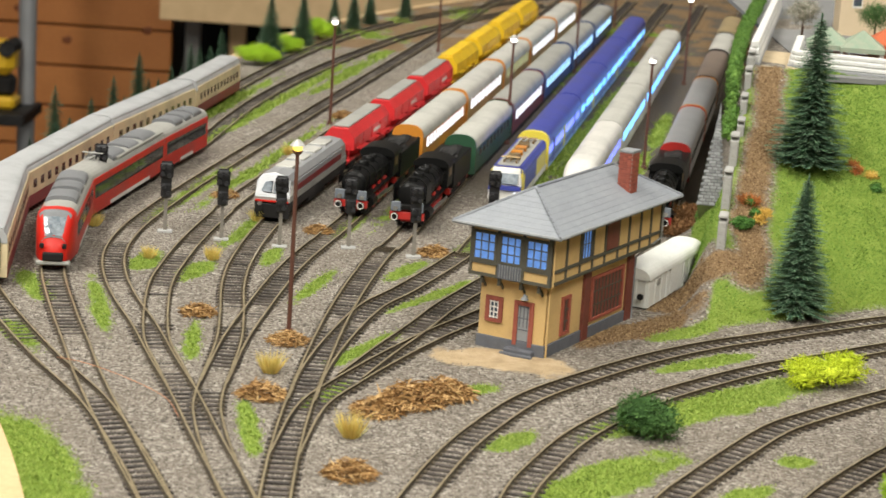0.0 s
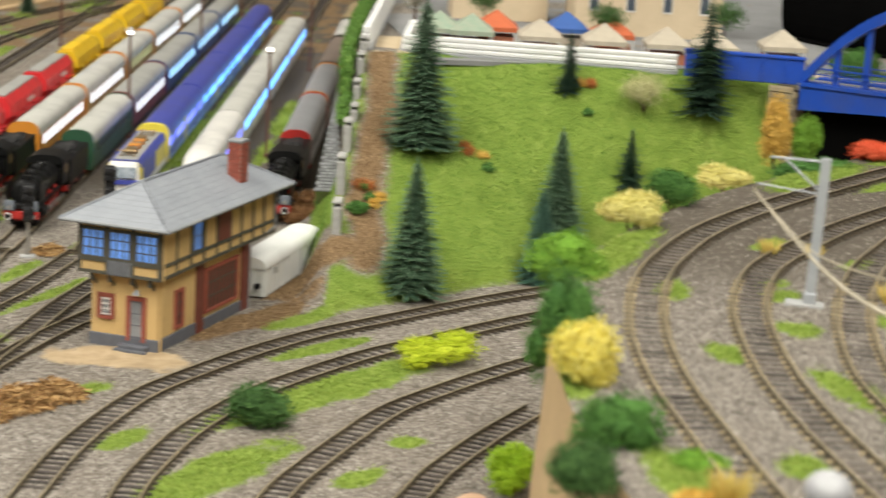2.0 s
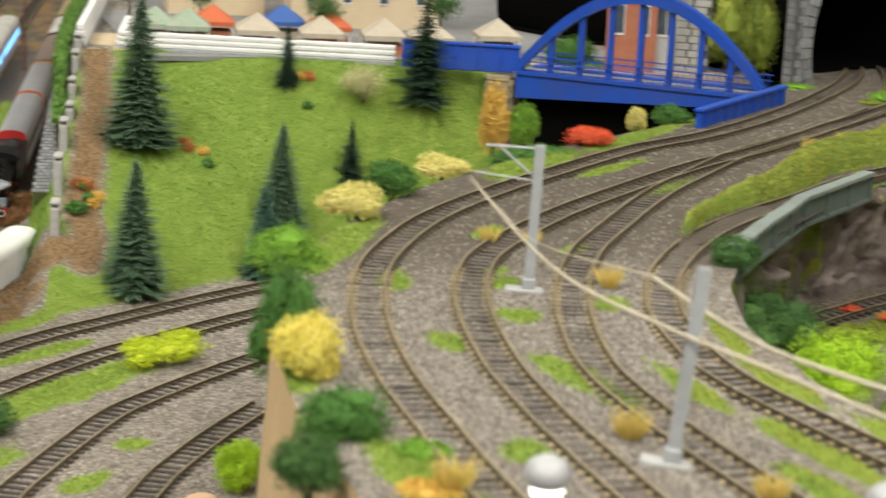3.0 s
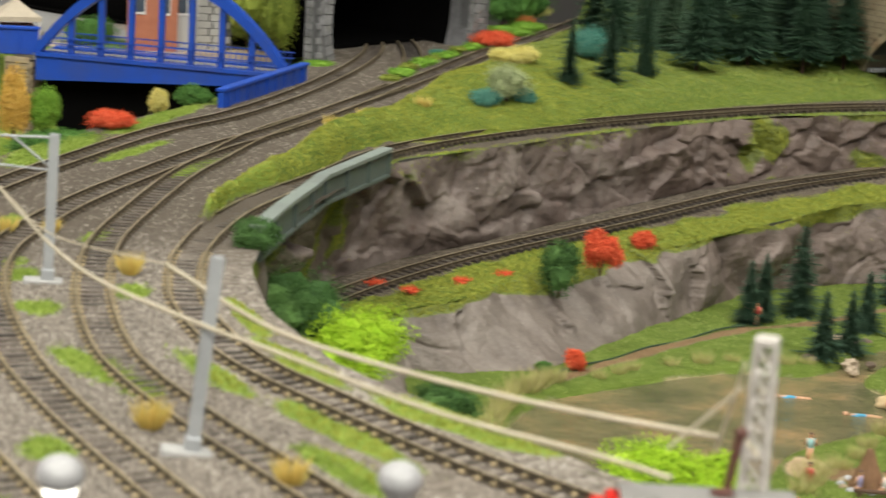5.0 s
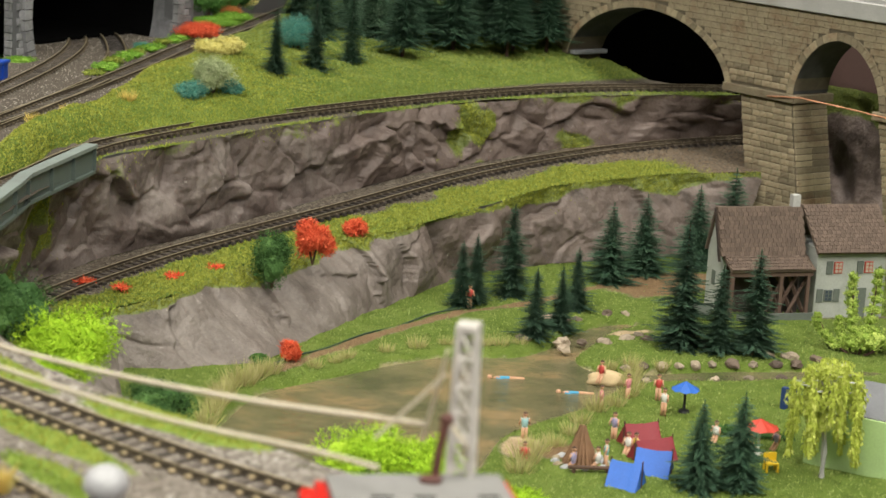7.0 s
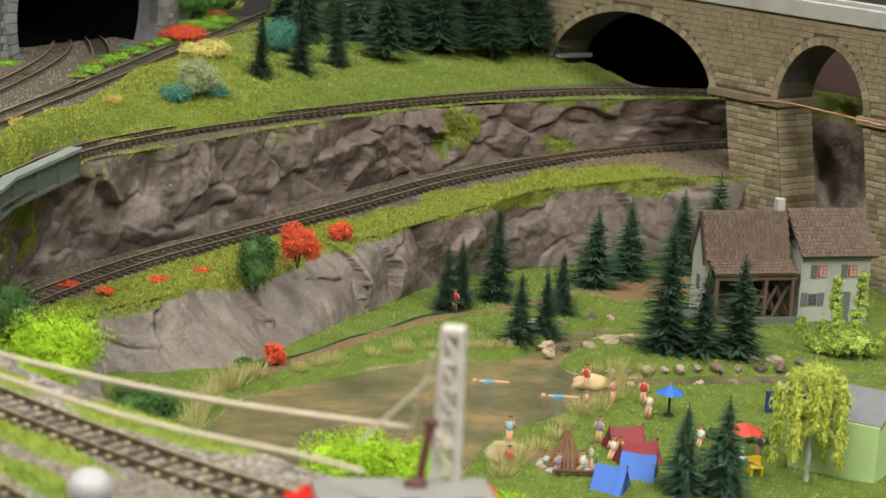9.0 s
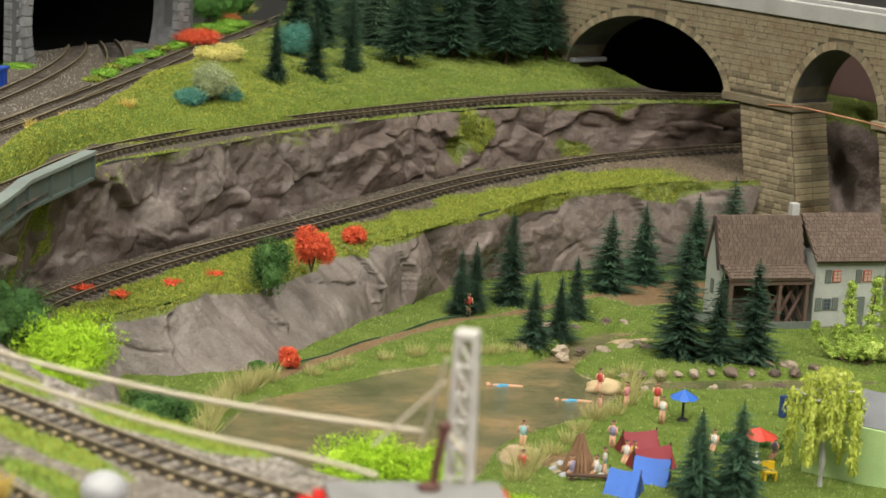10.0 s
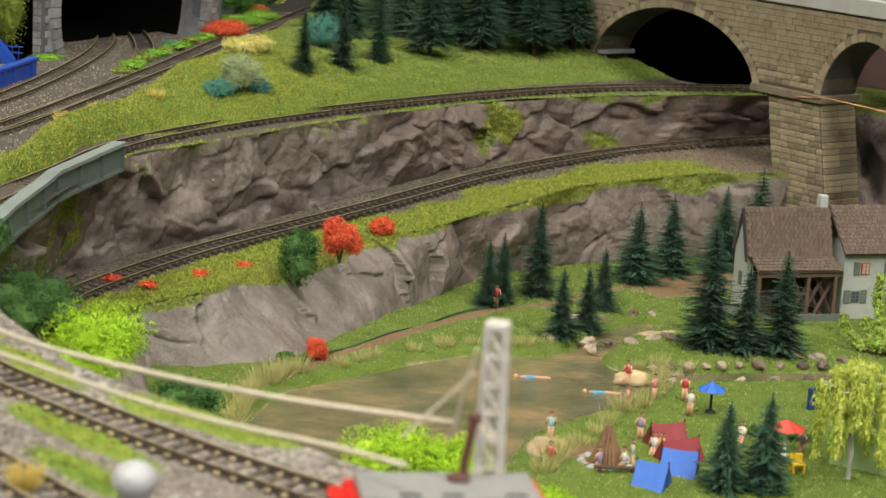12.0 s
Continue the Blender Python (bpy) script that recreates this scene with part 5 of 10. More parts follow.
def steam_loco(u, y0, label, red=WHEEL_RED, deflectors=False):
    x, y, r = along(u, y0)
    t = thing("steam_locomotive", label, "locomotive", x, y, 2.0, r, group="steam locomotives", scale=1.08)
    b = bmesh.new()
    cyl(b, (5, 0, 15.2), (58, 0, 15.2), 6.0, 6.4, n=22)
    part("boiler", b, BLACK, t, smooth=False)
    b = bmesh.new()
    cyl(b, (3.4, 0, 15.2), (5, 0, 15.2), 4.6, 6.1, n=22)
    cyl(b, (2.9, 0, 15.2), (3.4, 0, 15.2), 1.2, 4.6, n=22)
    part("smokebox_door", b, BLACK, t)
    for xx in (16, 27, 38, 49):
        c = bmesh.new()
        cyl(c, (xx, 0, 15.2), (xx + 0.7, 0, 15.2), 6.6, n=22)
        part("boiler_band", c, BLACK, t)
    for xx, rr, h in ((11, 2.3, 23.0), (24, 3.2, 22.6), (36, 3.4, 22.8), (46, 2.4, 22.2)):
        c = bmesh.new()
        cyl(c, (xx, 0, 19.5), (xx, 0, h), rr, rr * 0.85, n=14)
        if xx > 12:
            blob(c, (xx, 0, h), (rr * 0.85, rr * 0.85, 1.0), 2, 0)
        part("chimney" if xx < 12 else "dome", c, BLACK, t)
    f = bmesh.new()
    box(f, 1, 76, -7.6, 7.6, 9.0, 9.7, 0.15)
    part("running_board", f, BLACK, t)
    part("main_frame", box(bmesh.new(), 3, 74, -3.4, 3.4, 3.0, 9.0), red, t)
    bb = part("buffer_beam", box(bmesh.new(), -0.4, 1.0, -8.2, 8.2, 4.6, 8.2, 0.2), red, t, "red buffer beam")
    for s in (-1, 1):
        c = bmesh.new()
        cyl(c, (-0.4, s * 5.4, 6.3), (-2.6, s * 5.4, 6.3), 0.8, n=8)
        cyl(c, (-2.6, s * 5.4, 6.3), (-3.2, s * 5.4, 6.3), 1.9, n=14)
        part("buffer", c, BLACK, bb)
        rim = bmesh.new()
        tube(rim, [(-3.3, s * 5.4 + 1.5 * math.cos(a), 6.3 + 1.5 * math.sin(a)) for a in np.linspace(0, 2 * math.pi, 17)], 0.2, 4)
        part("buffer_rim", rim, WHITE, bb, "white buffer rim")
        c = bmesh.new()
        cyl(c, (1.6, s * 5.4, 9.8), (-1.4, s * 5.4, 9.8), 1.15, n=12)
        part("headlamp", c, STEEL, t)
        c = bmesh.new()
        cyl(c, (7, s * 7.3, 6.4), (17, s * 7.3, 6.4), 2.5, n=12)
        part("cylinder", c, BLACK, t)
        c = bmesh.new()
        box(c, 15, 60, s * 8.2 - 0.3, s * 8.2 + 0.3, 4.6, 5.6)
        box(c, 17, 42, s * 8.6 - 0.3, s * 8.6 + 0.3, 6.4, 7.0)
        part("connecting_rod", c, STEEL, t)
        d = bmesh.new()
        if deflectors:
            box(d, 4, 17, s * 7.7 - 0.25, s * 7.7 + 0.25, 11.5, 20.5, 0.2)
        else:
            box(d, 5, 14, s * 7.4 - 0.25, s * 7.4 + 0.25, 14.5, 20.0, 0.2)
        part("smoke_deflector", d, BLACK, t)
        for xx in (28, 41, 54):
            w = bmesh.new()
            for k in range(10):
                a = 2 * math.pi * k / 10
                cyl(w, (xx, s * 5.2, 5.4), (xx + 5 * math.cos(a), s * 5.2, 5.4 + 5 * math.sin(a)), 0.4, n=4)
            tube(w, [(xx + 5.0 * math.cos(a), s * 5.2, 5.4 + 5.0 * math.sin(a)) for a in np.linspace(0, 2 * math.pi, 19)], 0.75, 5)
            part("driving_wheel", w, red, t)
    part("tool_box", box(bmesh.new(), 6, 12, -6, 6, 9.7, 11.4, 0.3), BLACK, t)
    p = bmesh.new()
    box(p, -0.3, 3.2, -7.0, 7.0, 9.2, 11.6, 0.3)
    part("front_step", p, BLACK, t)
    for s in (-1, 1):
        part("front_apron", box(bmesh.new(), -0.9, -0.2, s * 5.4 - 2.4, s * 5.4 + 2.4, 8.4, 13.2, 0.3), APRON, t)
    c = bmesh.new()
    box(c, 58, 72, -8.4, 8.4, 9.7, 20.5, 0.3)
    cab = part("cab", c, BLACK, t)
    part("cab_roof", prism(bmesh.new(), shell(9.0, 20.2, 20.6, 24.6), 56, 75), BLACK, cab)
    for s in (-1, 1):
        part("cab_window", box(bmesh.new(), 62, 68, s * 8.45 - 0.15, s * 8.45 + 0.15, 15, 19), COPPERY if s < 0 else PANE, cab)
    tb = bmesh.new()
    box(tb, 77, 128, -8.4, 8.4, 6, 19.0, 0.5)
    ten = part("tender", tb, BLACK, t)
    part("coal", blob(bmesh.new(), (100, 0, 18.6), (20, 6.6, 2.6), 3, 0.7, 3), CHASSIS, ten)
    part("tender_frame", box(bmesh.new(), 76, 130, -6.8, 6.8, 3, 6), red, t)
    bogie(t, 90, 18)
    bogie(t, 116, 18)
    bogie(t, 12, 10)
    for s in (-1, 1):
        h = bmesh.new()
        tube(h, [(6, s * 6.7, 18.0), (30, s * 6.9, 18.0), (57, s * 7.0, 18.0)], 0.25, 5)
        part("handrail", h, BLACK, t)


steam_loco(-222, 1052, "black steam locomotive with tender and red wheels")
steam_loco(-189, 1030, "black steam locomotive with smoke deflectors and red wheels", deflectors=True)
steam_loco(-68, 1060, "black steam locomotive beside the stone wall", deflectors=True)


def diesel(u, y0):
    x, y, r = along(u, y0)
    t = thing("diesel_locomotive", "white and grey diesel locomotive with red stripe", "locomotive", x, y, 2.0, r)
    ln = 128
    part("body_lower", prism(bmesh.new(), [(-8.9, 4.6), (8.9, 4.6), (9.1, 9.5), (-9.1, 9.5)], 0.6, ln - 0.6), CHASSIS, t)
    part("red_band", prism(bmesh.new(), [(-9.3, 13.2), (9.3, 13.2), (9.3, 16.2), (-9.3, 16.2)], 14, ln - 14), DARKRED, t)
    part("waist_panel", prism(bmesh.new(), [(-9.15, 9.3), (9.15, 9.3), (9.15, 12.4), (-9.15, 12.4)], 0.3, ln - 0.3), ROOF_GREY, t)
    bm = prism(bmesh.new(), [(-9.0, 11.5), (9.0, 11.5), (8.6, 19.5), (6.5, 22.4), (0, 23.6), (-6.5, 22.4), (-8.6, 19.5)], 0, ln)
    for v in bm.verts:
        if v.co.z > 12:
            k = (v.co.z - 11.5) / 12
            v.co.x += (4.5 if v.co.x < 60 else -4.5) * k ** 1.2
    part("body_upper", bm, SILVER, t)
    nose = prism(bmesh.new(), [(-9.1, 9.6), (9.1, 9.6), (8.9, 17), (7.2, 21.0), (-7.2, 21.0), (-8.9, 17)], -0.6, 12)
    for v in nose.verts:
        if v.co.x < 5:
            v.co.x += ((v.co.z - 9.6) / 11.4) * 4.4 + abs(v.co.y) * 0.12
    part("nose", nose, WHITE, t)
    for s in (-1, 1):
        wbm = box(bmesh.new(), 1.0, 1.8, s * 4.1 - 3.5, s * 4.1 + 3.5, 13.8, 19.2, 0.3)
        for v in wbm.verts:
            v.co.x += (v.co.z - 14) * 0.42 - 0.9 + abs(v.co.y) * 0.13
        part("cab_window", wbm, PANE_BRIGHT, t)
        wbm = box(bmesh.new(), 1.2, 1.7, s * 4.1 - 3.75, s * 4.1 + 3.75, 13.5, 19.5, 0.2)
        for v in wbm.verts:
            v.co.x += (v.co.z - 14) * 0.42 - 0.9 + abs(v.co.y) * 0.13
        part("window_rubber", wbm, CHASSIS, t)
        c = bmesh.new()
        cyl(c, (-0.3, s * 6.2, 8.0), (-1.0, s * 6.2, 8.0), 1.1, n=12)
        part("headlamp", c, STEEL, t)
    wbm = box(bmesh.new(), -0.8, 0.4, -8.6, 8.6, 9.2, 10.0)
    part("front_stripe", wbm, RED, t)
    for k in range(4):
        part("roof_hatch", box(bmesh.new(), 22 + k * 24, 38 + k * 24, -4.6, 4.6, 22.9, 24.0, 0.3), ROOF_PALE, t)
    for k in range(7):
        part("vent", box(bmesh.new(), 20 + k * 14, 31 + k * 14, -9.1, -8.4, 13.2, 17.6, 0.1), ROOF_GREY, t)
    part("side_panel", box(bmesh.new(), 13, ln - 13, -9.16, 9.16, 12.2, 18.6, 0.2), SILVER, t)
    part("buffer_beam", box(bmesh.new(), -0.9, 3.0, -8.9, 8.9, 1.0, 8.2, 0.4), CHASSIS, t)
    buffers(t, -0.9, -1)
    part("tank", box(bmesh.new(), 46, 82, -8, 8, 1.4, 4.6, 0.5), CHASSIS, t)
    bogie(t, 22, 26)
    bogie(t, ln - 22, 26)


diesel(-257, 1032)


def pantograph(t, x, z, material=ROOF_DARK, up=3.0):
    """Low diamond pantograph: two base rails, four arms, insulators and two contact strips."""
    def rod(name, a, b, r, n=5):
        c = bmesh.new()
        cyl(c, a, b, r, n=n)
        return part(name, c, material, base)
    base = part("pantograph", box(bmesh.new(), x - 6, x + 6, -0.5, 0.5, z - 0.3, z + 0.2, 0.1), material, t)
    for s in (-1, 1):
        rod("base_rail", (x - 6, s * 3.4, z), (x + 6, s * 3.4, z), 0.3)
        rod("lower_arm", (x - 5, s * 3.2, z + 0.4), (x + 6, s * 2.2, z + up * 0.55), 0.28)
        rod("upper_arm", (x + 6, s * 2.2, z + up * 0.55), (x - 3, s * 3.0, z + up), 0.24)
        for e in (-5, 5):
            rod("insulator", (x + e, s * 3.4, z - 1.2), (x + e, s * 3.4, z), 0.6, 7)
    for dx in (-3.6, -2.4):
        rod("contact_strip", (x + dx, -5.4, z + up), (x + dx, 5.4, z + up), 0.3)
    return base


def electric(u, y0):
    x, y, r = along(u, y0)
    t = thing("electric_locomotive", "blue, yellow and white electric locomotive with red roof gear", "locomotive", x, y, 2.0, r)
    ln = 108
    part("body", prism(bmesh.new(), [(-9, 4.5), (9, 4.5), (8.8, 19.5), (7.4, 21.6), (-7.4, 21.6), (-8.8, 19.5)], 6, ln - 6), YELLOW, t)
    part("skirt", box(bmesh.new(), 3, ln - 3, -9.1, 9.1, 4.2, 7.5), WHITE, t)
    nose = prism(bmesh.new(), [(-8.8, 4.4), (8.8, 4.4), (8.6, 14), (7.2, 21.4), (-7.2, 21.4), (-8.6, 14)], 0, 8)
    for v in nose.verts:
        if v.co.x < 4:
            v.co.x += max(0, v.co.z - 12) * 0.55 + (v.co.y / 9) ** 2 * 1.2
    part("nose", nose, WHITE, t)
    p = box(bmesh.new(), 0.6, 1.3, -6.8, 6.8, 13.2, 18.6, 0.3)
    for v in p.verts:
        v.co.x += (v.co.z - 12) * 0.55 - 0.7 + (v.co.y / 9) ** 2
    part("windscreen", p, PANE_BRIGHT, t)
    part("front_stripe", prism(bmesh.new(), [(-8.8, 10), (8.8, 10), (8.7, 12.2), (-8.7, 12.2)], -0.25, 4), ROYAL, t)
    for s in (-1, 1):
        part("side_panel", box(bmesh.new(), 16, 60, s * 9.05 - 0.12, s * 9.05 + 0.12, 8, 18.6), ROYAL, t)
        c = bmesh.new()
        cyl(c, (0, s * 6.0, 8.4), (-0.7, s * 6.0, 8.4), 1.0, n=10)
        part("headlamp", c, LIT_WHITE, t)
    part("cab_stripe", prism(bmesh.new(), [(-8.85, 18.9), (8.85, 18.9), (7.4, 21.9), (-7.4, 21.9)], 6, 12), ROYAL, t)
    part("roof", box(bmesh.new(), 9, ln - 9, -6.2, 6.2, 21.4, 22.2), ROOF_GREY, t)
    for s in (-1, 1):
        part("cantrail", prism(bmesh.new(), [(s * 9.0, 17.6), (s * 8.9, 19.7), (s * 7.5, 21.9), (s * 6.1, 21.9), (s * 6.1, 17.6)], 8, ln - 8), ROYAL, t)
    for xx in (30, 42, 56, 68):
        c = bmesh.new()
        for s in (-1, 1):
            cyl(c, (xx, s * 2.6, 22.2), (xx, s * 2.6, 24.6), 0.9, 0.6, n=8)
        box(c, xx - 4, xx + 4, -3, 3, 24.2, 24.7)
        part("insulator", c, ORANGE if xx in (42, 56) else COPPERY, t)
    pantograph(t, 22, 23.4, COPPERY, 1.6)
    pantograph(t, 88, 23.4, COPPERY, 1.6)
    buffers(t, 0, -1)
    bogie(t, 24, 20)
    bogie(t, ln - 24, 20)


electric(-151, 1098)


def upright_nose(t, ln, side):
    """Rounded upright railcar front with one large curved windscreen."""
    def width(x):
        return 9 * (1 - 0.34 * (1 - x / ln) ** 2.6)

    def top(x):
        return 11.8 + 13.0 * min(1.0, (x / (ln * 0.46))) ** 0.55

    def section(x):
        w, z = width(x), top(x)
        return [(x, y * w, zz) for y, zz in ((-0.93, 2.6), (-1, 4.0), (-1, z - 5.5), (-0.93, z - 2.6), (-0.70, z - 0.6), (0, z), (0.70, z - 0.6), (0.93, z - 2.6), (1, z - 5.5), (1, 4.0), (0.93, 2.6))]
    bm = bmesh.new()
    xs = [0, 0.5, 1.2, 2.4, 4, 6, 8.5, 11, 14, ln]
    rings = [[bm.verts.new(p) for p in section(x)] for x in xs]
    for p, q in zip(rings, rings[1:]):
        for i in range(len(p) - 1):
            bm.faces.new((p[i], p[i + 1], q[i + 1], q[i]))
    front = [bm.verts.new((-1.6 + 0.25 * abs(v.co.y) * abs(v.co.y) / 9, v.co.y * 0.9, v.co.z * (0.94 if v.co.z > 5 else 1))) for v in rings[0]]
    for i in range(len(front) - 1):
        bm.faces.new((front[i], front[i + 1], rings[0][i + 1], rings[0][i]))
    bm.faces.new(front)
    bmesh.ops.recalc_face_normals(bm, faces=bm.faces[:])
    part("nose", bm, side, t, smooth=True)
    for name, x0, x1, wide, lift, m in (("windscreen_surround", 0.25, 9.0, 0.86, 0.18, ROOF_DARK), ("windscreen", 0.5, 5.2, 0.62, 0.34, PANE_BRIGHT)):
        g = bmesh.new()
        rows = []
        for x in np.linspace(x0, x1, 9):
            rows.append([g.verts.new((x, y * width(x), top(x) + lift - 0.75 * abs(y / 0.7) ** 2 - (1.6 * max(0, abs(y) - 0.7) / 0.23 if abs(y) > 0.7 else 0))) for y in np.linspace(-wide, wide, 9)])
        for p, q in zip(rows, rows[1:]):
            for i in range(8):
                g.faces.new((p[i], p[i + 1], q[i + 1], q[i]))
        bmesh.ops.recalc_face_normals(g, faces=g.faces[:])
        part(name, g, m, t, smooth=True)
    part("coupler_cover", box(bmesh.new(), -2.6, -0.5, -4.6, 4.6, 3.8, 7.4, 0.4), CHASSIS, t)
    part("bumper", box(bmesh.new(), -2.0, 2.0, -7.6, 7.6, 1.6, 3.4, 0.5), ROOF_GREY, t)
    for s in (-1, 1):
        part("headlamp", box(bmesh.new(), -1.5, 0.0, s * 5.0 - 1.0, s * 5.0 + 1.0, 9.2, 11.4, 0.3), CHASSIS, t)


def modern_car(u, y0, ln, side, roof, lit, label, nose=None, stripe=None, windows=9, wh=6.0, wide=0.8, name="train_car", place=None, roof_flat=0.72, gear=False, taper=16, drop=0.62):
    x, y, r = place or along(u, y0)
    t = thing(name, label, "train", x, y, 2.0, r, group=label)
    n = ln - 1.6
    o = shell(9.0, 17.4, 18.4, 24.8, 12, roof_flat)
    start = taper if nose == "red" else 0
    body = prism(bmesh.new(), [(-9, 2.6), (9, 2.6), (9, 17.8), (-9, 17.8)], start, n)
    rf = prism(bmesh.new(), o, start, n)
    if nose == "red":
        upright_nose(t, taper, side)
    elif nose:
        for bmx in (body, rf):
            bmesh.ops.subdivide_edges(bmx, edges=[e for e in bmx.edges if abs(e.verts[0].co.x - e.verts[1].co.x) > 5], cuts=14)
            for v in bmx.verts:
                if v.co.x < taper:
                    k = 1 - v.co.x / taper
                    v.co.y *= 1 - 0.42 * k ** 2.2
                    v.co.z = v.co.z - max(0, v.co.z - 9) * drop * k ** 1.7
    part("body", body, side, t, smooth=False)
    part("roof", rf, roof, t, smooth=False)
    x0 = taper + 6 if nose else 6
    pitch = (n - x0 - 5) / windows
    side_windows(t, [x0 + pitch * (k + 0.5) for k in range(windows)], 13.4, pitch * wide, wh, lit, 9.0)
    if stripe:
        for s in (-1, 1):
            part("stripe", box(bmesh.new(), x0 - 4, n, s * 9.06 - 0.1, s * 9.06 + 0.1, 5.4, 8.2), stripe, t)
    if not nose:
        part("gangway", box(bmesh.new(), -1.6, 0, -6, 6, 4, 20, 0.4), CHASSIS, t)
    elif nose != "red":
        p = bmesh.new()
        k0 = taper * 0.16
        prism(p, [(-4.6, 12.4), (4.6, 12.4), (5.2, 16.6), (-5.2, 16.6)], k0, k0 + 0.9)
        for v in p.verts:
            v.co.x += (v.co.z - 12.4) * taper * 0.062 - 0.6 + (abs(v.co.y) / 5) ** 2 * 0.9
            v.co.z -= 0.4
        part("windscreen", p, PANE_BRIGHT if nose != "white" else PANE, t)
        c = bmesh.new()
        prism(c, [(-5.2, 2.0), (5.2, 2.0), (5.6, 4.6), (-5.6, 4.6)], -1.6, 3)
        part("coupler_cover", c, CHASSIS, t)
        for s in (-1, 1):
            b = bmesh.new()
            cyl(b, (-0.7 + 0.9, s * 4.1, 8.2), (-0.8, s * 4.1, 8.2), 0.9, n=10)
            part("headlamp", b, LIT_WHITE if nose == "white" else STEEL, t)
    if gear:
        for a, b_ in ((0.3, 0.46), (0.52, 0.66), (0.72, 0.9)):
            part("roof_unit", prism(bmesh.new(), shell(7.2, 23.0, 23.6, 26.6), n * a, n * b_), ROOF_DARK, t)
    bogie(t, 20 if not nose else 24)
    bogie(t, n - 18)
    return t


BL = "royal blue double-deck train car with light blue flanks"
for k in range(4):
    tc = modern_car(-151, 1206 + 164 * k, 164, LIGHTBLUE, ROYAL, LIT_BLUE if k > 0 else LIT_VIOLET, BL, stripe=ROYAL, windows=11, wh=4.4)
    if k == 0:
        part("end_band", prism(bmesh.new(), shell(9.4, 3, 18.6, 25.2), -0.5, 4), YELLOW, tc, "yellow end band")
    for j in range(3):
        part("door_panel", box(bmesh.new(), 24 + j * 52, 32 + j * 52, -9.25, -9.0, 4, 17), YELLOW if j % 2 else ROYAL, tc)
modern_car(-114, 1092, 176, WHITE, WHITE, LIT_VIOLET, "white express train end car with sloped nose", nose="white", windows=5, wh=4.6, taper=40)
for k in range(3):
    modern_car(-114, 1268 + 170 * k, 170, WHITE, ROOF_PALE, LIT_BLUE, "white express train car with blue-lit windows", windows=4, wh=5.4)
RL = "red regional railcar section with grey roof gear"
red_cars = ((902, 104, "red"), (1004, 130, None), (1132, 84, None))
for y0, ln, nz in red_cars:
    t = modern_car(0, 0, ln, RED, ROOF_GREY, PANE, RL, nose=nz, windows=4 if nz else 5, wh=6.2, place=on_track(B_PTS, y0, ln), gear=True, taper=17, drop=0.42)
    part("window_band", box(bmesh.new(), 19 if nz else 4, ln - 5, -9.05, 9.05, 10.0, 16.9, 0.1), PANE, t)
    part("cantrail", box(bmesh.new(), 15 if nz else 0.1, ln - 1.8, -9.12, 9.12, 16.9, 20.4, 0.5), RED, t)
    part("skirt_stripe", box(bmesh.new(), 30, ln - 30, -9.06, 9.06, 2.5, 4.6, 0.1), WHITE, t)
    if not nz and y0 < 1100:
        pantograph(t, 30, 26.4, ROOF_GREY, 2.2)
        part("roof_panel", prism(bmesh.new(), shell(7.8, 22.9, 23.4, 25.3), 44, 128), ROOF_GREY, t)
CL = "cream and dark red express railcar section with silver roof"
for y0, ln in ((868, 146), (1010, 154), (1163, 156), (1318, 122)):
    t = modern_car(0, 0, ln, CREAMY, BEIGE_ROOF, CREAM_PANE, CL, windows=12, wh=4.2, wide=0.42, stripe=DARKRED, place=on_track(A_PTS, y0, ln))
    part("roof_panel", prism(bmesh.new(), shell(7.6, 22.4, 22.9, 25.3), 0.2, ln - 1.9), BEIGE_ROOF, t)
    part("lower_band", box(bmesh.new(), 0.5, ln - 2, -9.2, 9.2, 2.4, 7.2), DARKRED, t)
    part("cornice", box(bmesh.new(), 0.1, ln - 1.7, -9.12, 9.12, 17.0, 20.6, 0.5), CREAMY, t)

# a pale covered wagon behind the signal box
OFFWHITE = coat("wagon_offwhite", (0.70, 0.71, 0.68), 0.6, False)
t = thing("covered_wagon", "weathered off-white covered goods wagon with rounded roof", "goods wagon", 85.3, 907.3, 0, 66.4)
part("body", prism(bmesh.new(), [(-8.0, 0.8), (8.0, 0.8), (8.0, 14), (-8.0, 14)], 0, 77), OFFWHITE, t)
part("roof", prism(bmesh.new(), shell(8.7, 13.6, 14.0, 18.8), -1, 78), OFFWHITE, t)
for k in range(10):
    for s in (-1, 1):
        part("rib", box(bmesh.new(), 1 + k * 8.2, 2 + k * 8.2, s * 8.1 - 0.35, s * 8.1 + 0.35, 0.8, 13.9), OFFWHITE, t)
for s in (-1, 1):
    part("sliding_door", box(bmesh.new(), 31, 46, s * 8.3 - 0.3, s * 8.3 + 0.3, 1.4, 13.6, 0.2), OFFWHITE, t)
    for k in (12, 62):
        part("vent", box(bmesh.new(), k, k + 4, s * 8.2 - 0.2, s * 8.2 + 0.2, 9, 12, 0.1), ROOF_GREY, t)
for k in range(4):
    part("end_rib", box(bmesh.new(), -0.5, 0, -7 + k * 4.5, -6.2 + k * 4.5, 0.8, 15), OFFWHITE, t)
part("underframe", box(bmesh.new(), 1, 76, -7, 7, -0.4, 0.8, 0.2), CHASSIS, t)
buffers(t, 0, -1)

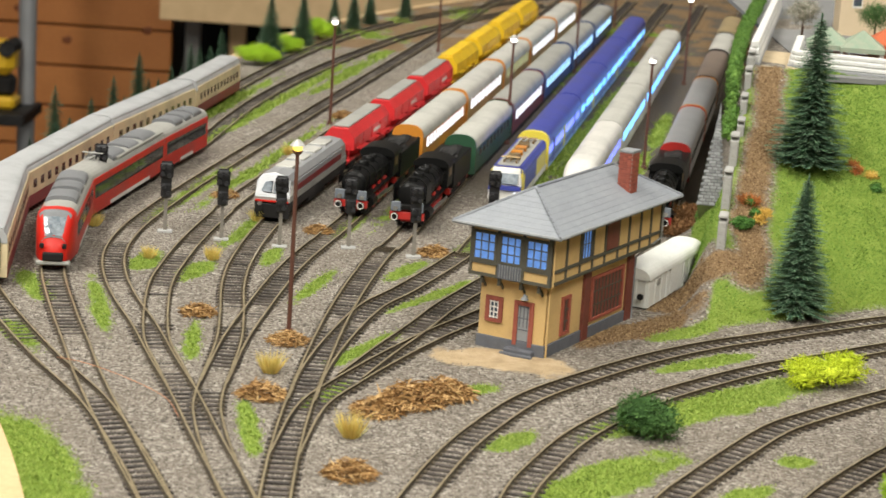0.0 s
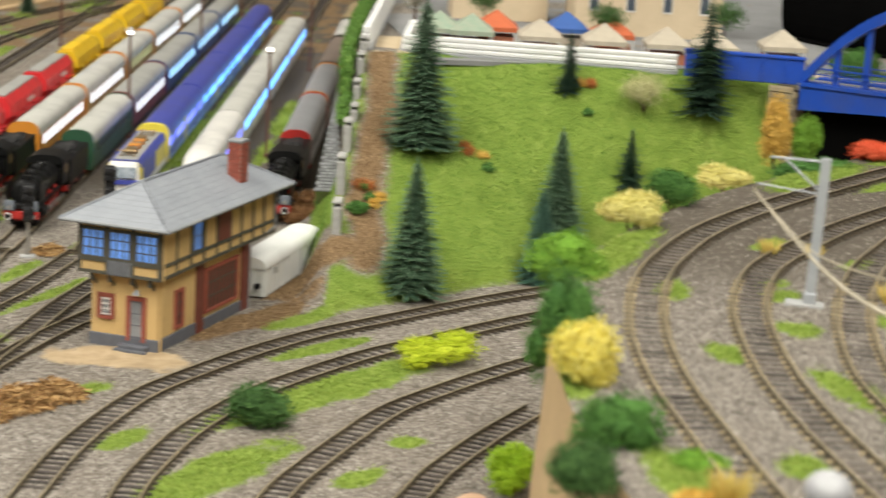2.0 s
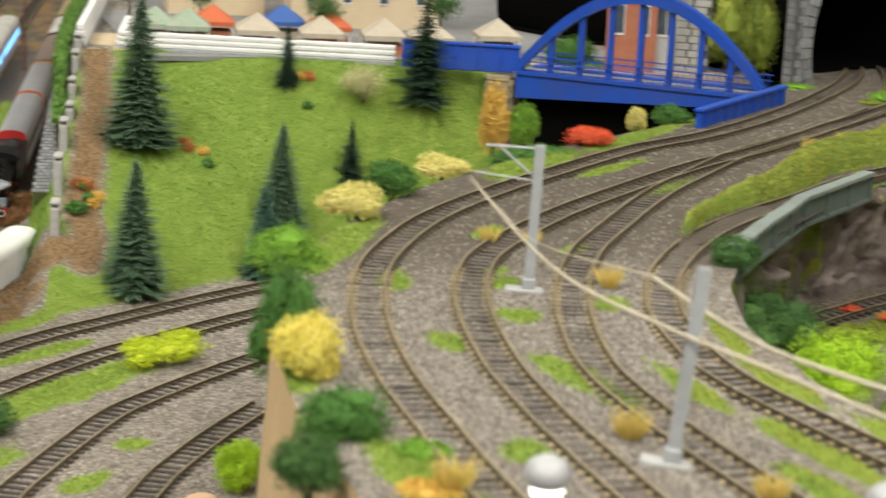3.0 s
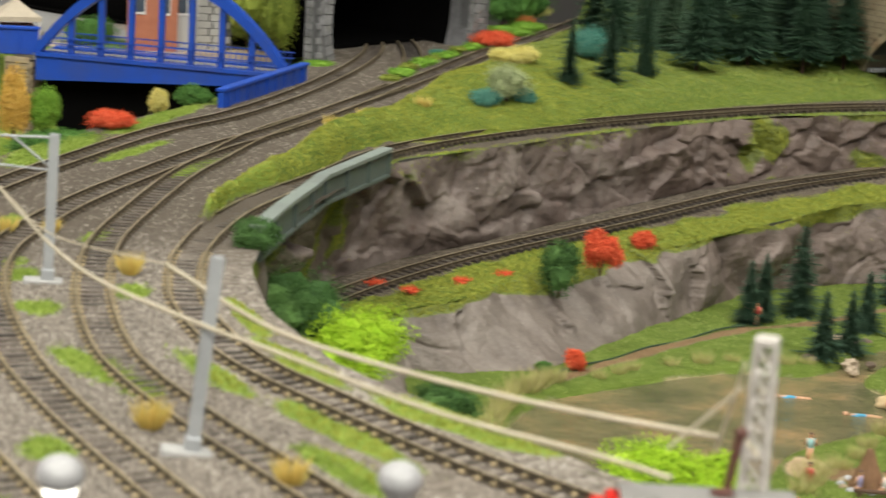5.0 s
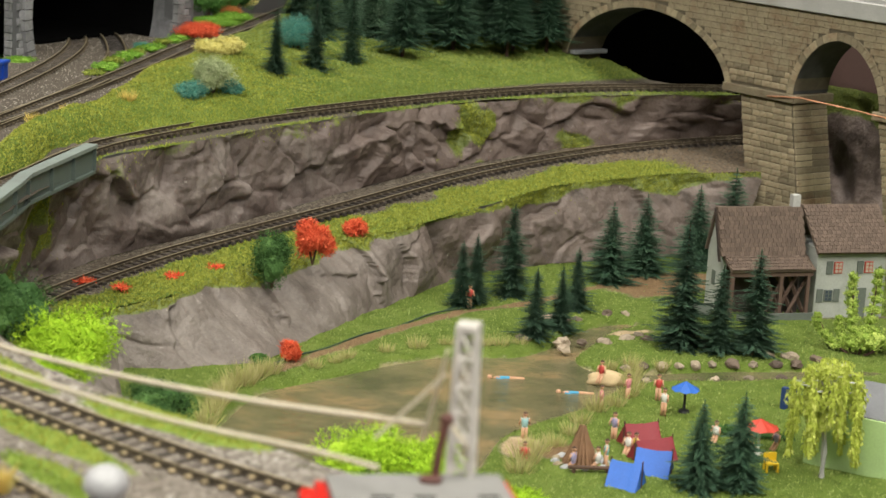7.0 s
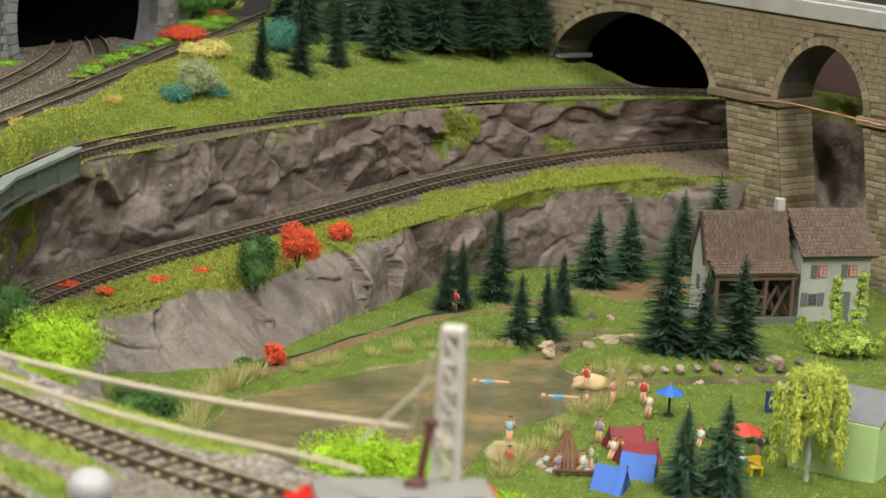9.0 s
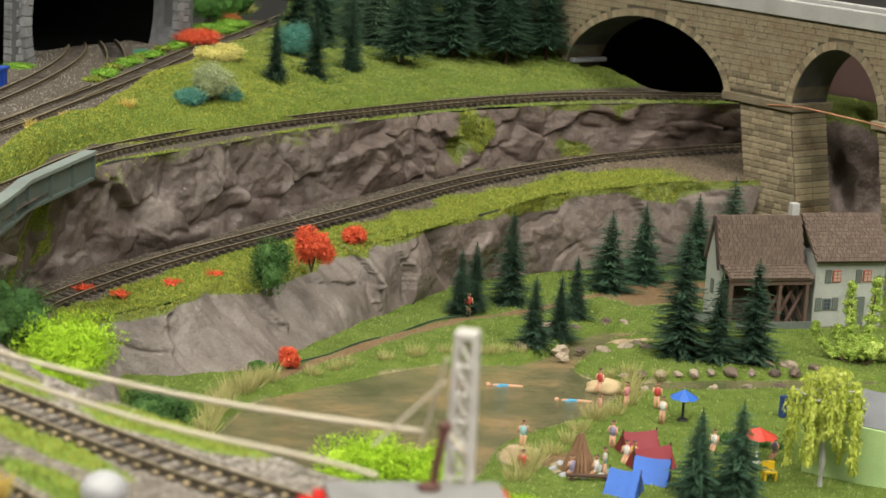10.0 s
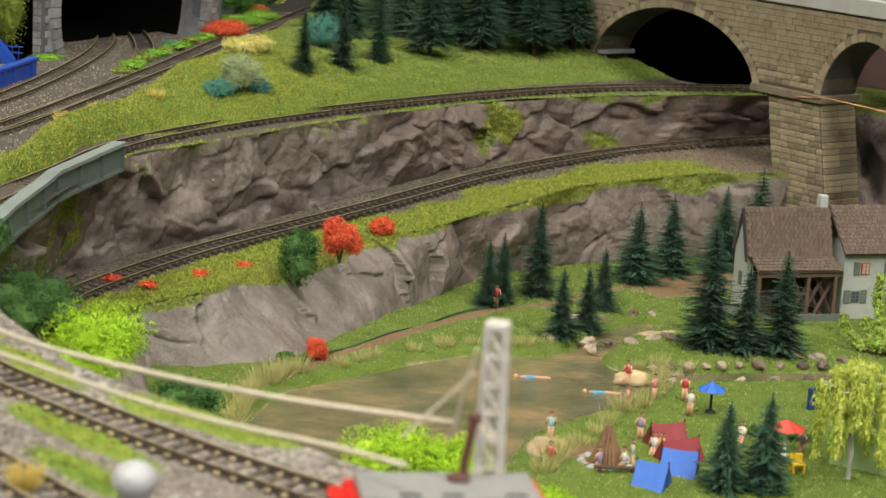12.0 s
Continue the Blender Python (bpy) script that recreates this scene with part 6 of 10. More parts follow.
# ---- stone, walls and bridges ----
STONE = paint("pale_ashlar", (0.335, 0.28, 0.18), (0.24, 0.195, 0.128), 7, 0.9, 0, 0.9, vary=0.36, dirt=(0.22, 0.14, 0.08), grain=1.3)
STONE_JOINT = paint("ashlar_joint", (0.13, 0.108, 0.07), (0.085, 0.07, 0.048), 5, 0.95, 0, 0.2)
SLOPE_STONE = paint("paving_stone", (0.27, 0.275, 0.28), (0.20, 0.205, 0.21), 4, 0.9, 0, 0.2, vary=0.25)
PORTAL_STONE = paint("portal_stone", (0.24, 0.24, 0.245), (0.17, 0.17, 0.175), 4, 0.9, 0, 0.25, vary=0.25, dirt=(0.10, 0.10, 0.09))
GREYSTONE = paint("grey_stone", (0.40, 0.41, 0.42), (0.31, 0.32, 0.33), 5, 0.85, 0, 0.15, vary=0.18)
GREYJOINT = paint("grey_joint", (0.11, 0.112, 0.115), (0.08, 0.08, 0.083), 5, 0.95, 0, 0.1)
CONC_LIGHT = paint("light_concrete", (0.45, 0.445, 0.425), (0.37, 0.365, 0.35), 14, 0.85, 0, 0.1, dirt=(0.33, 0.31, 0.27))
POST_STONE = paint("post_stone", (0.40, 0.395, 0.375), (0.29, 0.285, 0.27), 5, 0.85, 0, 0.2, dirt=(0.18, 0.17, 0.14))
# Flat black that stands in for darkness inside hollows and gaps.
DARK_FILL = paint("dark_fill_black", (0.004, 0.004, 0.004), (0.003, 0.003, 0.003), 20, 1.0, 0, 0, spec=0.0)
LINING = paint("tunnel_lining", (0.20, 0.20, 0.21), (0.13, 0.13, 0.135), 16, 0.85, 0, 0.1, dirt=(0.05, 0.05, 0.05))
BRIDGE_BLUE = coat("bridge_blue", (0.012, 0.07, 0.44), 0.4)
GIRDER = coat("girder_grey_green", (0.105, 0.135, 0.12), 0.55)
GIRDER_PALE = coat("girder_pale_top", (0.22, 0.26, 0.235), 0.5)
WALL_WHITE = paint("white_wall", (0.72, 0.72, 0.70), (0.62, 0.62, 0.61), 12, 0.8, 0, 0.1)
# Blotchy grey, darkened for the shade under the arches.
SOFFIT = paint("shaded_soffit", (0.075, 0.075, 0.073), (0.04, 0.04, 0.038), 14, 0.9, 0, 0.1, dirt=(0.03, 0.029, 0.028))
ASPHALT = paint("street_grey", (0.22, 0.22, 0.22), (0.17, 0.17, 0.17), 20, 0.9, 0, 0.1)
PAVING = paint("sand_paving", (0.50, 0.40, 0.26), (0.42, 0.33, 0.21), 12, 0.85, 0, 0.1)
ROOF_RED = paint("red_roof", (0.62, 0.07, 0.05), (0.50, 0.05, 0.04), 8, 0.6, 0, 0.1)
HOUSE_CREAM = paint("house_cream", (0.62, 0.50, 0.34), (0.55, 0.44, 0.29), 12, 0.8, 0, 0.05)
CANVAS = paint("pale_canvas", (0.46, 0.40, 0.31), (0.36, 0.32, 0.25), 9, 0.8, 0, 0.05)
CANVAS_GREEN = paint("green_canvas", (0.24, 0.33, 0.24), (0.36, 0.35, 0.27), 6, 0.8, 0, 0.05)
CANVAS_ORANGE = paint("orange_canvas", (0.52, 0.12, 0.04), (0.42, 0.09, 0.03), 6, 0.7, 0, 0.05)
CANVAS_BLUE = paint("blue_canvas", (0.03, 0.10, 0.34), (0.025, 0.08, 0.28), 6, 0.7, 0, 0.05)
BRICK_HOUSE = paint("brick_house", (0.42, 0.16, 0.09), (0.34, 0.12, 0.065), 6, 0.8, 0, 0.1)
COPPER = paint("bare_copper", (0.60, 0.30, 0.18), (0.45, 0.20, 0.11), 6, 0.4, 0.8, 0)
MAST_GREY = paint("mast_grey", (0.42, 0.44, 0.46), (0.35, 0.37, 0.39), 6, 0.5, 0.2, 0.02)
MAST_PALE = paint("mast_pale", (0.56, 0.53, 0.49), (0.45, 0.42, 0.39), 6, 0.55, 0.1, 0.02)
WIRE = paint("wire_tan", (0.58, 0.52, 0.40), (0.48, 0.42, 0.31), 8, 0.5, 0.2, 0)


def arch_z(s, a, b, foot, rise):
    """Height of an arch's inner line over the stretch a to b, or None outside it."""
    if not a < s < b:
        return None
    k = (2 * s - a - b) / (b - a)
    return foot + rise * max(0.0, 1 - k * k) ** 0.6


def viaduct():
    """Runs along the world's y; local x is the distance towards the camera side from its far end."""
    t = thing("stone_viaduct", "pale ochre ashlar viaduct with round arches and concrete parapet", "bridge", 848, 1080, 0, -90)
    arches = ((148, 281, 88, 34), (331, 391, 90, 32), (430, 564, 88, 34))
    top, x0, x1, y0, y1 = 134.5, -40.0, 640.0, 0.0, 26.0  # local y grows away to the east

    def soffit(s):
        for a in arches:
            z = arch_z(s, *a)
            if z is not None:
                return z
        return 0.0
    cuts = sorted({x0, x1, 293.0, *[v for a, b, *_ in arches for v in (a, b, *np.linspace(a, b, 26))]})
    bm = bmesh.new()
    for s0, s1 in zip(cuts, cuts[1:]):
        mid = (s0 + s1) / 2
        open_ = any(a < mid < b for a, b, *_ in arches) or 281 < mid < 293.0
        z0 = max(soffit(s0 + 1e-6), 85 if mid > 281 else 88) if open_ else -5
        z1 = max(soffit(s1 - 1e-6), 85 if mid > 281 else 88) if open_ else -5
        for za, zb_, zt in ((z0, z1, top),) if open_ else ((85, 85, top), (-5, -5, 85)):
            v = [bm.verts.new(p) for p in ((s0, y0, za), (s1, y0, zb_), (s1, y0, zt), (s0, y0, zt), (s0, y1, za), (s1, y1, zb_), (s1, y1, zt), (s0, y1, zt))]
            for f in ((0, 1, 2, 3), (5, 4, 7, 6), (3, 2, 6, 7), (4, 5, 1, 0), (0, 3, 7, 4), (1, 5, 6, 2)):
                bm.faces.new([v[i] for i in f])
    bmesh.ops.remove_doubles(bm, verts=bm.verts[:], dist=0.001)

    def lean(z):
        """The piers stand a little askew: their feet lie further along."""
        return 0.19 * max(0.0, 85 - z)
    for v in bm.verts:
        v.co.x += lean(v.co.z) if v.co.x > 280 else 0.0
    body = part("masonry_core", bm, STONE_JOINT, t)
    # courses of blocks on the seen face and on the reveals of the piers
    r = random.Random(4)
    shapes = {}

    def block(w, h):
        key = (round(w * 2) / 2, round(h * 10) / 10)
        if key not in shapes:
            shapes[key] = mesh_of("stone", box(bmesh.new(), -key[0] / 2 + 0.16, key[0] / 2 - 0.16, -0.55, 0.3, -key[1] / 2 + 0.16, key[1] / 2 - 0.16, 0.18), STONE)
        return shapes[key]
    singles, rest = 0, bmesh.new()
    h = 3.3

    def clear(s, w, z):
        """No part of a block lies in an arch or in its ring of voussoirs."""
        for e in (s + 0.2, s + w / 2, s + w - 0.2):
            if z < 85 and 280 < e < 293.2:
                return False
            for a, b, foot, rise in arches:
                if a - 4.2 < e < b + 4.2:
                    if z < foot - 1:
                        if a < e < b:
                            return False
                    elif z + 0.6 < foot + (rise + 4.0) * max(0.0, 1 - ((2 * e - a - b) / (b - a + 8.2)) ** 2) ** 0.6:
                        return False
        return True
    z = 2.0
    while z < top - h:
        s = 96 + r.uniform(0, 4)
        while s < 470:
            full = r.choice((5, 6, 7, 8))
            for w in (full, full / 2, 2.0, 1.0):
                if clear(s, w, z):
                    break
            else:
                s += 0.5
                continue
            mid, proud = s + w / 2, r.uniform(-0.12, 0.12)
            if not 84 < z + h / 2 < 90.5:
                if singles < 300 and w > 3 and (s > 280 or z > 100) and s < 420:
                    piece("stone", block(w, h), body, mm(mid + (lean(z + h / 2) if s > 280 else 0), proud, z + h / 2))
                    singles += 1
                else:
                    e = lean(z + h / 2) if s > 280 else 0
                    box(rest, s + e + 0.16, s + e + w - 0.1, -0.5 + proud, 0.3, z + 0.16, z + h - 0.16)
            s += w
        z += h
    part("far_stone", rest, STONE, body, kind="stuff")
    n = 0
    for a, b, foot, rise in arches[:2]:
        k = int((b - a) * 0.36)
        for i in range(k):
            w0, w1 = math.pi * i / k, math.pi * (i + 0.94) / k
            v = bmesh.new()
            cx, rx = (a + b) / 2, (b - a) / 2
            q = [(cx - (rx + g) * math.cos(w_), foot + (rise + g) * max(0.0, math.sin(w_)) ** 1.2) for w_, g in ((w0, 0), (w1, 0), (w1, 4.2), (w0, 4.2))]
            f0 = [v.verts.new((x, -0.9, zz)) for x, zz in q]
            f1 = [v.verts.new((x, 6.0, zz)) for x, zz in q]
            v.faces.new(f0)
            v.faces.new(f1[::-1])
            for j in range(4):
                v.faces.new((f0[j], f1[j], f1[(j + 1) % 4], f0[(j + 1) % 4]))
            bmesh.ops.recalc_face_normals(v, faces=v.faces[:])
            part("arch_stone", v, STONE, body)
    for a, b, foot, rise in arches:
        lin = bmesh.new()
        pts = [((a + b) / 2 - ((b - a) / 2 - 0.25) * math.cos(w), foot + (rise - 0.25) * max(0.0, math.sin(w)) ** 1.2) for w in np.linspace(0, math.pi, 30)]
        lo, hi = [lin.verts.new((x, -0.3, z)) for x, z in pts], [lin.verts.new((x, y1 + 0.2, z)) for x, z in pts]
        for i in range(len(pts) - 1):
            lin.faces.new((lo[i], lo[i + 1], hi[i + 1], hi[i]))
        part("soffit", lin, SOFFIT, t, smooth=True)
    for a, b in ((284, 331), (391, 430)):
        part("pier_cap", box(bmesh.new(), a - 3.2, b + 3.2, -2.6, y1 + 2.6, 85.2, 89.6, 0.4), STONE, t)
        for k in range(25):
            zz = 2 + k * 3.3
            part("quoin", box(bmesh.new(), b + lean(zz) - 0.5, b + lean(zz) + 0.7, 0.2, y1 * 0.48, zz + 0.2, zz + 3.1, 0.15), STONE, t)
            part("quoin", box(bmesh.new(), b + lean(zz) - 0.5, b + lean(zz) + 0.7, y1 * 0.5, y1 - 0.3, zz + 0.2, zz + 3.1, 0.15), STONE, t)
    part("impost", box(bmesh.new(), 149, 153.5, 0.6, y1 + 1, 87.5, 90, 0.4), GREYPAINT, t)
    part("parapet", box(bmesh.new(), x0, x1, -2.2, 2.0, top, top + 9, 0.5), CONC_LIGHT, t, "pale concrete parapet")
    part("parapet", box(bmesh.new(), x0, x1, y1 - 2.0, y1 + 2.2, top, top + 9, 0.5), CONC_LIGHT, t)
    part("roadway", box(bmesh.new(), x0, x1, 1, y1 - 1, top - 1, top + 0.6), ASPHALT, t)
    cw = bmesh.new()
    tube(cw, [(316, -3.4, 87), (340, -3.0, 89.4), (378, -2.6, 88.5), (420, -3, 87)], 0.4, 6)
    part("loose_wire", cw, COPPER, t, "bare copper wire")


viaduct()
# dark back of the arches: the hall beyond is closed by the layout's brown back scene
BACKSCENE = paint("brown_back_scene", (0.10, 0.055, 0.045), (0.07, 0.04, 0.034), 60, 0.9, 0, 0.1)
lone("back_scene", box(bmesh.new(), 940, 948, 560, 1000, -5, 131), BACKSCENE, "dark brown painted back board behind the viaduct", "back board", kind="structure")
yy = np.linspace(560, 840, 110)
skirt("back_cliff", np.column_stack([np.full(110, 934.0), yy[::-1]]), np.full(110, 84.0), np.full(110, 0.0), np.column_stack([np.full(110, 912.0), yy[::-1]]), ROCK, "dark rock face behind the viaduct pier", 5.0, 30, 91, grass=tufted(93, 1.0, 0.6))
# Added black panel: the darkness behind the large arch, put into colour.
lone("arch_void", box(bmesh.new(), 900, 906, 826, 1000, 70, 131), DARK_FILL, "black panel standing in for the darkness behind the large arch", "back board", kind="structure")


def portal():
    """Tunnel mouth; local x across the mouth, y into the hill."""
    t = thing("tunnel_portal", "grey stone tunnel portal with a black mouth and concrete lining", "tunnel", 596, 1038, 85, 22.5)
    R = 64.0
    DIP = math.asin(23 / R)
    n = 46

    def ring(r0, r1, y0, y1, name, material, gap=0.9, parent=t):
        for i in range(n):
            a0, a1 = -DIP + (math.pi + 2 * DIP) * i / n, -DIP + (math.pi + 2 * DIP) * (i + gap) / n
            q = [(-r * math.cos(a), 22 + r * math.sin(a)) for r, a in ((r0, a0), (r0, a1), (r1, a1), (r1, a0))]
            v = bmesh.new()
            f0, f1 = [v.verts.new((x, y0, z)) for x, z in q], [v.verts.new((x, y1, z)) for x, z in q]
            v.faces.new(f0)
            v.faces.new(f1[::-1])
            for j in range(4):
                v.faces.new((f0[j], f1[j], f1[(j + 1) % 4], f0[(j + 1) % 4]))
            bmesh.ops.recalc_face_normals(v, faces=v.faces[:])
            part(name, v, material, parent)
    ring(R, R + 6, -1.5, 6, "arch_stone", PORTAL_STONE)
    for s in (-1, 1):
        wide = 1 if s < 0 else 2
        part("wing_wall", box(bmesh.new(), *sorted((s * (R - 1), s * (R + 4 + 7.6 * wide))), 2, 8, -4, 130), GREYJOINT, t)
        for r in range(20):
            for k in range(wide):
                x = s * (R - 0.5 + k * 7.6 + (2 if r % 2 else 0))
                part("stone", box(bmesh.new(), *sorted((x, x + s * 7.2)), 1.2, 2.4, -3 + r * 4.0, 0.6 + r * 4.0, 0.25), PORTAL_STONE, t)
            if s < 0:
                x = -(R + 11.4)
                part("stone", box(bmesh.new(), x - 0.9, x, 2.2 + (r % 2) * 0.4, 7.6, -3 + r * 4.0, 0.6 + r * 4.0, 0.25), PORTAL_STONE, t)
    lin = bmesh.new()
    pts = [(-R * math.cos(a), 22 + R * math.sin(a)) for a in np.linspace(-DIP, math.pi + DIP, 40)]
    lo, hi = [lin.verts.new((x, 3, z)) for x, z in pts], [lin.verts.new((x * 0.99, 16, z)) for x, z in pts]
    for i in range(len(pts) - 1):
        lin.faces.new((lo[i], hi[i], hi[i + 1], lo[i + 1]))
    part("lining", lin, LINING, t, smooth=True)
    # Black tube: the tunnel's darkness is put into its colour.
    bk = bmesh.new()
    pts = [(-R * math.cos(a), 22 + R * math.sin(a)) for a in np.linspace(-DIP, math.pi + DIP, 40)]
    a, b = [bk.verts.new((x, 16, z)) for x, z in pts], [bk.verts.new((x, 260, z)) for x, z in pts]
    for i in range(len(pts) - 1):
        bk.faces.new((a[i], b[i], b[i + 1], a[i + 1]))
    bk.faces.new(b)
    part("tunnel_tube", bk, DARK_FILL, t)
    # Added black slab hides the rails, in place of the dark inside.
    part("tunnel_floor", box(bmesh.new(), -R - 3, R + 3, 30, 258, -3, 2.4), DARK_FILL, t)


portal()


def blue_bridge():
    """Local x runs along the near arch, from the meadow side to the track side."""
    t = thing("arch_bridge", "bright blue steel tied-arch road bridge", "bridge", 380, 1031, 0, math.degrees(math.atan2(-84, 98)))
    Ln, D = 129.0, 24.0

    def arch(y):
        b = bmesh.new()
        pts = [(s, 90 + 42 * (1 - ((s - 64.5) / 66) ** 2)) for s in np.linspace(-2, 131, 30)]
        for (s0, z0), (s1, z1) in zip(pts, pts[1:]):
            v = [b.verts.new(p) for p in ((s0, y - 3.2, z0 - 3.2), (s1, y - 3.2, z1 - 3.2), (s1, y - 3.2, z1 + 3.2), (s0, y - 3.2, z0 + 3.2), (s0, y + 3.2, z0 - 3.2), (s1, y + 3.2, z1 - 3.2), (s1, y + 3.2, z1 + 3.2), (s0, y + 3.2, z0 + 3.2))]
            for f in ((0, 1, 2, 3), (5, 4, 7, 6), (3, 2, 6, 7), (4, 5, 1, 0)):
                b.faces.new([v[i] for i in f])
        bmesh.ops.remove_doubles(b, verts=b.verts[:], dist=0.01)
        return b
    for y in (0, D):
        if y == 0:
            part("arch", arch(y), BRIDGE_BLUE, t)
        for k in range(1, 8 if y == 0 else 1):
            s = 129 * k / 8
            z = 88 + 42 * (1 - ((s - 64.5) / 66) ** 2)
            part("hanger", box(bmesh.new(), s - 1.5, s + 1.5, y - 1.3, y + 1.3, 86, z), BRIDGE_BLUE, t)
        r = bmesh.new()
        for z in (96.5, 93.5):
            box(r, 0, Ln, y - 2.4, y - 1.9, z - 0.3, z + 0.3)
        for k in range(40):
            box(r, 2 + k * 3.2, 2.3 + k * 3.2, y - 2.3, y - 2.0, 88, 96.5)
        part("railing", r, BRIDGE_BLUE, t)
        g = bmesh.new()
        prism(g, [(y - 3, 74), (y + 3, 74), (y + 3, 88.5), (y - 3, 88.5)], -2, Ln + 2)
        for v in g.verts:
            if v.co.z < 80 and v.co.x > 60:
                v.co.z += 7.5
        box(g, -2, Ln + 2, y - 4.2, y + 4.2, 86.6, 88.6)
        part("girder", g, BRIDGE_BLUE, t)
    part("deck", box(bmesh.new(), -4, Ln + 4, -2, D + 2, 84, 87.6), ASPHALT, t)


blue_bridge()


def span_box(name, a, b, z0, z1, th, material, label, cat, cap=True, parent=None):
    d = math.degrees(math.atan2(b[1] - a[1], b[0] - a[0]))
    ln = math.hypot(b[0] - a[0], b[1] - a[1])
    t = thing(name, label, cat, a[0], a[1], 0, d)
    part("panel", box(bmesh.new(), 0, ln, -th / 2, th / 2, z0, z1, 0.3), material, t)
    if cap:
        part("coping", box(bmesh.new(), -0.6, ln + 0.6, -th / 2 - 0.9, th / 2 + 0.9, z1, z1 + 1.6, 0.3), material, t)
    return t, ln


t, ln = span_box("bridge_parapet", (410, 868), (490, 946), 83, 92.5, 3, BRIDGE_BLUE, "blue steel plate parapet beside the track", "parapet")
for k in range(9):
    part("stiffener", box(bmesh.new(), 4 + k * 12.4, 5 + k * 12.4, -2.3, -1.5, 84, 92.5), BRIDGE_BLUE, t)
t, ln = span_box("bridge_parapet", (322, 1058), (380, 1036), 86, 99, 3, BRIDGE_BLUE, "blue steel plate parapet at the end of the white wall", "parapet")
for k in range(5):
    part("stiffener", box(bmesh.new(), 4 + k * 12, 5 + k * 12, -2.3, -1.5, 87, 99), BRIDGE_BLUE, t)
# added black panel: the darkness of the hollow under the road
lone("underpass", box(bmesh.new(), -4, 150, 9, 12, 20, 84), DARK_FILL, "black panel standing in for the darkness under the bridge", "underpass", 380, 1031, 0, math.degrees(math.atan2(-84, 98)), kind="structure")
t = thing("abutment", "brown stone bridge abutment beside the hollow", "bridge abutment", 379, 1037, 0, -40)
part("core", box(bmesh.new(), -14, 0, -8, 14, 40, 84), STONE_JOINT, t)
for r in range(13):
    for k in range(4):
        part("stone", box(bmesh.new(), -0.4, 0.8, -8 + k * 5.4 + (1 if r % 2 else 0), -3 + k * 5.4 + (1 if r % 2 else 0), 40.3 + r * 3.3, 43.2 + r * 3.3, 0.2), STONE, t)
for k in range(13):
    part("stone", box(bmesh.new(), -13.6, -0.4, -9, -7.8, 40.3 + k * 3.5, 43.3 + k * 3.5, 0.2), STONE, t)

# ---- plate girder of the curved track ----
t = thing("plate_girder", "grey-green steel plate girder beside the curved track", "bridge girder")
G_LINE = np.vstack([resample([(308, 602), (376, 692)], 19)[:-1], resample([(376, 692), (429, 740)], 13)])
for name, z0, z1, w0, w1 in (("web", 81, 90.5, -0.6, 0.6), ("top_flange", 90.5, 92.0, -2.6, 2.6), ("bottom_flange", 79.8, 81, -1.8, 1.8)):
    d = np.gradient(G_LINE, axis=0)
    nn = np.stack([d[:, 1], -d[:, 0]], 1)
    nn /= np.linalg.norm(nn, axis=1)[:, None]
    bm = bmesh.new()
    rings = []
    for (x, y), (a, b) in zip(G_LINE, nn):
        dz = -2.6 * smooth01((y - 620) / 70)
        rings.append([bm.verts.new((x + a * w, y + b * w, z + dz)) for w, z in ((w0, z0), (w1, z0), (w1, z1), (w0, z1))])
    for p, q_ in zip(rings, rings[1:]):
        for i in range(4):
            bm.faces.new((p[i], p[(i + 1) % 4], q_[(i + 1) % 4], q_[i]))
    bm.faces.new(rings[0])
    bm.faces.new(rings[-1][::-1])
    bmesh.ops.recalc_face_normals(bm, faces=bm.faces[:])
    part(name, bm, GIRDER_PALE if name == "top_flange" else GIRDER, t)
for k in (0, 4, 9, 14, 18, 22, 26, 30):
    (x, y), (a, b) = G_LINE[k], nn[k]
    dz = -2.6 * float(smooth01((y - 620) / 70))
    ang = math.degrees(math.atan2(b, a))
    ob = part("stiffener", box(bmesh.new(), 0.4, 2.0, -0.4, 0.4, 81, 90.5), GIRDER, t)
    ob.matrix_basis = mm(x, y, dz, 0, 0, ang)

# ---- stone slope, posts, hedge line and the street above the meadow ----
SLAB = [Vector((127.8, 1043, 22)), Vector((140.6, 1041.9, 22)), Vector((148.5, 1145, 59.8))]
b = bmesh.new()
up_, low_ = [b.verts.new(p) for p in SLAB], [b.verts.new((p.x + 5, p.y + 6, -1)) for p in SLAB]
b.faces.new(up_)
for i in range(3):
    b.faces.new((up_[i], low_[i], low_[(i + 1) % 3], up_[(i + 1) % 3]))
bmesh.ops.recalc_face_normals(b, faces=b.faces[:])
for f in b.faces:
    f.material_index = 0 if all(v in up_ for v in f.verts) else 1
slope = lone("stone_slope", b, [GREYJOINT, paint("mossy_bank", (0.13, 0.16, 0.045), (0.085, 0.095, 0.035), 4, 0.9, 0, 0.4)], "grey block-paved top of the retaining wall beside the yard", "retaining wall", kind="structure")
n_up = (SLAB[1] - SLAB[0]).cross(SLAB[2] - SLAB[0]).normalized()
blk = mesh_of("stone", box(bmesh.new(), -0.5, 0.5, -1.36, 1.36, -0.4, 0.4, 0.12), SLOPE_STONE)
rr = random.Random(3)
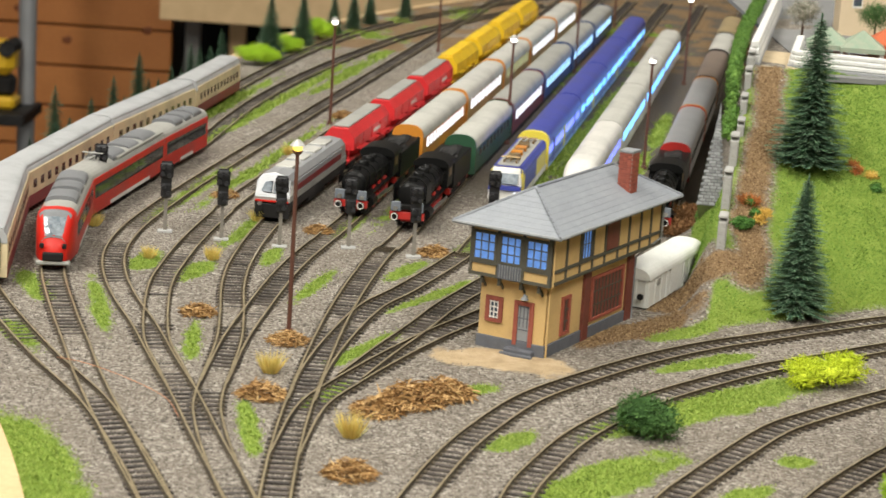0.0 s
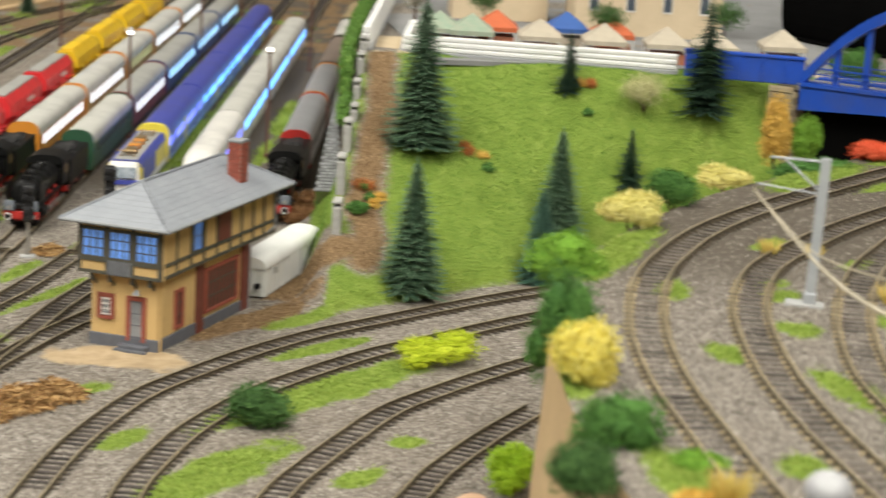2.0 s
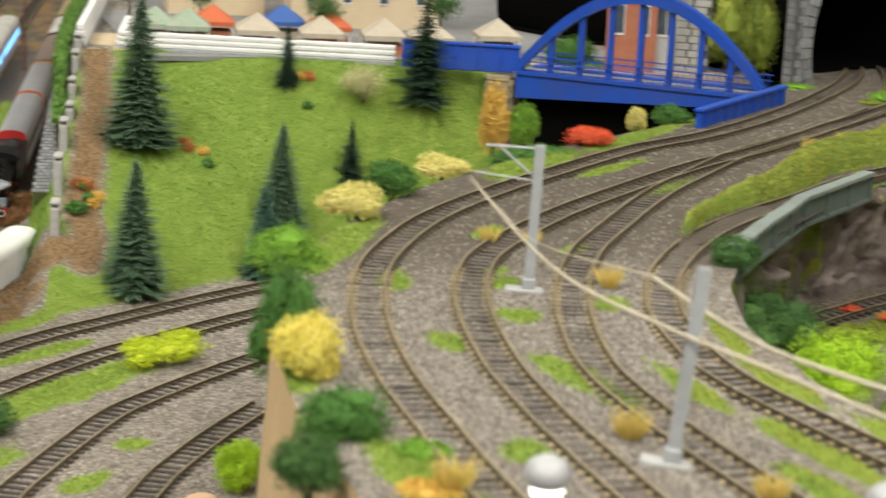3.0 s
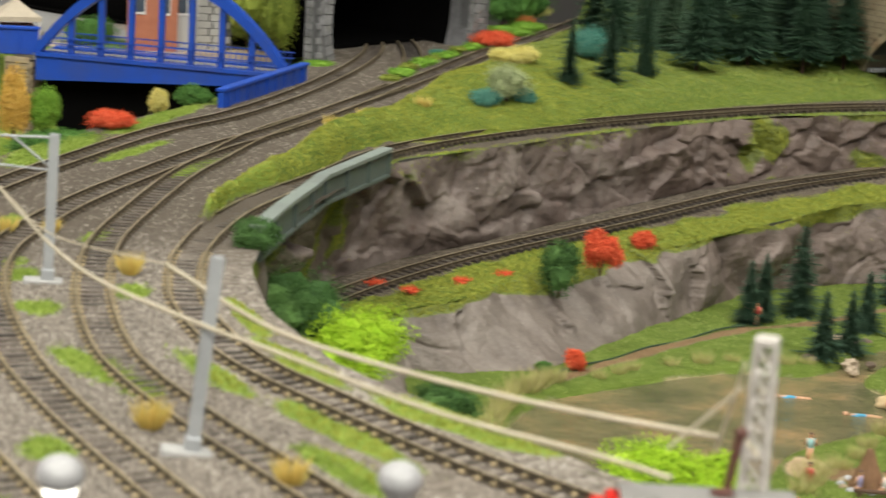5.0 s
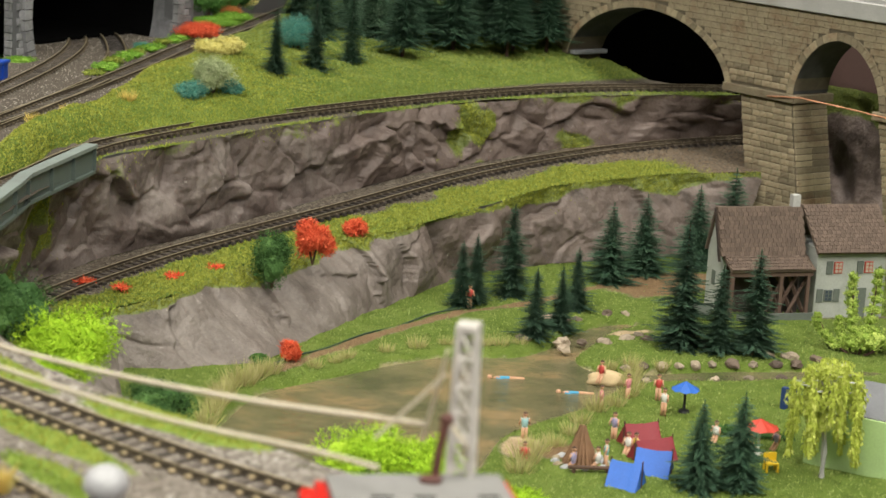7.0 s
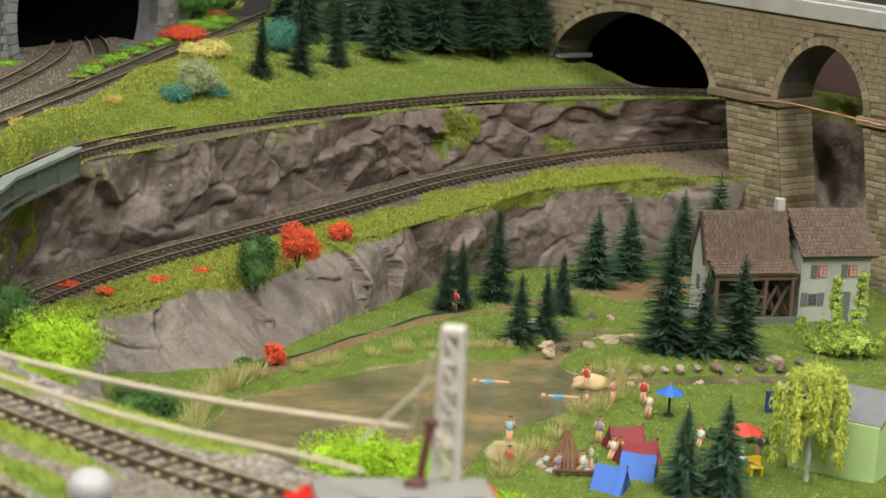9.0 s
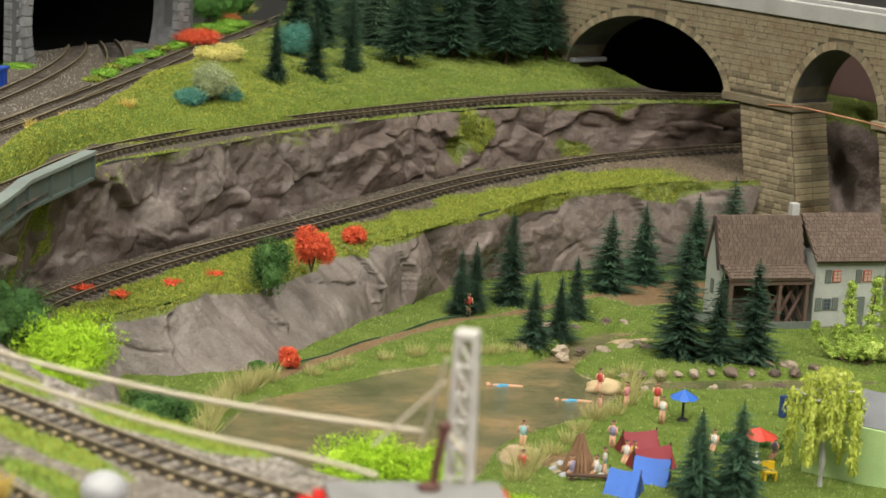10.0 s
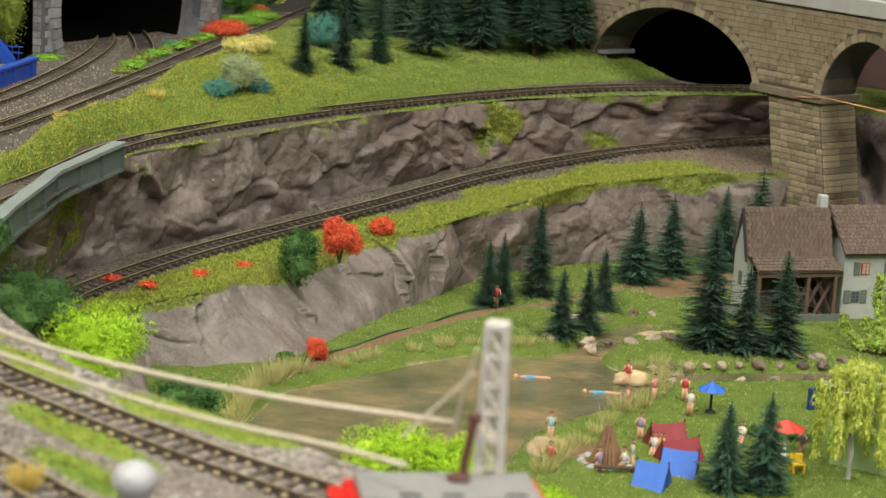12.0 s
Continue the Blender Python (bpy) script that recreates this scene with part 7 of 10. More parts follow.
for k in range(34):
    f = (k + 0.5) / 34
    a, e = SLAB[0].lerp(SLAB[2], f), SLAB[1].lerp(SLAB[2], f)
    n = max(1, round((e - a).length / 3.1))
    ax = (e - a).normalized()
    for i in range(n):
        wide = (e - a).length / n
        p = a.lerp(e, (i + 0.5 + (0.22 if k % 2 else -0.22) * (n > 1)) / n)
        m = Matrix((ax, n_up.cross(ax), n_up)).transposed().to_4x4()
        m.translation = p * S
        piece("stone", blk, slope, m @ Matrix.Diagonal((wide * rr.uniform(0.84, 0.94), 0.98, 1, 1)))
for (x, y), h, wd in zip(((127, 934), (132, 968), (139, 1008), (145, 1035), (149, 1060), (154, 1089), (158, 1112)), (17, 19, 15, 9, 9, 9, 9), (4, 4, 4, 3.5, 3.5, 3.5, 3.5)):
    t = thing("stone_post", "pale grey stone slab post of the stepped boundary wall", "stone post", x, y, float(hill(x + 8, y)) - 3, 80, group="boundary posts")
    b = box(bmesh.new(), -2, 9, -wd / 2, wd / 2, -2, h, 0.5)
    for v in b.verts:
        if v.co.x > 4:
            v.co.z += 3.2 if v.co.z > 0 else 0
    part("slab", b, POST_STONE, t)
    part("cap", box(bmesh.new(), -2.2, 9.2, -wd / 2 - 0.2, wd / 2 + 0.2, h + 1.6, h + 3.0, 0.4), POST_STONE, t)


t_hedge = thing("hedge", "bright green leafy hedge along the top of the slope", "hedge", 0, 0, 0)
HEDGE_LINE = spline([(139, 1036, 57), (143.5, 1062, 66), (149, 1107, 82), (175, 1269, 84), (211, 1467, 84)], 9)


def ribbed_wall(name, a, b, z0, h, label):
    d = math.degrees(math.atan2(b[1] - a[1], b[0] - a[0]))
    ln = math.hypot(b[0] - a[0], b[1] - a[1])
    t = thing(name, label, "wall", a[0], a[1], z0, d)
    for k in range(3):
        part("course", box(bmesh.new(), 0, ln, -2.2 - 0.5 * (2 - k), 2.2 + 0.5 * (2 - k), 5 + k * (h - 5) / 3, 5 + (k + 0.9) * (h - 5) / 3, 0.6), WALL_WHITE, t)
    part("core", box(bmesh.new(), 0.5, ln - 0.5, -1.8, 1.8, -3, h - 1), WALL_WHITE, t)
    part("base", box(bmesh.new(), -0.5, ln + 0.5, -3.6, 3.6, -18, 5, 0.4), GREYSTONE, t)
    return t


ribbed_wall("white_wall", (182, 1118), (322, 1072), 82, 13.5, "white moulded wall along the street above the meadow")
ribbed_wall("white_wall", (182, 1118), (196, 1190), 82, 13.5, "white moulded wall beside the street entrance")
ribbed_wall("white_wall", (160, 1118), (216, 1420), 82, 17, "white wall along the top of the retaining slope")
lone("street", box(bmesh.new(), 0, 420, -240, 200, 83, 85.6), ASPHALT, "grey model street behind the white walls", "road", 190, 1330, 0, 0, kind="structure")
lone("forecourt", box(bmesh.new(), 0, 20, 0, 70, 84, 86.2), PAVING, "sand-coloured paved entrance between white walls", "pavement", 163, 1112, 0, -10, kind="structure")


def gabled(name, label, x, y, z, rz, lx, ly, h, rise, wall_m, roof_m, cat="house", over=3.0, windows=0):
    """House block: local x along the ridge, front face at y = 0."""
    t = thing(name, label, cat, x, y, z, rz)
    part("wall", prism(bmesh.new(), [(0, -3), (ly, -3), (ly, h), (ly / 2, h + rise), (0, h)], 0, lx), wall_m, t)
    for s, y0 in ((-1, 0), (1, ly)):
        b = bmesh.new()
        k = rise / (ly / 2)
        yo = y0 + s * over
        q = [(yo, h - over * k + 0.4), (ly / 2, h + rise + 0.4), (ly / 2, h + rise + 1.8), (yo, h - over * k + 1.8)]
        prism(b, q, -over, lx + over)
        part("roof", b, roof_m, t)
    for k in range(windows):
        xx = lx * (k + 0.5) / windows
        fr = part("window", box(bmesh.new(), xx - 3, xx + 3, -0.5, 0.2, h * 0.45, h * 0.85, 0.1), WHITE_PAINT, t)
        part("pane", box(bmesh.new(), xx - 2.4, xx + 2.4, -0.7, -0.4, h * 0.48, h * 0.82), GLASS_DARK, fr)
    return t


for x, y, m in ((222, 1142, CANVAS_GREEN), (258, 1128, CANVAS), (292, 1118, CANVAS), (326, 1112, CANVAS), (352, 1108, CANVAS), (282, 1170, CANVAS_BLUE), (395, 1120, CANVAS), (304, 1150, CANVAS_ORANGE), (240, 1165, CANVAS_ORANGE), (205, 1150, CANVAS_GREEN)):
    t = thing("market_stall", "market stall with a peaked canvas roof", "market stall", x, y, 85.6, -8, group="market stalls")
    b = bmesh.new()
    apex = b.verts.new((0, 0, 20))
    ring_ = [b.verts.new(p) for p in ((-12, -12, 11), (12, -12, 11), (12, 12, 11), (-12, 12, 11))]
    low = [b.verts.new((v.co.x, v.co.y, 8.5)) for v in ring_]
    for i in range(4):
        b.faces.new((ring_[i], ring_[(i + 1) % 4], apex))
        b.faces.new((low[i], low[(i + 1) % 4], ring_[(i + 1) % 4], ring_[i]))
    part("canopy", b, m, t)
    for sx in (-11, 11):
        for sy in (-11, 11):
            c = bmesh.new()
            cyl(c, (sx, sy, -0.5), (sx, sy, 10), 0.5, n=6)
            part("post", c, WHITE_PAINT, t)
    part("counter", box(bmesh.new(), -10, 10, -9, 9, -0.5, 5.5, 0.3), (CANVAS if m is CANVAS_BLUE else BRICK_HOUSE), t)
gabled("house", "cream house with a bright red roof behind the market", 300, 1230, 85, -6, 90, 50, 34, 22, HOUSE_CREAM, ROOF_RED, windows=4)
gabled("house", "cream town house behind the white wall", 235, 1290, 85, -6, 60, 50, 40, 20, HOUSE_CREAM, ROOF_RED, windows=3)
t = gabled("house", "red brick house behind the blue bridge", 437, 1059, 85, -24, 27, 30, 44, 16, BRICK_HOUSE, ROOF_RED, windows=2)
t = gabled("house", "pale block house behind the blue bridge", 463, 1052, 85, -24, 11, 34, 44, 16, CONC_LIGHT, ROOF_GREY, windows=2)
t = thing("stone_wall", "pale grey block wall behind the blue bridge", "wall", 476, 1062, 85, -24)
part("core", box(bmesh.new(), 0, 22, 0, 5, -2, 60), GREYJOINT, t)
for r in range(15):
    for k in range(2):
        part("stone", box(bmesh.new(), k * 10 + (2 if r % 2 else 0), k * 10 + 9 + (2 if r % 2 else 0), -0.8, 0.4, r * 4, r * 4 + 3.6, 0.2), CONC_LIGHT, t)
t = lone("forecourt", box(bmesh.new(), 0, 122, 0, 160, 80, 85.2), PAVING, "sandy ground behind the blue bridge", "ground", 400, 1044, 0, 0, kind="structure")

# ---- catenary masts and wires of the curved line ----
def h_mast(x, y, z, h, arm, label, rz=0, lean=0.0):
    t = thing("catenary_mast", label, "catenary mast", x, y, z, rz, group="catenary masts")
    t.matrix_basis = t.matrix_basis @ Matrix.Rotation(radians(lean), 4, "Y")
    part("foot", box(bmesh.new(), -7, 4.5, -3, 3, -1, 1.0, 0.3), CONCRETE, t)
    part("socket", box(bmesh.new(), -1.9, 1.9, -1.9, 1.9, 0.8, 4.2, 0.3), MAST_GREY, t)
    b = bmesh.new()
    prism(b, [(-1.5, -1.3), (1.5, -1.3), (1.5, -0.7), (0.4, -0.7), (0.4, 0.7), (1.5, 0.7), (1.5, 1.3), (-1.5, 1.3), (-1.5, 0.7), (-0.4, 0.7), (-0.4, -0.7), (-1.5, -0.7)], 3, h)
    for v in b.verts:
        v.co = Vector((v.co.y, v.co.z, v.co.x))
    part("mast", b, MAST_GREY, t)
    if arm:
        a = bmesh.new()
        tube(a, [(0, 0, h - 1), (-arm, 0, h - 1.2)], 0.4, 5)
        tube(a, [(0, 0, h - 10.5), (-arm * 0.75, 0, h - 1.2)], 0.4, 5)
        tube(a, [(0, 0, h - 10.8), (-arm - 3, 0, h - 9.5)], 0.3, 5)
        part("cantilever", a, MAST_GREY, t)
    return t


h_mast(227, 573, 85, 44.5, 16, "grey catenary mast with a cantilever arm", -20, 1.5)
h_mast(206, 412, 85, 46, 0, "grey steel catenary mast beside the curved track", -20, 5.2)


def lattice_mast(x, y, z, h, rz):
    t = thing("lattice_mast", "pale grey lattice catenary mast", "catenary mast", x, y, z, rz)
    for sx in (-1, 1):
        for sy in (-1, 1):
            b = bmesh.new()
            cyl(b, (sx * 2.6, sy * 2.6, 0), (sx * 1.7, sy * 1.7, h), 0.55, n=5)
            part("leg", b, MAST_PALE, t)
    n = 11
    for k in range(n):
        z0, z1 = h * k / n, h * (k + 1) / n
        w0, w1 = 2.6 - 0.9 * k / n, 2.6 - 0.9 * (k + 1) / n
        for fx, fy in ((1, 0), (-1, 0), (0, 1), (0, -1)):
            b = bmesh.new()
            p = (fx * w0 + (fy != 0) * (-w0), fy * w0 + (fx != 0) * (-w0), z0)
            q = (fx * w1 + (fy != 0) * w1, fy * w1 + (fx != 0) * w1, z1)
            cyl(b, p, q, 0.42, n=4)
            p2 = (fx * w1 + (fy != 0) * (-w1), fy * w1 + (fx != 0) * (-w1), z1)
            cyl(b, p2, q, 0.38, n=4)
            part("brace", b, MAST_PALE, t)
    part("cap", box(bmesh.new(), -2.2, 2.2, -2.2, 2.2, h - 0.5, h + 1.2, 0.3), MAST_PALE, t)


lattice_mast(270, 292, 78, 60, 40)

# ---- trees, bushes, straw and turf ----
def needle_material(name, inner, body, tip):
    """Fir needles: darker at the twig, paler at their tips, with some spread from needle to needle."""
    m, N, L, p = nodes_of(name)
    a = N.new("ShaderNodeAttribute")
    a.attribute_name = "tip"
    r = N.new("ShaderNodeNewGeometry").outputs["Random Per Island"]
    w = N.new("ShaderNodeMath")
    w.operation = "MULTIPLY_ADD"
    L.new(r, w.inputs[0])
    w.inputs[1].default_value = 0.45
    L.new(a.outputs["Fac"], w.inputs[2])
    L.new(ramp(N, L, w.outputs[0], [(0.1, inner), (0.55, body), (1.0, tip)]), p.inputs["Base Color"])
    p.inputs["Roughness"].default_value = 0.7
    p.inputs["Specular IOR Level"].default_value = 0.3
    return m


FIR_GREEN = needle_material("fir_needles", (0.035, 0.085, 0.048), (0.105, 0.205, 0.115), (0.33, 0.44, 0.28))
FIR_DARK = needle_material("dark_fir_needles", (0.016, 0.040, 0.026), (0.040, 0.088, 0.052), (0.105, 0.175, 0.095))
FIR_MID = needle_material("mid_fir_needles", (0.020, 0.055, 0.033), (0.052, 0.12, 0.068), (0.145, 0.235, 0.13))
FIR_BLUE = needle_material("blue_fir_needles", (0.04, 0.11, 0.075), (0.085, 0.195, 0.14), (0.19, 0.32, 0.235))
BARK = paint("brown_bark", (0.09, 0.05, 0.03), (0.06, 0.034, 0.02), 3, 0.9, 0, 0.2)
LEAF_DARK = leafy("dark_leaves", (0.024, 0.068, 0.016), (0.050, 0.118, 0.028), (0.095, 0.19, 0.05))
LEAF_MID = leafy("mid_leaves", (0.035, 0.10, 0.02), (0.065, 0.17, 0.03), (0.11, 0.24, 0.05))
LEAF_LIME = leafy("lime_leaves", (0.22, 0.40, 0.014), (0.34, 0.55, 0.020), (0.46, 0.65, 0.05))
LEAF_GOLD = leafy("yellow_green_leaves", (0.30, 0.40, 0.015), (0.46, 0.56, 0.02), (0.62, 0.68, 0.05))
LEAF_OLIVE = leafy("olive_leaves", (0.09, 0.13, 0.02), (0.18, 0.23, 0.03), (0.32, 0.36, 0.06))
LEAF_YELLOW = leafy("straw_yellow_leaves", (0.48, 0.43, 0.10), (0.68, 0.61, 0.19), (0.80, 0.74, 0.33))
LEAF_LEAF = leafy("light_leaves", (0.09, 0.20, 0.02), (0.16, 0.33, 0.03), (0.26, 0.44, 0.06))
LEAF_LEMON = leafy("lemon_leaves", (0.58, 0.47, 0.06), (0.78, 0.67, 0.11), (0.86, 0.80, 0.28))
LEAF_OCHRE = leafy("ochre_leaves", (0.50, 0.30, 0.05), (0.66, 0.42, 0.08), (0.76, 0.54, 0.16))
LEAF_SAGE = leafy("sage_leaves", (0.20, 0.25, 0.10), (0.34, 0.40, 0.20), (0.48, 0.52, 0.32))
LEAF_PALE = leafy("pale_leaves", (0.40, 0.38, 0.16), (0.52, 0.50, 0.25), (0.62, 0.60, 0.36))
LEAF_BLOSSOM = leafy("grey_blossom_leaves", (0.10, 0.11, 0.055), (0.30, 0.28, 0.22), (0.62, 0.58, 0.50))
LEAF_HEDGE = leafy("hedge_leaves", (0.05, 0.12, 0.02), (0.10, 0.21, 0.035), (0.17, 0.30, 0.06))
LEAF_RED = leafy("orange_red_leaves", (0.54, 0.060, 0.020), (0.72, 0.105, 0.04), (0.80, 0.19, 0.09))
LEAF_RUST = leafy("rust_leaves", (0.40, 0.10, 0.03), (0.52, 0.17, 0.05), (0.50, 0.28, 0.08))
LEAF_DRY = leafy("dry_brown_leaves", (0.13, 0.055, 0.022), (0.26, 0.125, 0.05), (0.42, 0.24, 0.11))
LEAF_TEAL = leafy("teal_leaves", (0.03, 0.17, 0.14), (0.06, 0.25, 0.20), (0.20, 0.36, 0.27))
LEAF_BIRCH = leafy("birch_leaves", (0.16, 0.26, 0.035), (0.30, 0.42, 0.07), (0.46, 0.55, 0.13))
LEAF_WILLOW = leafy("willow_leaves", (0.34, 0.41, 0.05), (0.48, 0.55, 0.085), (0.60, 0.64, 0.17))
STRAW = leafy("brown_straw", (0.14, 0.07, 0.025), (0.34, 0.19, 0.07), (0.60, 0.40, 0.18), 0.85)
TUFT = leafy("ochre_grass", (0.56, 0.40, 0.10), (0.72, 0.54, 0.16), (0.60, 0.56, 0.16), 0.85)
REED = leafy("pale_reed", (0.36, 0.32, 0.13), (0.48, 0.43, 0.20), (0.40, 0.44, 0.12), 0.85)
BLADES = leafy("turf_blades", (0.12, 0.19, 0.025), (0.23, 0.33, 0.05), (0.40, 0.48, 0.12), 0.85)
BLADES_HILL = leafy("meadow_turf_blades", (0.118, 0.215, 0.036), (0.165, 0.285, 0.045), (0.235, 0.36, 0.075), 0.85)
BLADES_BANK = leafy("bank_turf_blades", (0.20, 0.225, 0.032), (0.295, 0.32, 0.046), (0.40, 0.415, 0.08), 0.85)
BLADES_DEEP = leafy("valley_turf_blades", (0.152, 0.205, 0.055), (0.232, 0.298, 0.083), (0.32, 0.375, 0.122), 0.85)


def fir_meshes(height, radius, material, seed, bare=0.05, tiers=15, droop=0.28, ragged=0.15, full=0.82):
    """Trunk and crown: tiers of branches, each a feathered frond, a long ring below a short one."""
    r = random.Random(seed)
    tr = bmesh.new()
    cyl(tr, (0, 0, -3), (0, 0, height * 0.97), height * 0.02, height * 0.004, n=7)
    trunk = mesh_of("trunk", tr, BARK)
    verts, faces, tips = [], [], []

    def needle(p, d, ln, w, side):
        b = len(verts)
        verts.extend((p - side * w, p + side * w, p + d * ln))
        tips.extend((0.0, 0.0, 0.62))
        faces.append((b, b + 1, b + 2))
    rings = []
    for k in range(tiers):
        f = k / tiers
        rings += [(f, 1.0), (f + 0.33 / tiers, 0.86), (f + 0.66 / tiers, 0.68)]
    for f, share in rings:
        z = height * (bare + (1 - bare) * f * 0.97)
        rad = radius * ((1 - f) ** full) * share * r.uniform(1 - ragged, 1 + ragged * 0.6) + height * 0.016
        n = max(5, int(15 * (1 - f * 0.62)))
        turn = r.uniform(0, 6.28)
        for i in range(n):
            a = turn + 2 * math.pi * (i + r.uniform(-0.3, 0.3)) / n
            ln = rad * r.uniform(1 - 1.6 * ragged, 1.0 + ragged * 0.8)
            out, side = Vector((math.cos(a), math.sin(a), 0)), Vector((-math.sin(a), math.cos(a), 0))
            sag = droop + r.uniform(-0.08, 0.10)
            m = max(4, int(3 + ln * 0.75))
            for s in range(m + 1):
                u = (s + 0.25) / (m + 0.25)
                p = out * (ln * u) + Vector((0, 0, z - sag * ln * u * (1.15 - 0.45 * u)))
                size = (0.20 * ln * (1.1 - u) + height * 0.022) * r.uniform(0.85, 1.15)
                for e in (-1, 1):
                    d = (out * r.uniform(0.55, 0.85) + side * e * r.uniform(0.6, 0.9) + Vector((0, 0, r.uniform(-0.28, 0.06)))).normalized()
                    needle(p, d, size, size * 0.20, Vector((0, 0, 1)).cross(d).normalized())
                d = (out + Vector((0, 0, r.uniform(0.1, 0.5))) + side * r.uniform(-0.3, 0.3)).normalized()
                needle(p, d, size * 0.8, size * 0.2, side)
                d = (out * 0.7 + Vector((0, 0, -0.8)) + side * r.uniform(-0.4, 0.4)).normalized()
                needle(p, d, size * 0.55, size * 0.2, side)
    for k in range(14):
        a = k * 2.4
        d = Vector((0.35 * math.cos(a), 0.35 * math.sin(a), 1)).normalized()
        needle(Vector((0, 0, height * (0.93 + 0.004 * k))), d, height * 0.035, height * 0.006, Vector((math.sin(a), -math.cos(a), 0)))
    me = bpy.data.meshes.new("crown")
    me.from_pydata([tuple(v * S) for v in verts], [], faces)
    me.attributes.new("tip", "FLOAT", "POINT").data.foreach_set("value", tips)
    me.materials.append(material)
    return trunk, me


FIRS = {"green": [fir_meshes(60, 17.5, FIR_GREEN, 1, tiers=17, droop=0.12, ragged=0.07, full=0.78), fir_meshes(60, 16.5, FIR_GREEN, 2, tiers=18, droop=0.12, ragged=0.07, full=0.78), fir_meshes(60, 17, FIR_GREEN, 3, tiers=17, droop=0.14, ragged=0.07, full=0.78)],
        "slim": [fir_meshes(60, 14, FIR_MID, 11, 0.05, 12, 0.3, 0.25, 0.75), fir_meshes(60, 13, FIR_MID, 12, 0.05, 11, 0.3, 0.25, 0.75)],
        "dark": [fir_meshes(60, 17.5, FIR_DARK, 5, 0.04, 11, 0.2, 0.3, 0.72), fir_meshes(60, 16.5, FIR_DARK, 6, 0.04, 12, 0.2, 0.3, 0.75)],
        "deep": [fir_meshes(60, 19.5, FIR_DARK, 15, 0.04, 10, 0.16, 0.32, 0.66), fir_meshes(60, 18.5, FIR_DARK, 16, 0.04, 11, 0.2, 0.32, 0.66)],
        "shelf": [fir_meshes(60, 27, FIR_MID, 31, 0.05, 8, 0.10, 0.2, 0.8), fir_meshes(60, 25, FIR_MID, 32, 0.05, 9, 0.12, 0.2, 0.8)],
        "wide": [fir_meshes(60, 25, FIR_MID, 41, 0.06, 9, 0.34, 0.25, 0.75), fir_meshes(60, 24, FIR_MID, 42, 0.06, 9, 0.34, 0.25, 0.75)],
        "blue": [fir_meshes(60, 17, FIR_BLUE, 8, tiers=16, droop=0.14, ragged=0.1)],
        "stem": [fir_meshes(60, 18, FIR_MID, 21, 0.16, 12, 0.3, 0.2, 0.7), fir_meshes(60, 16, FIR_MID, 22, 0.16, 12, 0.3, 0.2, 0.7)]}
fir_count = itertools.count()


def fir(kind, x, y, z, h, label, group=""):
    k = next(fir_count)
    trunk, crown = FIRS[kind][k % len(FIRS[kind])]
    t = thing("fir_tree", label, "tree", x, y, z, (k * 77) % 360, group=group, scale=h / 60)
    piece("trunk", trunk, t, Matrix())
    piece("crown", crown, t, Matrix())


def on_hill(x, y):
    return float(hill(x, y)) - 0.5


fir("green", 177, 1018, on_hill(177, 1018), 76, "tall dark green model fir on the meadow slope")
fir("green", 160, 911, on_hill(160, 911), 63, "dark green model fir at the foot of the meadow")
fir("green", 241, 977, on_hill(241, 977), 54, "green model fir on the meadow slope")
fir("blue", 226, 944, on_hill(226, 944), 46, "blue-green model fir at the foot of the slope")
fir("dark", 286, 1017, on_hill(286, 1017), 31, "small dark fir with a brown stem on the meadow")
fir("dark", 262, 1066, on_hill(262, 1066), 33, "small dark fir below the white wall")
fir("dark", 332, 1049, on_hill(332, 1049), 60, "tall dark fir beside the blue parapet")
B = "small green model fir behind the express railcar"
for x, y, h in ((-217, 1126, 48), (-209, 1194, 32), (-203, 1234, 39), (-196, 1286, 47), (-180, 1410, 37), (-177, 1434, 33), (-169, 1494, 38), (-214, 1154, 27), (-197, 1274, 24), (-190, 1330, 25), (-221, 1080, 27), (-214, 1110, 22), (-206, 1216, 21), (-200, 1256, 24), (-193, 1308, 28), (-186, 1360, 30), (-183, 1385, 24), (-173, 1462, 30)):
    fir("slim", x, y, 0, h, B, "firs along the board edge")
for x, y, h in ((-146, 1630, 50), (-128, 1726, 44), (-107, 1802, 36), (-93, 1854, 36), (-80, 1898, 34), (-50, 1960, 32)):
    fir("green", x, y, 0, h, "dark green model fir at the far yard edge", "firs at the far yard edge")
# forest on the bank above the upper track
for x, y, z, h, kd in ((615, 892, 90, 35, "dark"), (647, 903, 90, 37, "dark"), (685, 924, 90, 46, "slim"), (729, 937, 89, 60, "stem"), (778, 954, 89, 66, "stem"), (820, 950, 90, 62, "stem"), (745, 985, 94, 60, "green"), (775, 990, 96, 66, "green"), (812, 985, 98, 62, "green"), (836, 962, 95, 56, "dark"), (780, 1035, 102, 60, "dark"), (826, 1030, 108, 56, "dark"), (705, 985, 92, 56, "stem"), (752, 1018, 96, 60, "green"), (795, 1010, 98, 64, "stem"), (720, 1030, 94, 58, "dark"), (835, 1000, 100, 62, "stem"), (762, 1062, 108, 60, "green"), (808, 1062, 112, 60, "stem"), (790, 968, 92, 60, "stem"), (842, 985, 96, 58, "green"), (806, 938, 90, 58, "stem"), (838, 940, 92, 60, "stem"), (765, 975, 93, 62, "stem"), (822, 972, 95, 62, "dark"), (842, 1030, 106, 60, "stem"), (842, 1070, 118, 56, "green")):
    fir(kd, x, y, z - 1.5, h, "dark green model fir on the grass bank above the tracks", "firs above the upper track")


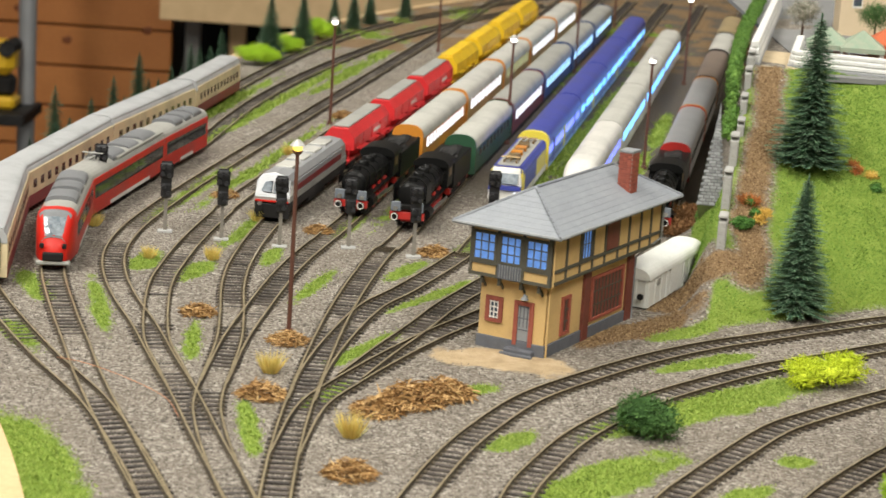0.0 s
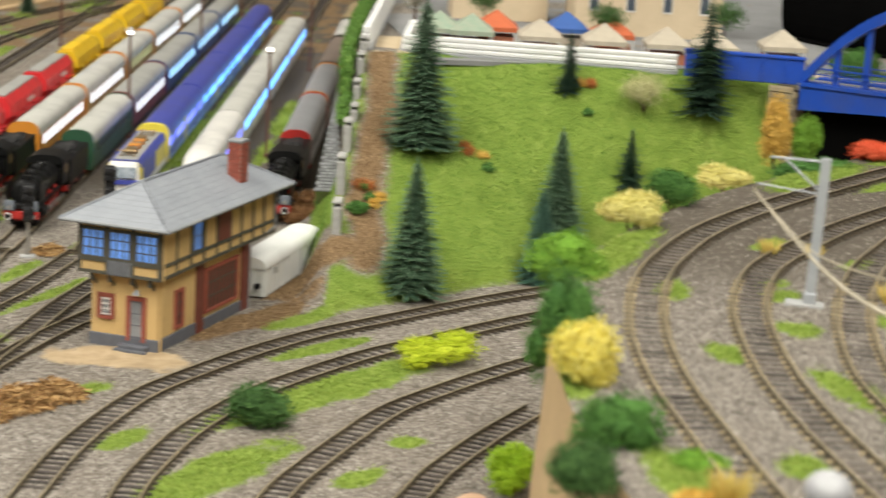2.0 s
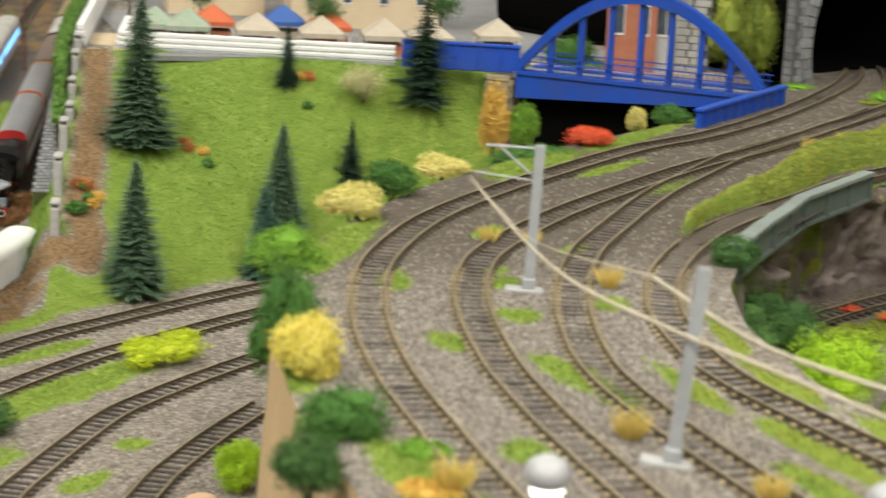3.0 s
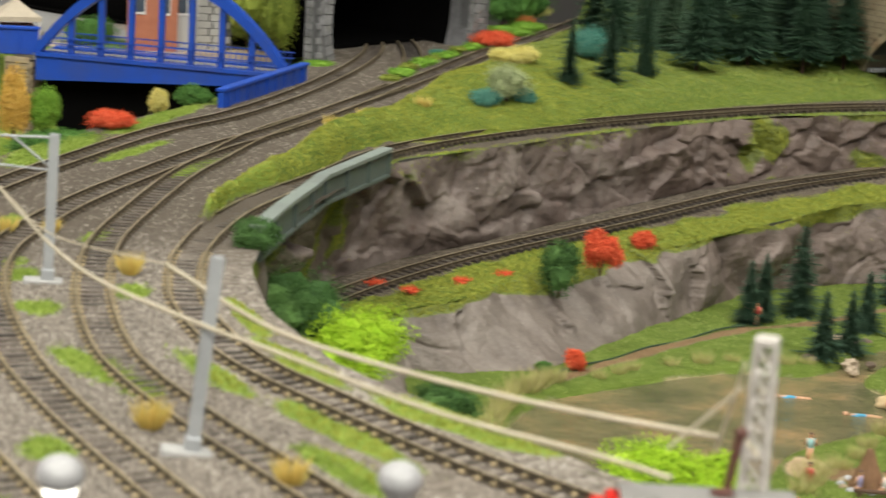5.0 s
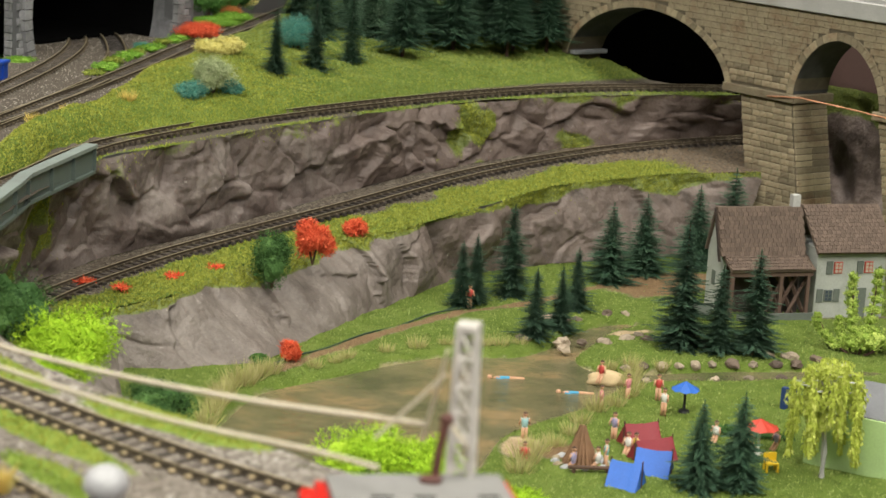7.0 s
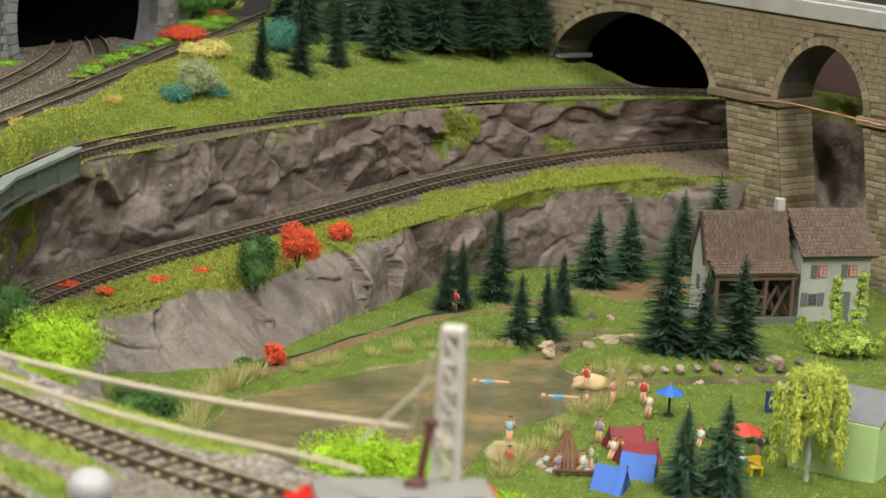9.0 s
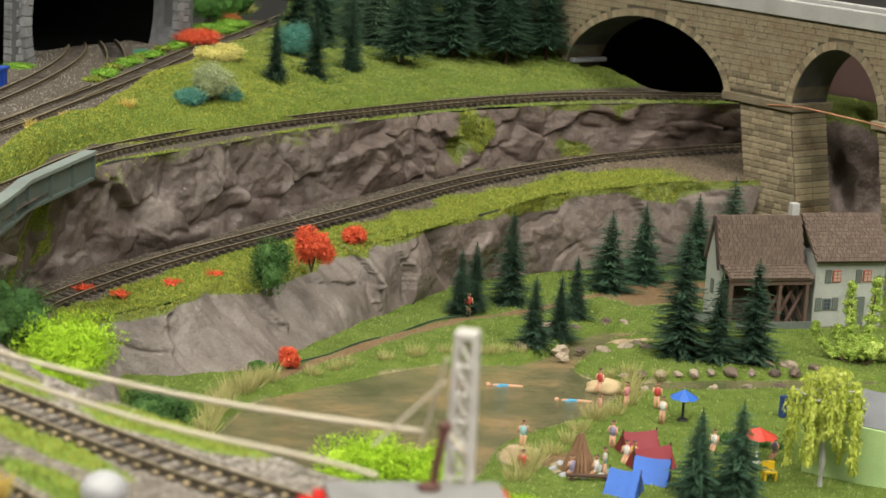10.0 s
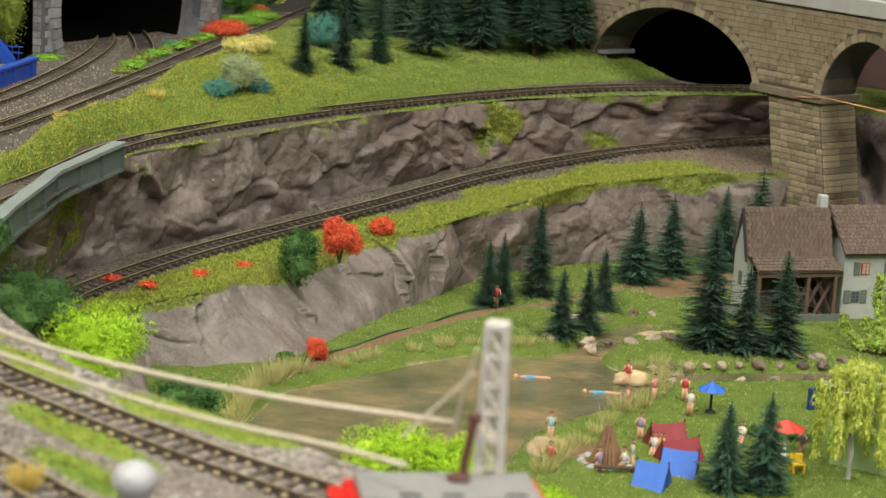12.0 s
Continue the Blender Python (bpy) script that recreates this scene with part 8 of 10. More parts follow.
def clump_mesh(rx, ry, rz, material, n, leaf, seed, holes=0.25, twiggy=False, frond=False):
    """Foliage of several uneven lobes: small leaves over a foam body, open twigs, or curled fronds on a small body."""
    r = random.Random(seed)
    lobes = []
    for k in range(9):
        a, e = 2.4 * k + seed, r.uniform(-0.25, 0.95)
        q = r.uniform(0.40, 0.86) if frond else r.uniform(0.30, 0.66)
        lobes.append((Vector((math.cos(a) * q * (1 - 0.5 * abs(e)) * rx, math.sin(a) * q * (1 - 0.5 * abs(e)) * ry, rz * (0.86 + 0.62 * e))), r.uniform(0.36, 0.62) if frond else r.uniform(0.46, 0.74)))
    verts, faces = [], []
    if not twiggy:
        for c, k in lobes:
            b = bmesh.new()
            bmesh.ops.create_icosphere(b, subdivisions=2, radius=1)
            base = len(verts)
            for v in b.verts:
                q = (0.48 if frond else 0.62) * k * (1 + 0.5 * noise.noise(v.co * 2.6 + Vector((seed, c.x, c.y))))
                p = c + Vector((v.co.x * rx, v.co.y * ry, v.co.z * rz)) * q
                verts.append((p.x * S, p.y * S, max(p.z, 0.1) * S))
            faces += [tuple(base + v.index for v in f.verts) for f in b.faces]
            b.free()
    for _ in range(n):
        c, k = lobes[r.randrange(len(lobes))]
        d = Vector((r.gauss(0, 1), r.gauss(0, 1), r.gauss(0, 1))).normalized()
        k *= 1 + 0.45 * noise.noise(d * 2.6 + Vector((seed, c.x, c.y)))
        u = r.uniform(0.4, 1.22 if frond else 1.08) ** (0.6 if twiggy or frond else 0.3)
        p = c + Vector((d.x * rx, d.y * ry, d.z * rz)) * k * u
        p.z = max(p.z, 0.2)
        if noise.noise(p * (4.2 / max(rx, rz)) + Vector((0, seed, 0))) < -0.42 + holes * 0.5 and r.random() < 0.75:
            continue
        out = (d + Vector((0, 0, 0.35))).normalized()
        for _k in range(2):
            a = Vector((r.gauss(0, 1), r.gauss(0, 1), r.gauss(0, 1))).normalized()
            side = out.cross(a).normalized()
            lx = leaf * r.uniform(0.5, 1.3)
            wide = lx * (0.14 if twiggy else 0.24 if frond else 0.42)
            tip = p + (out * 0.6 + a * 0.9).normalized() * lx * (2.6 if twiggy else 2.1 if frond else 1.4)
            b = len(verts)
            verts += [tuple((p - side * wide) * S), tuple((p + side * wide) * S), tuple(tip * S)]
            faces.append((b, b + 1, b + 2))
    me = bpy.data.meshes.new("foliage")
    me.from_pydata(verts, [], faces)
    me.materials.append(material)
    return me


def bush(x, y, z, rx, rz, material, label, ry=None, n=None, leaf=0.56, seed=None, rz_deg=0):
    seed = seed or int(abs(x * 7 + y * 3)) % 997 + 1
    t = thing("bush", label, "bush", x, y, z, rz_deg)
    twiggy = material in (LEAF_SAGE, LEAF_TEAL, LEAF_PALE, LEAF_RUST)
    frond = material in (LEAF_LIME, LEAF_LEMON, LEAF_YELLOW, LEAF_OCHRE, LEAF_RED, LEAF_GOLD, LEAF_DRY)
    n = n or int(min(11000, 1200 + rx * rz * 95))
    piece("foliage", clump_mesh(rx, ry or rx, rz, material, n, leaf * (1.3 if twiggy or frond else 1.0), seed, 0.25, twiggy, frond), t, Matrix())
    for k in range(4):
        b = bmesh.new()
        a = k * 1.7 + seed
        tube(b, [(0, 0, -1.5), (rx * 0.25 * math.cos(a), rx * 0.25 * math.sin(a), rz * 0.6), (rx * 0.5 * math.cos(a), rx * 0.5 * math.sin(a), rz * 1.2)], lambda u: 0.5 * (1 - 0.6 * u), 4)
        part("stem", b, BARK, t)


# yard and meadow
bush(77, 719, -0.5, 11.5, 9, LEAF_DARK, "round dark green bush on the turf between tracks", n=5200, leaf=0.7)
bush(157, 805, -1.0, 22, 7.5, LEAF_GOLD, "yellow-green bush beside the curved track", 12, n=5200, leaf=0.62, rz_deg=40)
bush(299, 1048, on_hill(299, 1048) + 7, 14, 9.5, LEAF_PALE, "pale yellow small tree on the meadow", n=3600)
bush(-152, 1594, -0.5, 16, 8, LEAF_LIME, "yellow-green bush at the yard edge")
bush(-138, 1672, -0.5, 14, 7, LEAF_LIME, "yellow-green bush at the yard edge")
bush(-117, 1766, -0.5, 14, 9, LEAF_LIME, "yellow-green bush at the yard edge")
rf = random.Random(17)
for cx, cy, count in ((146, 968, 7), (205, 1012, 5), (271, 1059, 4)):
    for k in range(count):
        x, y, c = cx + rf.uniform(-5, 5), cy + rf.uniform(-10, 10), (LEAF_RUST, LEAF_MID, LEAF_OCHRE)[k % 3]
        bush(x, y, on_hill(x, y) - 0.3, rf.uniform(2.4, 3.6), 2.6, c, "small green plant among the flowers" if c is LEAF_MID else "small orange flowering plant on the meadow", n=260, leaf=0.7)
for x, y, r_, c in ((139, 955, 5, LEAF_MID), (124, 1076, 9, LEAF_DRY), (133, 1098, 8, LEAF_DRY), (116, 1088, 8, LEAF_DRY), (120, 1062, 6, LEAF_DRY), (137, 1064, 7, LEAF_HEDGE)):
    bush(x, y, on_hill(x, y) - 0.5, r_, r_ * (0.5 if c is LEAF_MID else 0.8), c, "heap of curled dry brown leaves beside the retaining wall" if c is LEAF_DRY else "low leafy plants beside the path", n=1500, leaf=0.9)
for k, (x, y, z) in enumerate(HEDGE_LINE.tolist()):
    piece("foliage", clump_mesh(4.0, 6.5, 5.2, LEAF_HEDGE, 620, 0.7, 300 + k), t_hedge, mm(x, y, z - 1))
# edge of the plateau
for x, y, z, r_, h_, m, lb in (
        (161, 613, 80, 12, 9, LEAF_LEAF, "bright green bush at the plateau edge"), (200, 683, 83, 11, 7, LEAF_YELLOW, "straw-yellow bush at the plateau edge"),
        (225, 722, 83, 9.5, 7.5, LEAF_MID, "green bush at the plateau edge"), (258, 768, 83, 9.5, 5, LEAF_YELLOW, "ochre bush at the plateau edge"),
        (148, 549, 62, 10, 20, LEAF_MID, "dark green ivy hanging down the board side"), (147, 520, 30, 7, 24, LEAF_DARK, "dark green ivy hanging down the board side"),
        (141, 492, 82, 8.5, 9.5, LEAF_LEMON, "bright straw-yellow bush at the board corner"), (138, 444, 82, 11, 7, LEAF_MID, "dark green bush beside the outer track"),
        (123, 414, 81, 8, 7, LEAF_DARK, "dark green bush at the board edge"), (146, 402, 84, 7, 1.6, LEAF_OCHRE, "flat ochre ground cover"), (153, 428, 84, 7, 1.8, LEAF_LEAF, "flat green ground cover"), (140, 378, 84, 8, 1.6, LEAF_OCHRE, "flat ochre ground cover"), (157, 648, -0.5, 8, 9, LEAF_LIME, "lime green bush at the foot of the board side"),
        (301, 800, 79, 11, 5, LEAF_MID, "green bush below the bridge"), (318, 812, 80, 11, 4, LEAF_MID, "green bush below the bridge"),
        (344, 965, 56, 6.5, 18, LEAF_OCHRE, "tall ochre bush at the hollow"), (358, 962, 58, 8, 12, LEAF_LEAF, "light green bush at the hollow"), (340, 823, 83, 10, 5.5, LEAF_RED, "orange-red bush beside the track"),
        (379, 866, 83, 4, 6.5, LEAF_YELLOW, "ochre grass bush beside the track"), (404, 886, 83, 9, 5.5, LEAF_MID, "green bush at the blue parapet"),
        (309, 605, 82, 8, 6, LEAF_DARK, "dark green bush at the girder end"), (332, 624, 40, 19, 18, LEAF_DARK, "dark green bush below the girder"),
        (349, 604, 30, 19, 16.5, LEAF_LIME, "bright lime green bush below the track"), (378, 594, 16, 13, 10, LEAF_DARK, "dark green bush on the shore"),
        (415, 522, 8, 15, 13, LEAF_LIME, "bright lime bush at the lake shore"), (434, 513, 8, 14, 12.5, LEAF_LIME, "bright lime bush at the lake shore"), (452, 484, 4, 13, 6, LEAF_LIME, "bright lime bush at the lake shore"),
        (545, 858, 85, 8, 4.5, LEAF_TEAL, "teal bush on the grass bank"), (557, 858, 88, 10, 8.5, LEAF_SAGE, "pale green bush on the grass bank"), (566, 856, 85, 6, 5, LEAF_TEAL, "teal bush on the grass bank"), (606, 931, 92, 12, 6.5, LEAF_YELLOW, "straw-yellow bush on the grass bank"),
        (667, 1056, 85, 13, 5.5, LEAF_RED, "orange-red bush beside the tunnel"), (662, 946, 92, 11, 10, LEAF_TEAL, "teal bush among the firs"), (611, 1024, 85, 5, 2, LEAF_TEAL, "low teal plants in front of the tunnel mouth"),
        (752, 1170, 86, 24, 20, LEAF_MID, "green bushes behind the portal"), (795, 1225, 86, 30, 28, LEAF_DARK, "dark green bushes behind the portal"), (775, 1190, 86, 14, 7, LEAF_YELLOW, "ochre bush behind the portal"), (728, 1148, 85, 13, 15, LEAF_MID, "green bushes behind the portal"), (745, 1150, 85, 9, 4, LEAF_RUST, "low rust-coloured plants beside the track"), (715, 1115, 85, 15, 3, LEAF_LEAF, "low light green plants beside the track"), (740, 1136, 85, 13, 3, LEAF_LEAF, "low light green plants beside the track"), (512, 1027, 84, 10, 28, LEAF_OLIVE, "yellow-green bushes beside the portal"), (524, 1000, 84, 10, 1.6, LEAF_LEAF, "low green plants at the portal foot"),
        (506, 1050, 84, 15, 26, LEAF_OLIVE, "yellow-green bushes behind the bridge"), (520, 1072, 84, 16, 30, LEAF_OLIVE, "yellow-green bushes behind the bridge"), (488, 1095, 84, 18, 26, LEAF_MID, "green bushes behind the bridge"), (470, 1075, 84, 12, 5, LEAF_LIME, "low light green plants behind the bridge"), (425, 1085, 84, 14, 9, LEAF_MID, "green bushes behind the bridge"),
        (538, 738, 31, 8, 9.5, LEAF_RED, "bright orange-red bush above the rock face"), (511, 729, 25, 9.5, 11.5, LEAF_DARK, "dark green bush hanging over the rock face"), (582, 768, 32, 5, 4.5, LEAF_RED, "small orange-red bush above the rock face"),
        (496, 690, 2.5, 3.6, 4.6, LEAF_RED, "orange-red bush by the path"), (482, 692, 3, 4, 2, LEAF_MID, "low green plants under the rock")):
    bush(x, y, z - 0.5, r_, h_, m, lb)
for k, (x, y) in enumerate(((537, 942), (548, 953), (558, 965), (567, 975), (577, 985), (588, 996), (598, 1007), (609, 1016), (620, 1027), (632, 1037), (644, 1047), (655, 1056))):
    bush(x, y, 84.8, 6 + k % 3, 1.6 + 0.5 * (k % 2), LEAF_LEAF if k % 3 else LEAF_OLIVE, "low green plants between the tracks at the tunnel", n=420, leaf=0.8)
for x, y in ((432, 748), (470, 742), (440, 733), (495, 748)):
    bush(x, y, 29, 4.0, 1.0, LEAF_RED, "low orange-red plants on the ledge", n=90, leaf=0.8)

# garden trees in the town
for x, y, m, h in ((199, 1206, LEAF_BLOSSOM, 27), (237, 1187, LEAF_DARK, 30), (300, 1150, LEAF_DARK, 26), (370, 1150, LEAF_DARK, 30)):
    t = thing("garden_tree", "small round-crowned model tree in the town", "tree", x, y, 85)
    b = bmesh.new()
    cyl(b, (0, 0, -1), (0, 0, h * 0.8), 1.0, 0.4, n=6)
    part("trunk", b, BARK, t)
    piece("crown", clump_mesh(11, 11, 8, m, 1500, 1.1, int(x), 0.25, True), t, mm(0, 0, h * 0.5))


def stalks_mesh(name, n, radius, height, material, seed, flat=0.0, width=0.5):
    """A heap (flat near 1) or an upright tuft (flat 0) of thin stalks."""
    r = random.Random(seed)
    verts, faces = [], []
    for _ in range(n):
        a, d = r.uniform(0, 6.283), radius * math.sqrt(r.random())
        px_, py_ = d * math.cos(a), d * math.sin(a)
        top = max(0.2, 1 - (d / radius) ** 2)
        if flat:
            z = r.uniform(0, height) * top
            ang, tilt, ln = r.uniform(0, 6.283), r.gauss(0, 0.35), r.uniform(0.35, 0.9) * radius * 0.8
            dv = Vector((math.cos(ang) * math.cos(tilt), math.sin(ang) * math.cos(tilt), math.sin(tilt))) * ln
            p = Vector((px_, py_, z)) - dv * 0.5
        else:
            z = 0
            dv = Vector((px_ * 0.9 + r.gauss(0, 0.5), py_ * 0.9 + r.gauss(0, 0.5), height * r.uniform(0.6, 1.1)))
            p = Vector((px_ * 0.4, py_ * 0.4, -0.3))
        if p.z < -0.2 and flat:
            p.z = 0.1
        e = p + dv
        e.z = max(e.z, 0.15)
        side = dv.cross(Vector((r.gauss(0, 1), r.gauss(0, 1), r.gauss(0, 1)))).normalized() * width * r.uniform(0.5, 1)
        m = (p + e) / 2 + Vector((0, 0, 0.1 * dv.length if flat else 0))
        b = len(verts)
        verts += [tuple((p - side * 0.5) * S), tuple((p + side * 0.5) * S), tuple((m + side * 0.5) * S), tuple((m - side * 0.5) * S), tuple(e * S)]
        faces += [(b, b + 1, b + 2, b + 3), (b + 3, b + 2, b + 4)]
    me = bpy.data.meshes.new(name)
    me.from_pydata(verts, [], faces)
    me.materials.append(material)
    return me


HEAPS = [stalks_mesh("straw", 620, 8, 5.0, STRAW, k, 1.0, 0.5) for k in (1, 2, 3)]
for k, (x, y, r_) in enumerate(((-101, 847, 8.5), (-60, 812, 9), (-63, 737, 10), (-8, 741, 14), (4, 752, 13), (-20, 726, 11), (-26, 655, 10), (-63, 1018, 8), (-4, 985, 9), (-72, 1370, 9), (-118, 1090, 8))):
    t = thing("straw_heap", "loose heap of brown straw beside the track", "straw heap", x, y, 0.2, k * 50, group="straw heaps", scale=r_ / 9)
    piece("straw", HEAPS[k % 3], t, Matrix())
TUFTS = [stalks_mesh("tuft", 230, 3.6, 6.2, TUFT, k + 9, 0.0, 0.24) for k in range(3)]
for k, (x, y, z, r_) in enumerate(((-136, 940, 0, 5.5), (-107, 945, 0, 6), (-63, 768, 0, 7.5), (-28, 696, 0, 8), (-182, 1010, 0, 8), (-95, 1222, 0, 6), (-95, 1035, 0, 6), (-62, 1290, 0, 6), (-172, 1000, 0, 6),
                                   (236, 640, 85, 5), (254, 576, 85, 6), (204, 432, 85, 6.5), (218, 385, 85, 6), (152, 402, 85, 7), (509, 855, 84.5, 6), (440, 815, 84.5, 5), (250, 636, 85, 4.5), (468, 838, 84.5, 4))):
    t = thing("grass_tuft", "ochre-yellow dry grass tuft", "grass tuft", x, y, z - 0.2, k * 40, group="dry grass tufts", scale=r_ / 5)
    piece("tuft", TUFTS[k % 3], t, Matrix())
REEDS = [stalks_mesh("reed", 150, 5.0, 8, REED, k + 30, 0.0, 0.24) for k in range(3)]
for k, (x, y, r_) in enumerate(((430, 642, 6), (420, 630, 6), (411, 615, 5), (404, 600, 6), (399, 585, 5), (397, 566, 5), (437, 650, 6), (443, 656, 7), (460, 668, 7), (478, 677, 6), (520, 683, 4), (570, 680, 4), (548, 566, 5), (535, 556, 5), (565, 576, 6), (600, 592, 5), (466, 672, 6), (473, 676, 6), (455, 668, 6), (447, 662, 5), (500, 677, 4), (512, 680, 4), (540, 683, 4), (556, 682, 5), (590, 668, 5), (583, 671, 5), (600, 666, 4), (622, 618, 5), (614, 607, 5), (605, 600, 5), (632, 610, 4), (590, 585, 5), (577, 578, 5), (612, 620, 4), (508, 545, 6), (498, 538, 7), (520, 548, 5), (488, 530, 6))):
    t = thing("reed_clump", "pale dry reeds on the lake shore", "reeds", x, y, 1.0, k * 33, group="shore reeds", scale=r_ / 5)
    piece("reed", REEDS[k % 3], t, Matrix())


def field(name, P, mask, n, height, material, label, seed, width=0.34, stone=False):
    """Short blades (or small stones) strewn over a sheet where its mask allows."""
    g = np.random.default_rng(seed)
    A, B_, C, D_ = P[:-1, :-1], P[1:, :-1], P[:-1, 1:], P[1:, 1:]
    area = np.linalg.norm(np.cross(B_ - A, C - A), axis=-1)
    w = area * np.clip((mask[:-1, :-1] + mask[1:, 1:]) / 2, 0, 1) ** 2
    w = (w / w.sum()).ravel()
    pick = g.choice(len(w), n, p=w)
    u, v = g.random(n)[:, None], g.random(n)[:, None]
    r3 = lambda M: M.reshape(-1, 3)[pick]
    p = r3(A) * (1 - u) * (1 - v) + r3(B_) * u * (1 - v) + r3(C) * (1 - u) * v + r3(D_) * u * v
    a = g.random(n) * 2 * np.pi
    if stone:
        s = g.uniform(0.28, 0.62, n)[:, None]
        q = [p + s * np.stack([np.cos(a + k * 2.094), np.sin(a + k * 2.094), np.full(n, -0.2)], 1) * g.uniform(0.7, 1.2, (n, 1)) for k in range(3)]
        V = np.stack([*q, p + s * np.array((0, 0, 1.0)) + g.normal(0, 0.12, (n, 3))], 1)
        k = np.arange(n)[:, None, None] * 4
        F = (k + np.array([(0, 1, 3), (1, 2, 3), (2, 0, 3)])).reshape(-1, 3)
    else:
        h = height * g.uniform(0.55, 1.25, n)[:, None]
        d = np.stack([np.cos(a), np.sin(a), 0 * a], 1) * width * g.uniform(0.6, 1.2, (n, 1))
        tip = p + np.concatenate([g.normal(0, 0.7, (n, 2)) * h, h], 1)
        V = np.stack([p - d - (0, 0, 0.2), p + d - (0, 0, 0.2), tip], 1)
        F = np.arange(3 * n).reshape(-1, 3)
    me = bpy.data.meshes.new(name)
    me.from_pydata((V.reshape(-1, 3) * S).tolist(), [], F.tolist())
    me.materials.append(material)
    return tagged(new(name, me), label, "gravel" if stone else "grass", kind="stuff")


PEBBLE_DARK = leafy("dark_brown_pebbles", (0.05, 0.04, 0.03), (0.12, 0.10, 0.08), (0.22, 0.19, 0.155), 0.9)
MULCH = leafy("bark_mulch", (0.080, 0.046, 0.022), (0.20, 0.125, 0.060), (0.44, 0.31, 0.17), 0.9)
PEBBLE = leafy("ballast_pebbles", (0.080, 0.068, 0.058), (0.222, 0.196, 0.168), (0.44, 0.405, 0.355), 0.9)
near_yard = yard_grid[:200]
up = smooth01((near_yard[..., 2] - 2) / 6)
field("turf", near_yard, yard_mask["grass"][:200] * (near_yard[..., 2] > -5) * (1 - up), 60000, 0.8, BLADES, "short bright turf between the yard tracks", 3)
field("turf", near_yard, yard_mask["grass"][:200] * up, 120000, 0.85, BLADES_HILL, "short green turf on the meadow slope", 31)
field("turf", yard_grid[196:], yard_mask["grass"][196:], 26000, 2.0, BLADES, "short green turf between the far yard tracks", 4, 0.6)
field("turf", np.dstack([flat, zz]), plateau_mask["grass"], 30000, 0.8, BLADES, "short green turf on the plateau", 5)
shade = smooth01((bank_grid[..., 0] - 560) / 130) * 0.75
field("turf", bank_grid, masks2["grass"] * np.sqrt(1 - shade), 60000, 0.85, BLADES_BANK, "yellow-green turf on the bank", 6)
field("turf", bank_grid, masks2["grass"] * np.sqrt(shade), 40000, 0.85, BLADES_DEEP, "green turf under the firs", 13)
field("turf", hillside_grid, np.ones(hillside_grid.shape[:2]), 14000, 1.0, BLADES_DEEP, "green turf on the hillside", 12)
field("turf", L3, ledge_grass, 34000, 0.9, BLADES_BANK, "yellow-green turf on the ledge", 7)
field("turf", valley_grid, valley_grass * (valley_grid[..., 0] > 390), 130000, 0.85, BLADES_DEEP, "short green turf of the valley", 8)
for k, nm in enumerate(("upper_cliff", "lower_cliff")):
    field("turf", FACES[nm][0], FACES[nm][1] ** 2, 14000, 1.0, BLADES_BANK, "yellow-green turf hanging over the rock", 20 + k)
field("mulch", near_yard, yard_mask["earth"][:200] * (near_yard[..., 2] > -5), 9000, 1, MULCH, "coarse brown bark mulch on the lane", 30, stone=True)
bare = np.clip(1 - yard_mask["grass"] - yard_mask["earth"] - yard_mask["sand"], 0, 1)[:200] * (near_yard[..., 2] > -5) * (near_yard[..., 2] < 3) * (near_yard[..., 0] < 190)
field("pebbles", near_yard, bare, 70000, 1, PEBBLE, "grey-brown ballast pebbles of the yard", 9, stone=True)
field("pebbles", np.dstack([flat, zz])[:290], (np.clip(1 - plateau_mask["grass"], 0, 1) * (1 - 0.7 * smooth01((flat[..., 1] - 500) / 160)))[:290], 50000, 1, PEBBLE, "grey-brown ballast pebbles of the plateau", 10, stone=True)
field("pebbles", L3, 1 - ledge_grass, 6000, 1, PEBBLE_DARK, "grey-brown ballast pebbles of the ledge", 11, stone=True)

# ---- the mill house ----
MILL_ROOF = paint("brown_shingle", (0.125, 0.088, 0.066), (0.082, 0.056, 0.042), 5, 0.85, 0, 0.3, vary=0.2)
MILL_WALL = paint("grey_green_render", (0.41, 0.425, 0.39), (0.33, 0.345, 0.315), 10, 0.85, 0, 0.1, dirt=(0.20, 0.22, 0.17))
MILL_DARK = paint("dark_mill_timber", (0.045, 0.032, 0.026), (0.03, 0.022, 0.018), 4, 0.8, 0, 0.1)
MILL_TIMBER = paint("brown_mill_timber", (0.12, 0.075, 0.055), (0.085, 0.052, 0.04), 4, 0.8, 0, 0.1)
WINDOW_RED = paint("window_red", (0.48, 0.07, 0.045), (0.38, 0.05, 0.035), 3, 0.6, 0, 0.05)
SHUTTER_GREEN = paint("shutter_grey", (0.13, 0.15, 0.13), (0.10, 0.115, 0.10), 3, 0.7, 0, 0.05)
t = thing("mill_house", "old grey mill house with shingle roofs and timber porch", "house", 720.7, 667.6, 2, -20.6)


